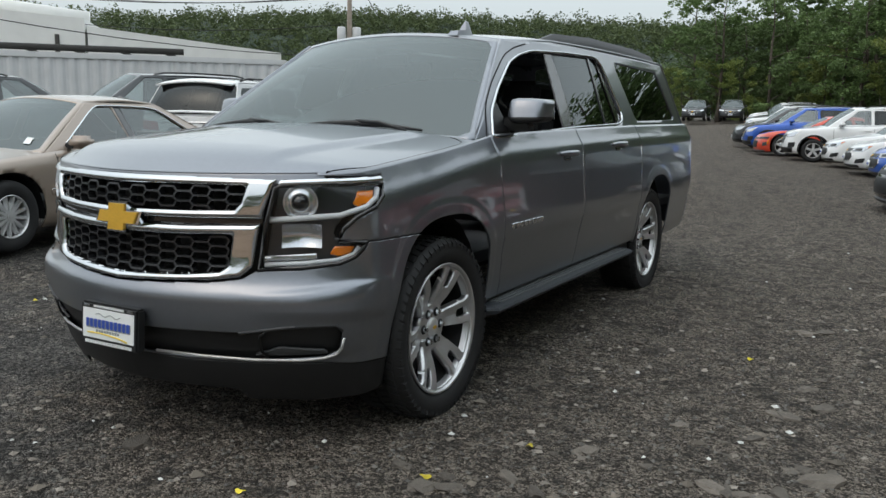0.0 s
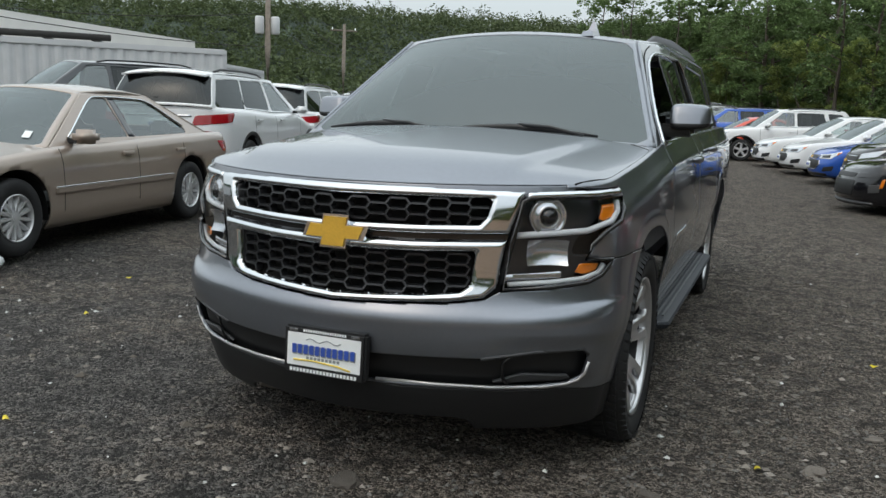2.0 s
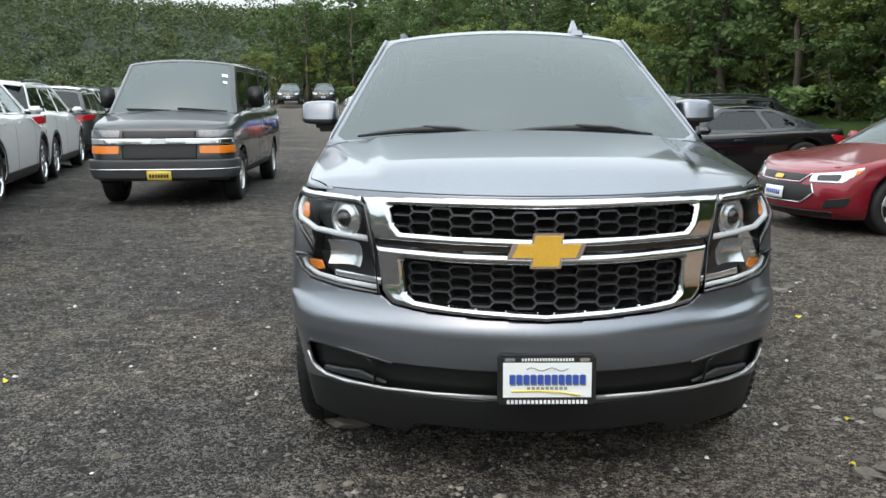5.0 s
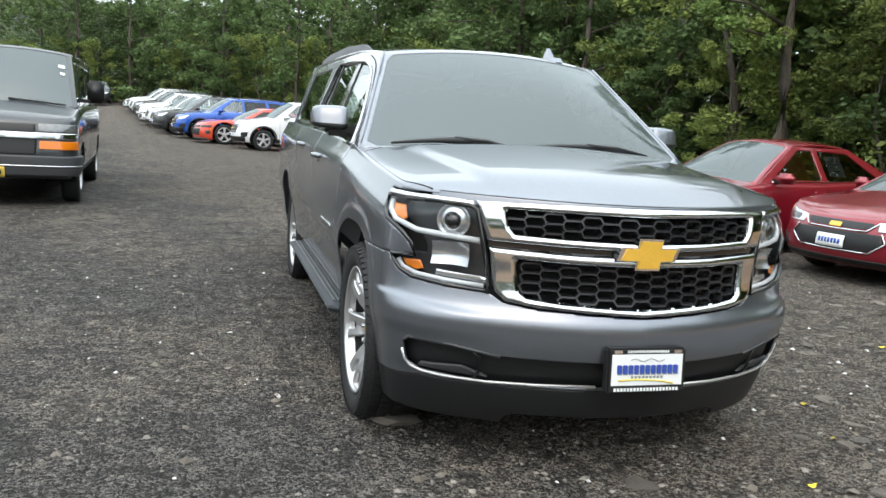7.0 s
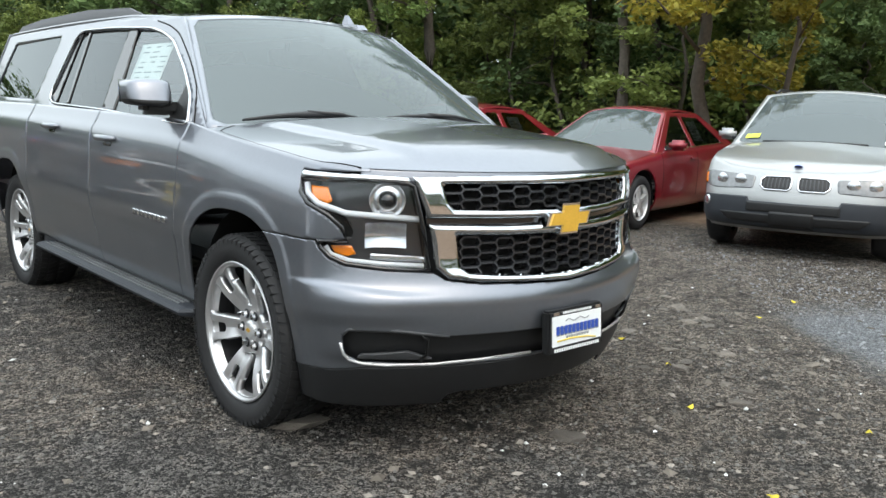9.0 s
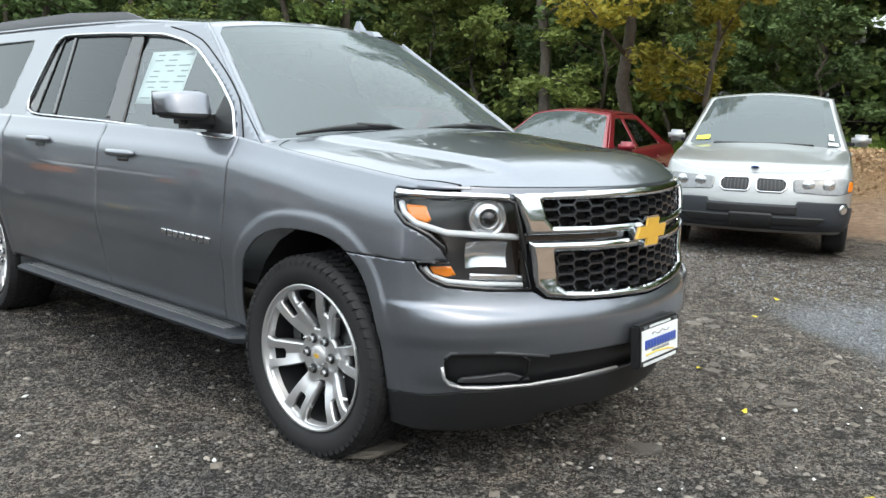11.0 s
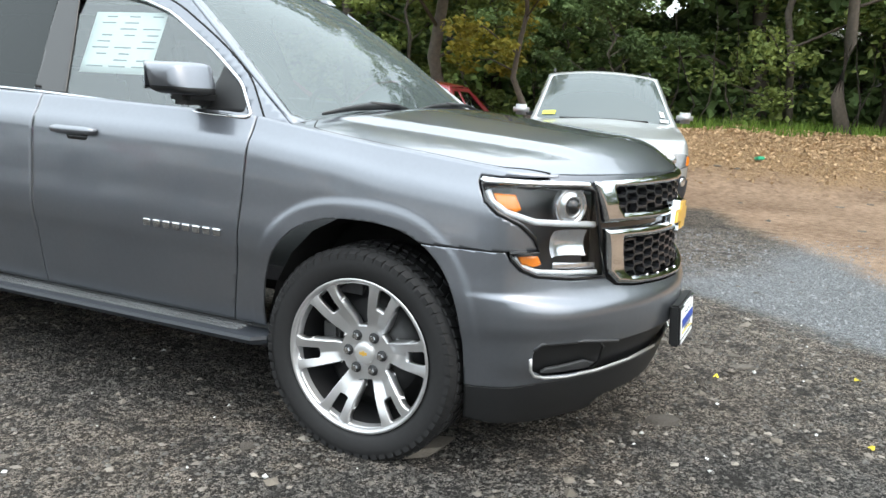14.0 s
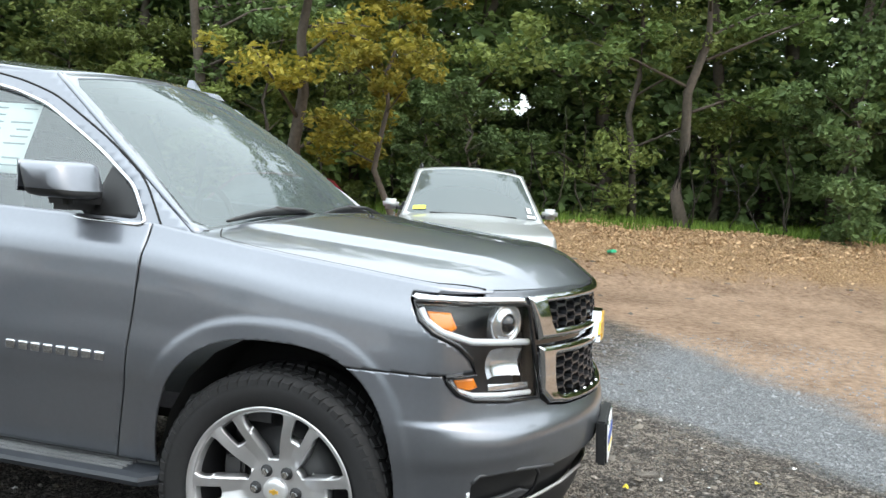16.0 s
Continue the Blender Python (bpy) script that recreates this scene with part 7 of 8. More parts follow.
def hero_wheel(root, x, y, sg):
    """22-inch wheel: six broad spokes, each with a notch at the rim, under a treaded tyre."""
    key = "hero"
    R, k, w = 0.395, 0.288, 0.29
    if key not in WHEELS:
        tyre = lathe("tyre", [(k * 0.97, w * 0.42), (k + 0.008, w * 0.47), (k + 0.02, w * 0.5), (k + 0.055, w * 0.525), (R - 0.03, w * 0.515), (R - 0.012, w * 0.47), (R - 0.004, w * 0.41), (R - 0.006, w * 0.2), (R - 0.006, -w * 0.2), (R - 0.006, -w * 0.42), (R - 0.03, -w * 0.5), (k, -w * 0.5)], M["rubber"], None, 72)
        bm = bmesh.new()
        n = 64
        for i in range(n):
            for row, (x0, x1, sk) in enumerate(((0.44, 0.53, 0.0), (0.27, 0.41, 0.3), (0.06, 0.22, 0.6), (-0.2, -0.02, 0.2))):
                a0 = 2 * math.pi * (i + sk) / n
                a1 = a0 + 2 * math.pi / n * 0.68
                tilt = 0.03 if row in (0, 1) else -0.03
                quad = []
                for rr in (R - 0.012 - (0.012 if row == 0 else 0), R + 0.002 - (0.008 if row == 0 else 0)):
                    for xx, aa in ((x0, a0), (x1, a0 + tilt), (x1, a1 + tilt), (x0, a1)):
                        drop = 0.014 if (row == 0 and xx == x1) else 0
                        quad.append(bm.verts.new((xx * w, (rr - drop) * math.cos(aa), (rr - drop) * math.sin(aa))))
                for f in ((4, 5, 6, 7), (0, 4, 7, 3), (1, 2, 6, 5), (0, 1, 5, 4), (3, 7, 6, 2)):
                    bm.faces.new([quad[q] for q in f])
        bmesh.ops.recalc_face_normals(bm, faces=bm.faces)
        tread = part("tread_block", bm, M["rubber"])
        face = M["wheelalloy"]

        def disc(u, v):
            ang, rad = u, v
            dish = 0.124 - 0.052 * (1 - smooth01((rad - 0.05) / 0.21)) - 0.008 * np.exp(-((rad - 0.105) / 0.03) ** 2)
            a6 = (ang + 0.907 + math.pi / 6) % (math.pi / 3) - math.pi / 6
            ridge = 0.011 * np.clip(1 - np.abs(a6) * rad / 0.05, 0, 1) * smooth01((rad - 0.09) / 0.05)
            return np.stack([dish - ridge, rad * np.cos(ang), rad * np.sin(ang)], -1)

        def windows(u, v, p):
            ang, rad = u, v
            step = math.pi / 3
            rot = 0.907
            b = (ang + rot) % step - step / 2
            c6 = (ang + rot + step / 2) % step - step / 2
            arc_b = b * rad
            # long windows between spokes
            halfw = 0.018 + 0.053 * np.clip((rad - 0.1) / 0.145, 0, 1)
            big = np.maximum(np.abs(arc_b + 0.0) - halfw, np.maximum(0.1 - rad, rad - 0.266))
            # short notches in the spokes
            arc_c = c6 * rad
            small = np.maximum(np.abs(arc_c) - (0.0195 + 0.09 * (rad - 0.19)), np.maximum(0.18 - rad, rad - 0.266))
            return -np.minimum(big, small)

        rim = surf("rim", disc, (0, 2 * math.pi), (0.03, 0.272), 360, 44, face, None, [windows], "", 0.035, flip=True)
        barrel = lathe("rim_barrel", [(k * 0.995, w * 0.47), (k * 0.985, w * 0.485), (k * 0.955, w * 0.47), (0.271, w * 0.43), (0.261, w * 0.31)], M["wheelalloy"], None, 72)
        # inner barrel is near black: shade inside the openings put into its colour
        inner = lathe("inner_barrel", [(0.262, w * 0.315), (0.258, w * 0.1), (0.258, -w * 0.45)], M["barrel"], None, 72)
        disc_b = lathe("brake_disc", [(0.02, 0.012), (0.19, 0.012), (0.19, -0.015), (0.255, -0.06), (0.255, -0.12)], M["alloydark"], None, 36)
        cap = lathe("hub_cap", [(0.0, 0.088), (0.02, 0.088), (0.036, 0.085), (0.042, 0.078), (0.044, 0.05)], M["alloy"], None, 28)
        bm = bmesh.new()
        bmesh.ops.create_cone(bm, cap_ends=True, segments=6, radius1=0.0135, radius2=0.0115, depth=0.035, matrix=pose(0.075, 0, 0, 0, 90))
        nuts = part("lug_nut", bm, M["chrome"])
        # dark flat discs stand in for the shaded recesses round the nuts
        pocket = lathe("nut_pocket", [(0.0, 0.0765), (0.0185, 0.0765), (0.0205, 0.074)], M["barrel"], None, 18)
        bm = bmesh.new()
        box_bm(bm, (0.087, -0.015, -0.005), (0.09, 0.015, 0.005))
        box_bm(bm, (0.087, -0.005, -0.009), (0.09, 0.005, 0.009))
        emb = part("cap_emblem", bm, M["gold"])
        cal = box("brake_caliper", (0.005, -0.2, -0.07), (0.05, -0.13, 0.09), M["alloydark"], None, 0.012)
        obs = (tyre, tread, rim, barrel, inner, disc_b, cap, nuts, pocket, emb, cal)
        WHEELS[key] = [(o.name.split(".")[0], o.data) for o in obs]
        for o in obs:
            bpy.data.objects.remove(o)
    root_w = new("wheel")
    root_w.parent = root
    root_w.matrix_local = pose(x, y, R - 0.008, 0, 0, 0 if sg > 0 else 180) @ Matrix.Diagonal((1, 1.025, 1.03, 1))
    for nm, me in WHEELS[key]:
        o = new(nm, me)
        o.parent = root_w
        if nm in ("lug_nut", "nut_pocket"):
            o.matrix_local = pose(0, 0.07, 0)
            for i in range(1, 6):
                o2 = new(nm, me)
                o2.parent = root_w
                o2.matrix_local = pose(0, 0.07 * math.cos(math.pi / 3 * i), 0.07 * math.sin(math.pi / 3 * i))
        if nm == "rim":
            md = o.modifiers.new("thickness", "SOLIDIFY")
            md.thickness, md.offset = 0.035, -1
    return root_w


build_hero()


# ---- parked cars ----
tan = sedan("tan", 5.08, 1.89, 1.45, 2.82, -1.02, 0.33, 0.2, wheels=(13, "plain", "alloy"), rear_tint="glass")
tan["windows"] = [(w, "midtint") for w, _ in tan["windows"]]
put_car("sedan", "tan older saloon with a dusty body and many-spoked wheels", "car", tan, -5.25, 1.22, 10.7, 0.045, dress=tan_dress)
trav = suv("white", 5.19, 1.96, 1.78, 3.07, -0.98, 0.38, 0.26, wheels=(6, "pair", "chrome"), rear_rect=(-0.985, 0.06, 0.985, 0.9))
trav["windows"] = [trav["windows"][0], trav["windows"][1], ([(2.95, 1.2), (2.86, 1.65), (3.72, 1.62), (3.98, 1.23)], "tint")]
first = put_car("white_suv", "white mid-size sport utility vehicle with dark rear glass and red lamps", "car", trav, -7.87, 9.8, 195.3, 0.09, "row of white cars", tail_view)
copy_thing(first, pose(-9.23, 14.4, 0.06, 0, 0, 195.3))
copy_thing(first, pose(-12.6, 24.5, 0.16, 0, 0, 195))
copy_thing(first, pose(-14.3, 29.5, 0.22, 0, 0, 195))
van = suv("charcoal", 5.69, 1.98, 2.08, 3.43, -0.85, 0.37, 0.21, clear=0.36, xroof=0.78, cowl=0.02, header=0.78, a_corner=0.9, bow_c=0.1,
          edge=[(-0.85, 1.1), (-0.5, 1.16), (0.0, 1.25), (0.4, 1.28), (2.0, 1.3), (4.84, 1.3)], front=[(0, 0.03), (0.2, 0.0), (0.4, 0.0), (0.6, 0.02), (0.85, 0.05), (1, 0.1)], bow_f=0.1, rc_f=0.2)
van["windows"] = [([(0.42, 1.36), (0.85, 1.88), (1.5, 1.9), (1.5, 1.36)], "glass"), ([(1.7, 1.38), (1.7, 1.9), (2.9, 1.9), (2.9, 1.38)], "tint"), ([(3.1, 1.38), (3.1, 1.9), (4.3, 1.88), (4.45, 1.38)], "tint")]
put_car("van", "dark grey passenger van with a chrome grille bar and amber lamps", "van", van, -4.26, 8.45, 3.8, 0, dress=van_front)
silver = suv("silver", 4.57, 1.85, 1.67, 2.795, -0.78, 0.36, 0.23, bow_f=0.2, rc_f=0.26, roof=1.6, xroof=0.68, edge=[(-0.78, 0.83), (-0.5, 0.92), (0.0, 0.995), (0.5, 1.05), (1.6, 1.09), (2.8, 1.12), (3.79, 1.14)])
put_car("silver_suv", "silver compact sport utility vehicle with dark grey bumpers and stickers", "car", silver, 5.91, 0.87, -72.6, 0.02, dress=silver_front)
ROW = "row of parked cars along the wood"
red = put_car("red_sedan", "dark red saloon with a price sheet in its window", "car", sedan("red"), 5.5, 3.55, -79, 0, ROW, modern_front)
copy_thing(red, pose(4.28, 5.75, -0.02, 0, 0, -79))
coupe = sedan("black", 4.78, 1.9, 1.35, 2.81, -0.93, 0.35, 0.25, cowl=0.52, header=1.4, rroof=2.3, rbase=3.25, xroof=0.56, clear=0.14)
coupe["windows"] = [([(0.85, 0.9), (1.42, 1.225), (2.0, 1.23), (2.15, 0.92)], "tint"), ([(2.25, 0.93), (2.1, 1.225), (2.35, 1.21), (2.75, 0.97)], "tint")]
blk = put_car("coupe", "black two-door coupe with silver five-spoke wheels and amber marker", "car", coupe, 3.12, 11.4, -82, 0, ROW, coupe_dress)
put_car("dark_crossover", "black car with a bright window line behind the coupe", "car", suv("black", 4.6, 1.8, 1.52, 2.7), 3.3, 13.9, -81, 0.02, ROW, crossover_front)
put_car("blue_sedan", "bright blue saloon parked in the row", "car", sedan("blue"), 2.75, 16.7, -80, 0.05, ROW, modern_front)
wht = put_car("white_sedan", "white saloon with a low dark grille", "car", sedan("white", 4.92, 1.85, 1.46, 2.83, -0.95), 2.15, 19.3, -80, 0.08, ROW, modern_front)
copy_thing(wht, pose(1.4, 21.9, 0.11, 0, 0, -80))
trax = put_car("small_crossover", "white small crossover with dark arch trim", "car", suv("white", 4.25, 1.78, 1.65, 2.555, -0.87, 0.34), -0.1, 24.7, -80, 0.15, ROW, crossover_front)
oc = dict(coupe, paint="orange")
put_car("orange_coupe", "orange-red low coupe in the row", "car", oc, -1.3, 27.4, -80, 0.18, ROW, coupe_dress)
put_car("blue_crossover", "bright blue crossover with a bright grille", "car", suv("blue"), -2.15, 30.0, -80, 0.22, ROW, crossover_front)
bcx = put_car("black_crossover", "charcoal crossover with a bright grille", "car", suv("charcoal"), -3.05, 32.8, -80, 0.25, ROW, crossover_front)
for k in range(8):
    x, y = -3.35 - 0.42 * k, 35.6 + 2.8 * k
    copy_thing((trax, trax, wht, trax, bcx)[k % 5], pose(x, y, float(ground_z(x, y)), 0, 0, -80))
for x, y in ((-12.5, 63), (-9.8, 63.5)):
    copy_thing(bcx, pose(x, y, float(ground_z(x, y)), 0, 0, 5))
put_car("dark_suv", "dark sport utility vehicle with roof rails by the containers", "car", suv("charcoal", 5.1, 1.98, 1.88, 2.95, -0.95, 0.38), -12.35, 7.85, -24, 0.28, dress=crossover_front)
copy_thing(bcx, pose(-13.3, 8.65, 0.4, 0, 0, 165))
copy_thing(bcx, pose(-10.5, 19.6, 0.1, 0, 0, 195))
pk = suv("black", 5.8, 2.03, 1.88, 3.6, -0.95, 0.4, edge=[(-0.95, 1.12), (-0.6, 1.16), (0.0, 1.18), (0.5, 1.2), (2, 1.22), (4.85, 1.25)])
put_car("black_truck", "black full-size truck with a bright grille", "car", pk, -13.6, 30.5, 12, 0.22, dress=crossover_front)


# ---- containers, buildings, poles and wires ----
def container(x0, y0, x1, y1, h, label):
    """A shipping container: ribbed wall, rails, end doors."""
    root = thing("container", label, "container", "white containers")
    L = math.dist((x0, y0), (x1, y1))
    wm = M["container"]
    bm = bmesh.new()
    n = int(L / 0.14)
    for side, yy in ((1, 0.0), (-1, 2.4)):
        prev = None
        for k in range(n * 2 + 1):
            x = L * k / (2 * n)
            dep = 0.03 if (k // 2) % 2 else 0.0
            cur = [bm.verts.new((x, yy + dep * side, 0.15)), bm.verts.new((x, yy + dep * side, h - 0.12))]
            if prev:
                bm.faces.new((prev[0], cur[0], cur[1], prev[1]))
            prev = cur
    part("ribbed_wall", bm, wm, root)
    for z0, z1 in ((0, 0.16), (h - 0.14, h)):
        for yy in (-0.02, 2.34):
            box("rail", (0, yy, z0), (L, yy + 0.08, z1), wm, root, 0.01)
    box("roof", (0, 0.05, h - 0.05), (L, 2.35, h - 0.01), wm, root)
    for x in (0, L):
        box("end_wall", (x - 0.04, 0, 0.05), (x + 0.04, 2.4, h - 0.02), wm, root, 0.01)
        for yy in (0.5, 1.0, 1.4, 1.9):
            tube("lock_bar", [(x + (0.06 if x else -0.06), yy, 0.15), (x + (0.06 if x else -0.06), yy, h - 0.15)], 0.02, M["alloydark"], root)
    root.matrix_world = pose(x0, y0, float(ground_z(x0, y0)), 0, 0, math.degrees(math.atan2(y1 - y0, x1 - x0)))
    return root


M["container"] = mat("white_container_paint", (0.62, 0.63, 0.64), 0.5, 0, 0, 0.1, 3, 0.002)
M["fabric"] = mat("white_building_skin", (0.72, 0.72, 0.7), 0.6, 0, 0, 0.08, 1.5)
M["steel"] = mat("dark_steel", (0.035, 0.033, 0.03), 0.7, 0.3, 0, 0.3, 5)
M["pole"] = mat("weathered_pole", (0.2, 0.17, 0.14), 0.9, 0, 0, 0.3, 6, 0.01)
container(-14.3, 16.4, -22.4, 7.2, 2.75, "long white ribbed shipping container behind the cars")
container(-22.6, 7.0, -30.5, -2.0, 2.75, "white ribbed shipping container beside the first")
container(-17.3, 20.4, -19.3, 26.3, 2.75, "short white shipping container with a closed end")
beam = thing("conveyor", "long dark steel conveyor lying on top of the containers", "machine")
for k in range(2):
    tube("chord", [(-16.2, 14.6, 2.82 + 0.28 * k), (-29, -0.2, 2.82 + 0.28 * k)], 0.09, M["steel"], beam)
for k in range(16):
    t0, t1 = k / 16, (k + 0.5) / 16
    tube("lattice_bar", [(-16.2 - 12.8 * t0, 14.6 - 14.8 * t0, 2.85), (-16.2 - 12.8 * t1, 14.6 - 14.8 * t1, 3.1)], 0.05, M["steel"], beam)


def white_building():
    root = thing("white_building", "large white warehouse with a long sloping roof", "building")
    bm = bmesh.new()
    # tall hall, and a long lower roof that falls away from it
    hall = [(-64, 2, 0), (-37.5, 27.5, 0), (-52, 42, 0), (-78, 16, 0)]
    lo = [bm.verts.new(p) for p in hall]
    hi = [bm.verts.new((x, y, z)) for (x, y, _), z in zip(hall, (9.0, 6.4, 6.8, 9.6))]
    bm.faces.new(hi)
    for k in range(4):
        bm.faces.new((lo[k], lo[(k + 1) % 4], hi[(k + 1) % 4], hi[k]))
    bmesh.ops.recalc_face_normals(bm, faces=bm.faces)
    part("hall", bm, M["fabric"], root)
    bm = bmesh.new()
    low = [(-37.4, 27.6), (-30.0, 35.0), (-44, 49), (-51.9, 42.1)]
    lo = [bm.verts.new((x, y, 0)) for x, y in low]
    hi = [bm.verts.new((x, y, z)) for (x, y), z in zip(low, (6.0, 4.9, 5.1, 6.2))]
    bm.faces.new(hi)
    for k in range(4):
        bm.faces.new((lo[k], lo[(k + 1) % 4], hi[(k + 1) % 4], hi[k]))
    bmesh.ops.recalc_face_normals(bm, faces=bm.faces)
    part("low_roof", bm, M["fabric"], root)
    tube("ridge_vent", [(-44, 24, 7.4), (-39, 29, 6.6)], 0.4, M["fabric"], root)
    tube("drain_pipe", [(-38.5, 26.5, 0.2), (-38.5, 26.5, 5.5)], 0.12, M["steel"], root)


white_building()


def utility_pole(x, y, h, boxes):
    root = thing("utility_pole", "weathered wooden utility pole" + (" with two grey transformers and crossarm" if boxes else " with a short arm"), "pole", "utility poles")
    z = float(ground_z(x, y))
    tube("post", [(0, 0, 0), (0, 0, h * 0.5), (0.05, 0, h)], 0.16, M["pole"], root, sides=10, taper=[1.1, 1, 0.75])
    tube("crossarm", [(-1.1, 0, h - 0.5), (1.1, 0, h - 0.5)], 0.07, M["pole"], root, sides=6)
    for sg in (1, -1):
        lathe("insulator", [(0.0, 0.2), (0.05, 0.18), (0.06, 0.0)], M["paper"], root, 10, "z").location = (sg * 0.95, 0, h - 0.45)
        if boxes:
            o = lathe("transformer", [(0.0, 0.95), (0.2, 0.93), (0.24, 0.85), (0.24, 0.05), (0.2, 0.0), (0.0, 0.0)], M["container"], root, 16, "z")
            o.location = (sg * 0.42, 0, h - 3.4)
            tube("bracket", [(0, 0, h - 2.7), (sg * 0.3, 0, h - 2.7)], 0.04, M["steel"], root)
    root.matrix_world = pose(x, y, z, 0, 0, 40)
    return root


utility_pole(-25.4, 35.4, 8.4, True)
utility_pole(-33.5, 58, 7.2, False)
utility_pole(-47, 22, 9.5, False)
for k, (a, b) in enumerate((((-25.4, 35.4, 7.9), (-47, 22, 9)), ((-26.2, 35.0, 7.9), (-47.8, 22, 9)), ((-24.6, 35.9, 7.9), (-33.5, 58, 6.7)), ((-25.4, 35.4, 6.6), (-33.5, 58, 5.9)), ((-47, 22, 9), (-60, -20, 9)), ((-25.4, 35.4, 6.4), (-47, 22, 7.6)), ((-33.5, 58, 6.7), (-20, 95, 7)), ((-9, 9.6, 3.3), (-33, 7, 9.0)))):
    a, b = Vector(a), Vector(b)
    if k == 7:
        a, b = Vector((-25.4, 35.4, 4.6)), Vector((-33, 3, 7.0))
    pts = [a.lerp(b, t) - Vector((0, 0, 1.0 * 4 * t * (1 - t))) for t in np.linspace(0, 1, 11)]
    tagged(tube("wire", pts, 0.022, M["steel"], None, sides=5), "thin dark overhead wire between poles", "wire", "overhead wires")


# ---- loose stones, leaves, chips and grass ----
def loose():
    g = np.random.default_rng(19)
    n = 130000
    x, y = g.uniform(-6.5, 6.0, n), g.uniform(-4.6, 7.0, n)
    keep = g.uniform(0, 1, n) < np.exp(-np.hypot((x - 0.0) / 4.4, (y + 1.2) / 3.6) ** 2 * 0.6)
    x, y = x[keep], y[keep]
    z = np.array([bumpy(a, b, float(c)) for a, b, c in zip(x, y, ground_z(x, y))])
    size = 0.0036 + 0.011 * g.uniform(0, 1, len(x)) ** 3.5
    pts = np.stack([x, y, z + size * 0.2], -1)
    pale = ((0.791 * x - 0.612 * y) > 2.6)
    scatter("gravel", pts[~pale], size[~pale], island_material("gravel_stone", (0.015, 0.0145, 0.0135), (0.24, 0.225, 0.205)), 0.65, "loose dark gravel stones on the lot", "gravel")
    scatter("pale_gravel", pts[pale], size[pale], island_material("pale_gravel_stone", (0.13, 0.135, 0.14), (0.36, 0.37, 0.385)), 0.65, "loose pale crushed stones", "gravel")
    pick = g.choice(np.nonzero(~pale)[0], 380, replace=False)
    scatter("white_stone", pts[pick] + (0, 0, 0.004), 0.005 + 0.012 * g.uniform(0, 1, 380) ** 3, island_material("white_stone", (0.3, 0.3, 0.29), (0.7, 0.7, 0.68)), 0.65, "small white stones among the dark gravel", "gravel")
    n = 2600
    px, py = g.uniform(1.0, 6.6, n), -2.6 + 17 * g.uniform(0, 1, n) ** 1.5
    left = g.uniform(0, 1, n) < 0.22
    px[left] = g.uniform(-5.5, 1.0, left.sum())
    far = (lot_d(px, py) < -0.2) & (0.791 * px - 0.612 * py < 2.3)
    px, py = px[far], py[far]
    sz = 0.01 + 0.03 * g.uniform(0, 1, len(px)) ** 3
    z = np.array([bumpy(a, b, float(c)) for a, b, c in zip(px, py, ground_z(px, py))])
    scatter("rubble", np.stack([px, py, z + 0.1 * sz], -1), sz, island_material("rubble", (0.04, 0.034, 0.028), (0.27, 0.235, 0.195)), 0.42, "flat brown and grey chips of stone over the lot", "rubble")
    # coarse chips bedded in the fine gravel, thicker towards the row of cars
    n = 15000
    px, py = g.uniform(-5.8, 6.2, n), -4.2 + 13 * g.uniform(0, 1, n) ** 1.3
    band = 0.5 + 0.5 * np.sin(px * 1.9 + 0.8 * np.sin(py * 1.1)) * np.sin(py * 1.5 + px * 0.4)
    stay = (g.uniform(0, 1, n) < 0.25 + 0.75 * band * smooth01((px + 1.5) / 3)) & (0.791 * px - 0.612 * py < 2.4) & (lot_d(px, py) < 0.5)
    px, py = px[stay], py[stay]
    sz = 0.009 + 0.017 * g.uniform(0, 1, len(px)) ** 2
    z = np.array([bumpy(a, b, float(c)) for a, b, c in zip(px, py, ground_z(px, py))])
    scatter("stone_chips", np.stack([px, py, z + 0.05 * sz], -1), sz, island_material("stone_chip", (0.035, 0.031, 0.027), (0.33, 0.295, 0.255)), 0.4, "coarse grey-brown chips bedded in the gravel", "gravel")
    stone = mat("flat_stone", (0.135, 0.118, 0.1), 0.9, 0, 0, 0.35, 18, 0.01, per_object=0.35)
    meshes = []
    for k in range(5):
        bm = bmesh.new()
        bmesh.ops.create_icosphere(bm, subdivisions=2, radius=1)
        for v in bm.verts:
            v.co *= 1 + 0.6 * noise.noise(v.co * 1.1 + Vector((k * 7.1, 0, 0))) + 0.2 * noise.noise(v.co * 2.9 + Vector((0, k * 3.3, 0)))
            v.co.z = max(-0.4, min(0.5, v.co.z)) * 0.75
        me = bpy.data.meshes.new("rock")
        bm.to_mesh(me)
        bm.free()
        me.materials.append(stone)
        meshes.append(me)
    spots = [(1.5, -1.75, 0.055), (1.62, -1.62, 0.05), (1.78, -1.7, 0.07), (1.25, -1.9, 0.045), (1.02, -1.2, 0.06), (2.1, -0.6, 0.07), (2.35, -0.2, 0.06), (2.5, 0.1, 0.09), (2.2, 0.4, 0.05), (-0.78, -0.12, 0.16), (1.27, -0.72, 0.06), (1.1, -0.6, 0.05), (1.5, -0.5, 0.06), (-2.3, -2.6, 0.1)]
    for k in range(190):
        a = g.uniform(1.2, 5.5) if k % 3 else g.uniform(-5, 1)
        spots.append((a, g.uniform(-2.6, 6.5), 0.016 + 0.06 * g.uniform(0, 1) ** 2.2))
    for k in range(90):
        cx, cy = ((1.75, -1.2), (2.5, 0.3), (2.2, -0.3), (3.0, 1.6), (2.9, -0.6))[k % 5]
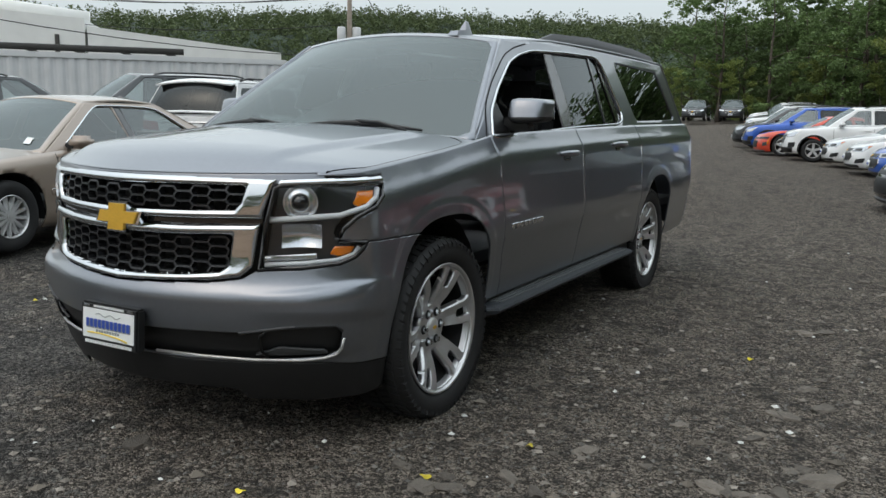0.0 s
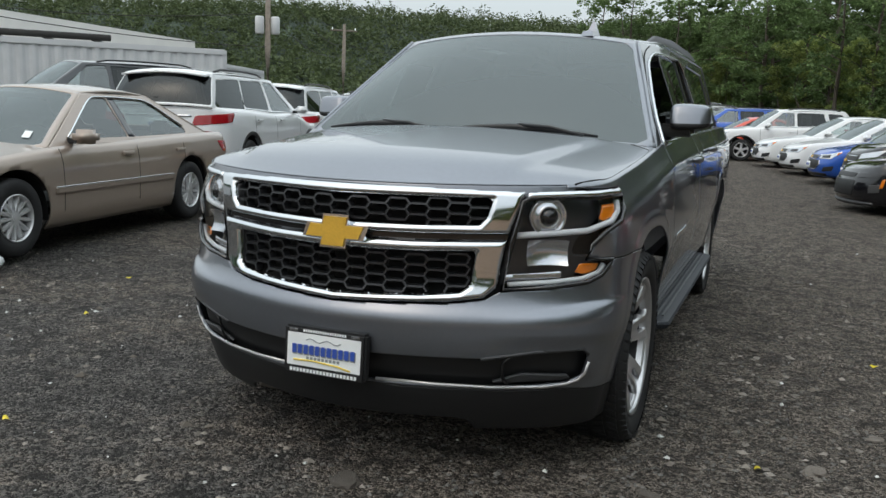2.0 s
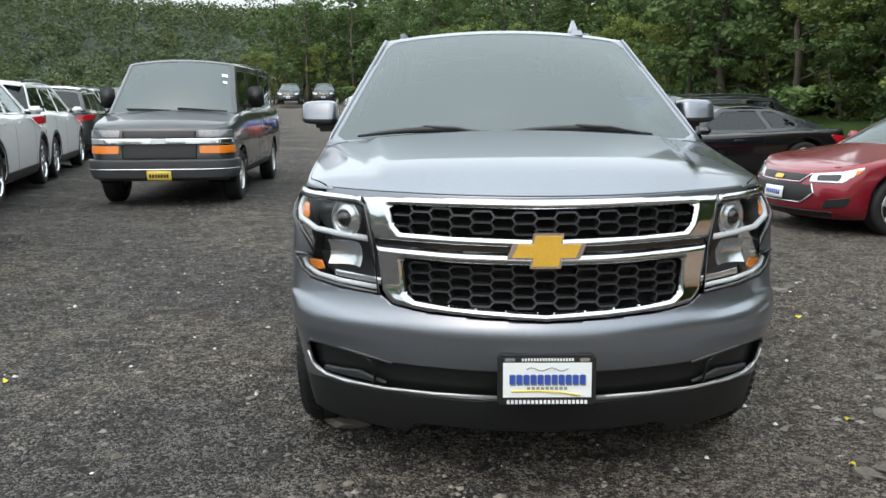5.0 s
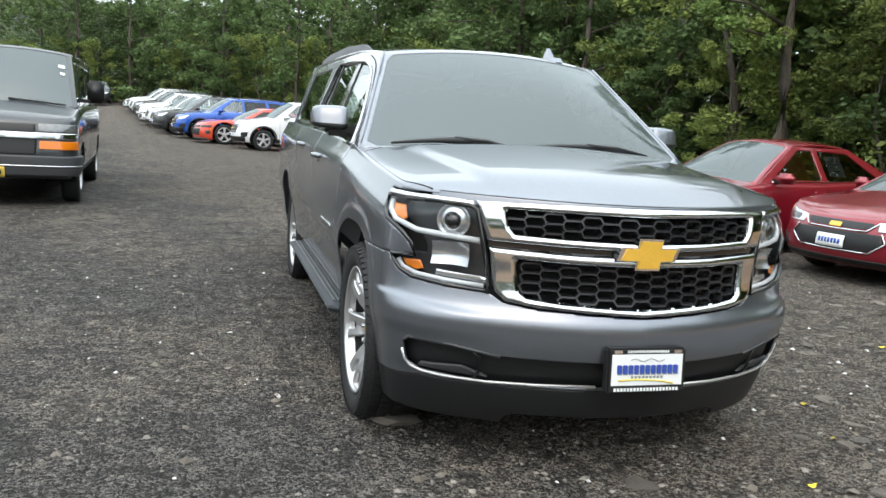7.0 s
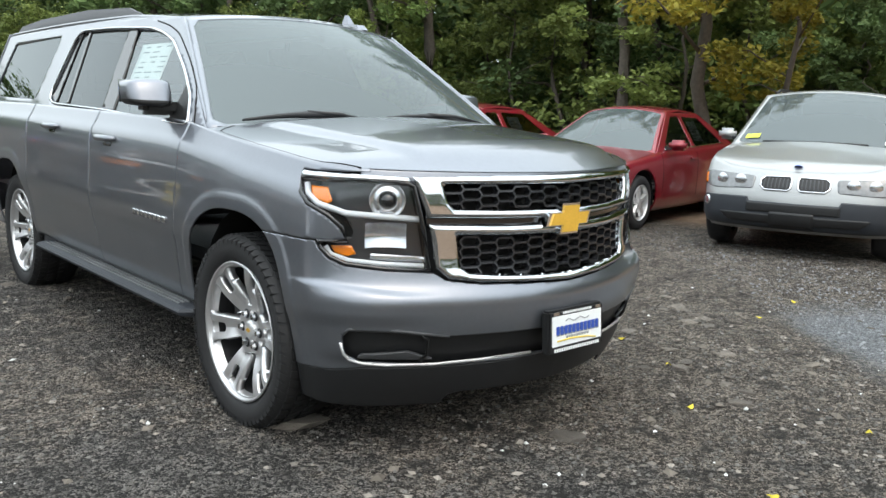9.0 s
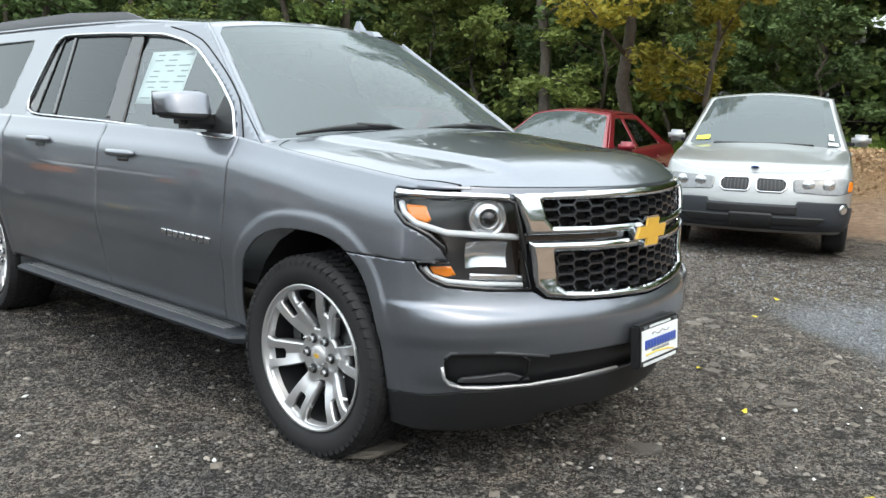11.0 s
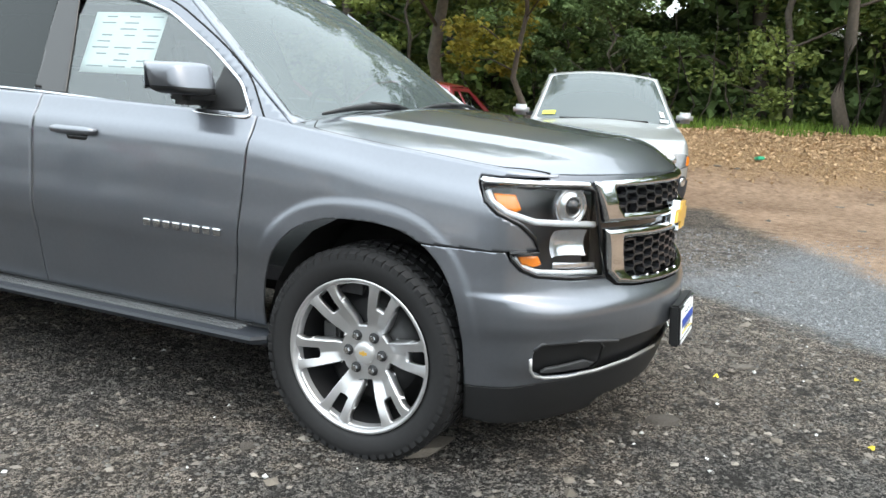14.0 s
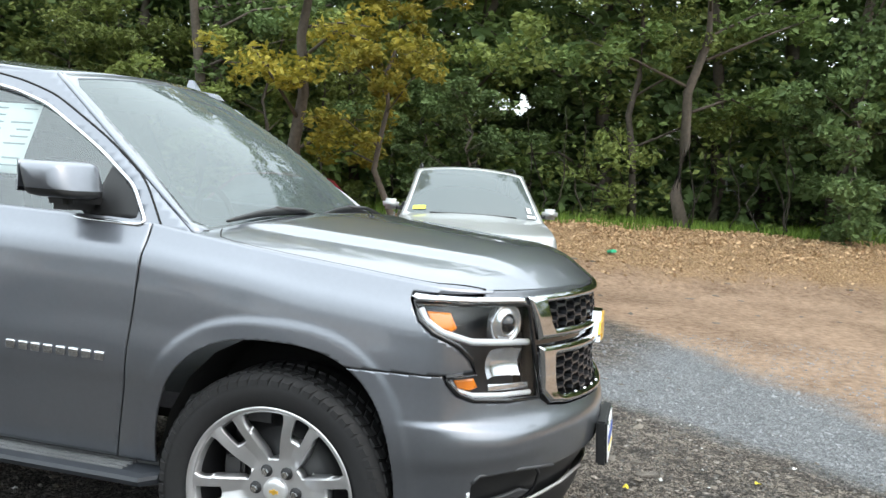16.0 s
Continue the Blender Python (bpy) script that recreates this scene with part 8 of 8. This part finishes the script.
        spots.append((cx + g.normal(0, 0.42), cy + g.normal(0, 0.5), 0.022 + 0.045 * g.uniform(0, 1) ** 2))
    spots = [q for q in spots if abs(q[0]) > 1.0 or not -0.7 < q[1] < 4.7 or q[2] > 0.15]
    for k in range(26):
        spots.append((g.uniform(6.8, 12), g.uniform(-6, 0.5), g.uniform(0.03, 0.09)))
    spots = [q for q in spots if q[0] > 6.5 or 0.791 * q[0] - 0.612 * q[1] < 2.0 or q[2] < 0.025]
    for i, (px, py, sz) in enumerate(spots):
        o = new("rock", meshes[i % 5])
        o.matrix_world = pose(px, py, bumpy(px, py, float(ground_z(px, py))) + sz * 0.03, 0, 0, g.uniform(0, 360)) @ Matrix.Diagonal((sz, sz * g.uniform(0.45, 0.85), sz * g.uniform(0.3, 0.55), 1))
        tagged(o, "flat grey-brown stone lying on the gravel", "stone", "stones on the lot")
    # fallen leaves
    bm = bmesh.new()
    ring = [bm.verts.new((0.022 * math.cos(a) * (1 + 0.25 * math.cos(5 * a)), 0.014 * math.sin(a), 0.006 * math.cos(2 * a))) for a in np.linspace(0, 2 * math.pi, 15)[:-1]]
    mid = bm.verts.new((0, 0, 0.004))
    for p, q in zip(ring, ring[1:] + ring[:1]):
        bm.faces.new((p, q, mid))
    me = bpy.data.meshes.new("fallen_leaf")
    bm.to_mesh(me)
    bm.free()
    me.materials.append(mat("yellow_leaf", (0.62, 0.5, 0.03), 0.6, 0, 0, 0.2, 60, per_object=0.2))
    for px, py in ((1.1, -1.75), (-0.4, -2.1), (1.45, -0.2), (2.7, -0.4), (3.0, 0.9), (-0.6, -1.75), (0.2, -1.78), (1.24, -0.66), (0.75, -1.1), (-2.1, -0.9), (-2.6, 0.4), (-3.2, 1.4), (3.4, -0.3), (2.0, 1.6), (-1.5, -1.1)):
        o = new("fallen_leaf", me)
        o.matrix_world = pose(px, py, bumpy(px, py, float(ground_z(px, py))) + 0.012, g.uniform(-15, 15), g.uniform(-15, 15), g.uniform(0, 360))
        tagged(o, "yellow fallen leaf lying on the gravel", "leaf", "fallen leaves")
    # straw chips on the bank, grass behind it
    n = 36000
    d, s = g.uniform(3.4, 9.6, n), g.uniform(-13, 4.0, n)
    px, py = 5.25 + 0.963 * d - 0.27 * s, 0.75 + 0.27 * d + 0.963 * s
    keep = (g.uniform(0, 1, n) < smooth01((d - 4.4) / 3)) & (s < 3.2)
    px, py = px[keep], py[keep]
    z = np.array([bumpy(a, b, float(c)) for a, b, c in zip(px, py, ground_z(px, py))])
    V, Q = leaves(np.stack([px, py, z + 0.01], -1), np.full((len(px), 3), 0.03), 1, 0.07, 4)
    me = bpy.data.meshes.new("straw")
    me.from_pydata(V.tolist(), [], Q.tolist())
    tagged(link_mesh("straw", me, island_material("straw", (0.16, 0.09, 0.045), (0.66, 0.46, 0.27), 0.8)), "straw and bark mulch on the bank", "mulch", "", "stuff")
    n = 14000
    d, s = g.uniform(8.2, 15.5, n), g.uniform(-14, 12, n)
    px, py = 5.25 + 0.963 * d - 0.27 * s, 0.75 + 0.27 * d + 0.963 * s
    zz = ground_z(px, py)
    h = g.uniform(0.1, 0.34, n)
    a = g.uniform(0, 6.28, n)
    w = 0.02
    base = np.stack([px, py, zz - 0.03], -1)
    side = np.stack([np.cos(a), np.sin(a), 0 * a], -1) * w
    tip = base + np.stack([0.3 * h * np.cos(a * 3), 0.3 * h * np.sin(a * 3), h], -1)
    V = np.stack([base - side, base + side, tip], 1).reshape(-1, 3)
    me = bpy.data.meshes.new("grass")
    me.from_pydata(V.tolist(), [], np.arange(3 * n).reshape(-1, 3).tolist())
    tagged(link_mesh("grass", me, island_material("grass_blade", (0.06, 0.12, 0.015), (0.2, 0.3, 0.05), 0.6, 0.3)), "bright green grass behind the mulch bank", "grass", "", "stuff")
    o = box("green_scrap", (-0.09, -0.06, 0), (0.09, 0.06, 0.06), mat("green_plastic", (0.03, 0.42, 0.22), 0.4), None, 0.015)
    o.matrix_world = pose(11.9, -0.4, float(ground_z(11.9, -0.4)) + 0.02, 0, 8, 30)
    tagged(o, "small green plastic scrap on the mulch", "scrap")
    o = lathe("cup", [(0.0, 0.0), (0.045, 0.0), (0.05, 0.12), (0.042, 0.12), (0.038, 0.01)], M["paper"], None, 24, "z")
    o.matrix_world = pose(-4.3, 1.15, 0.06, 90, 0, 30)
    tagged(o, "white paper cup lying by the tan car's wheel", "cup")


loose()
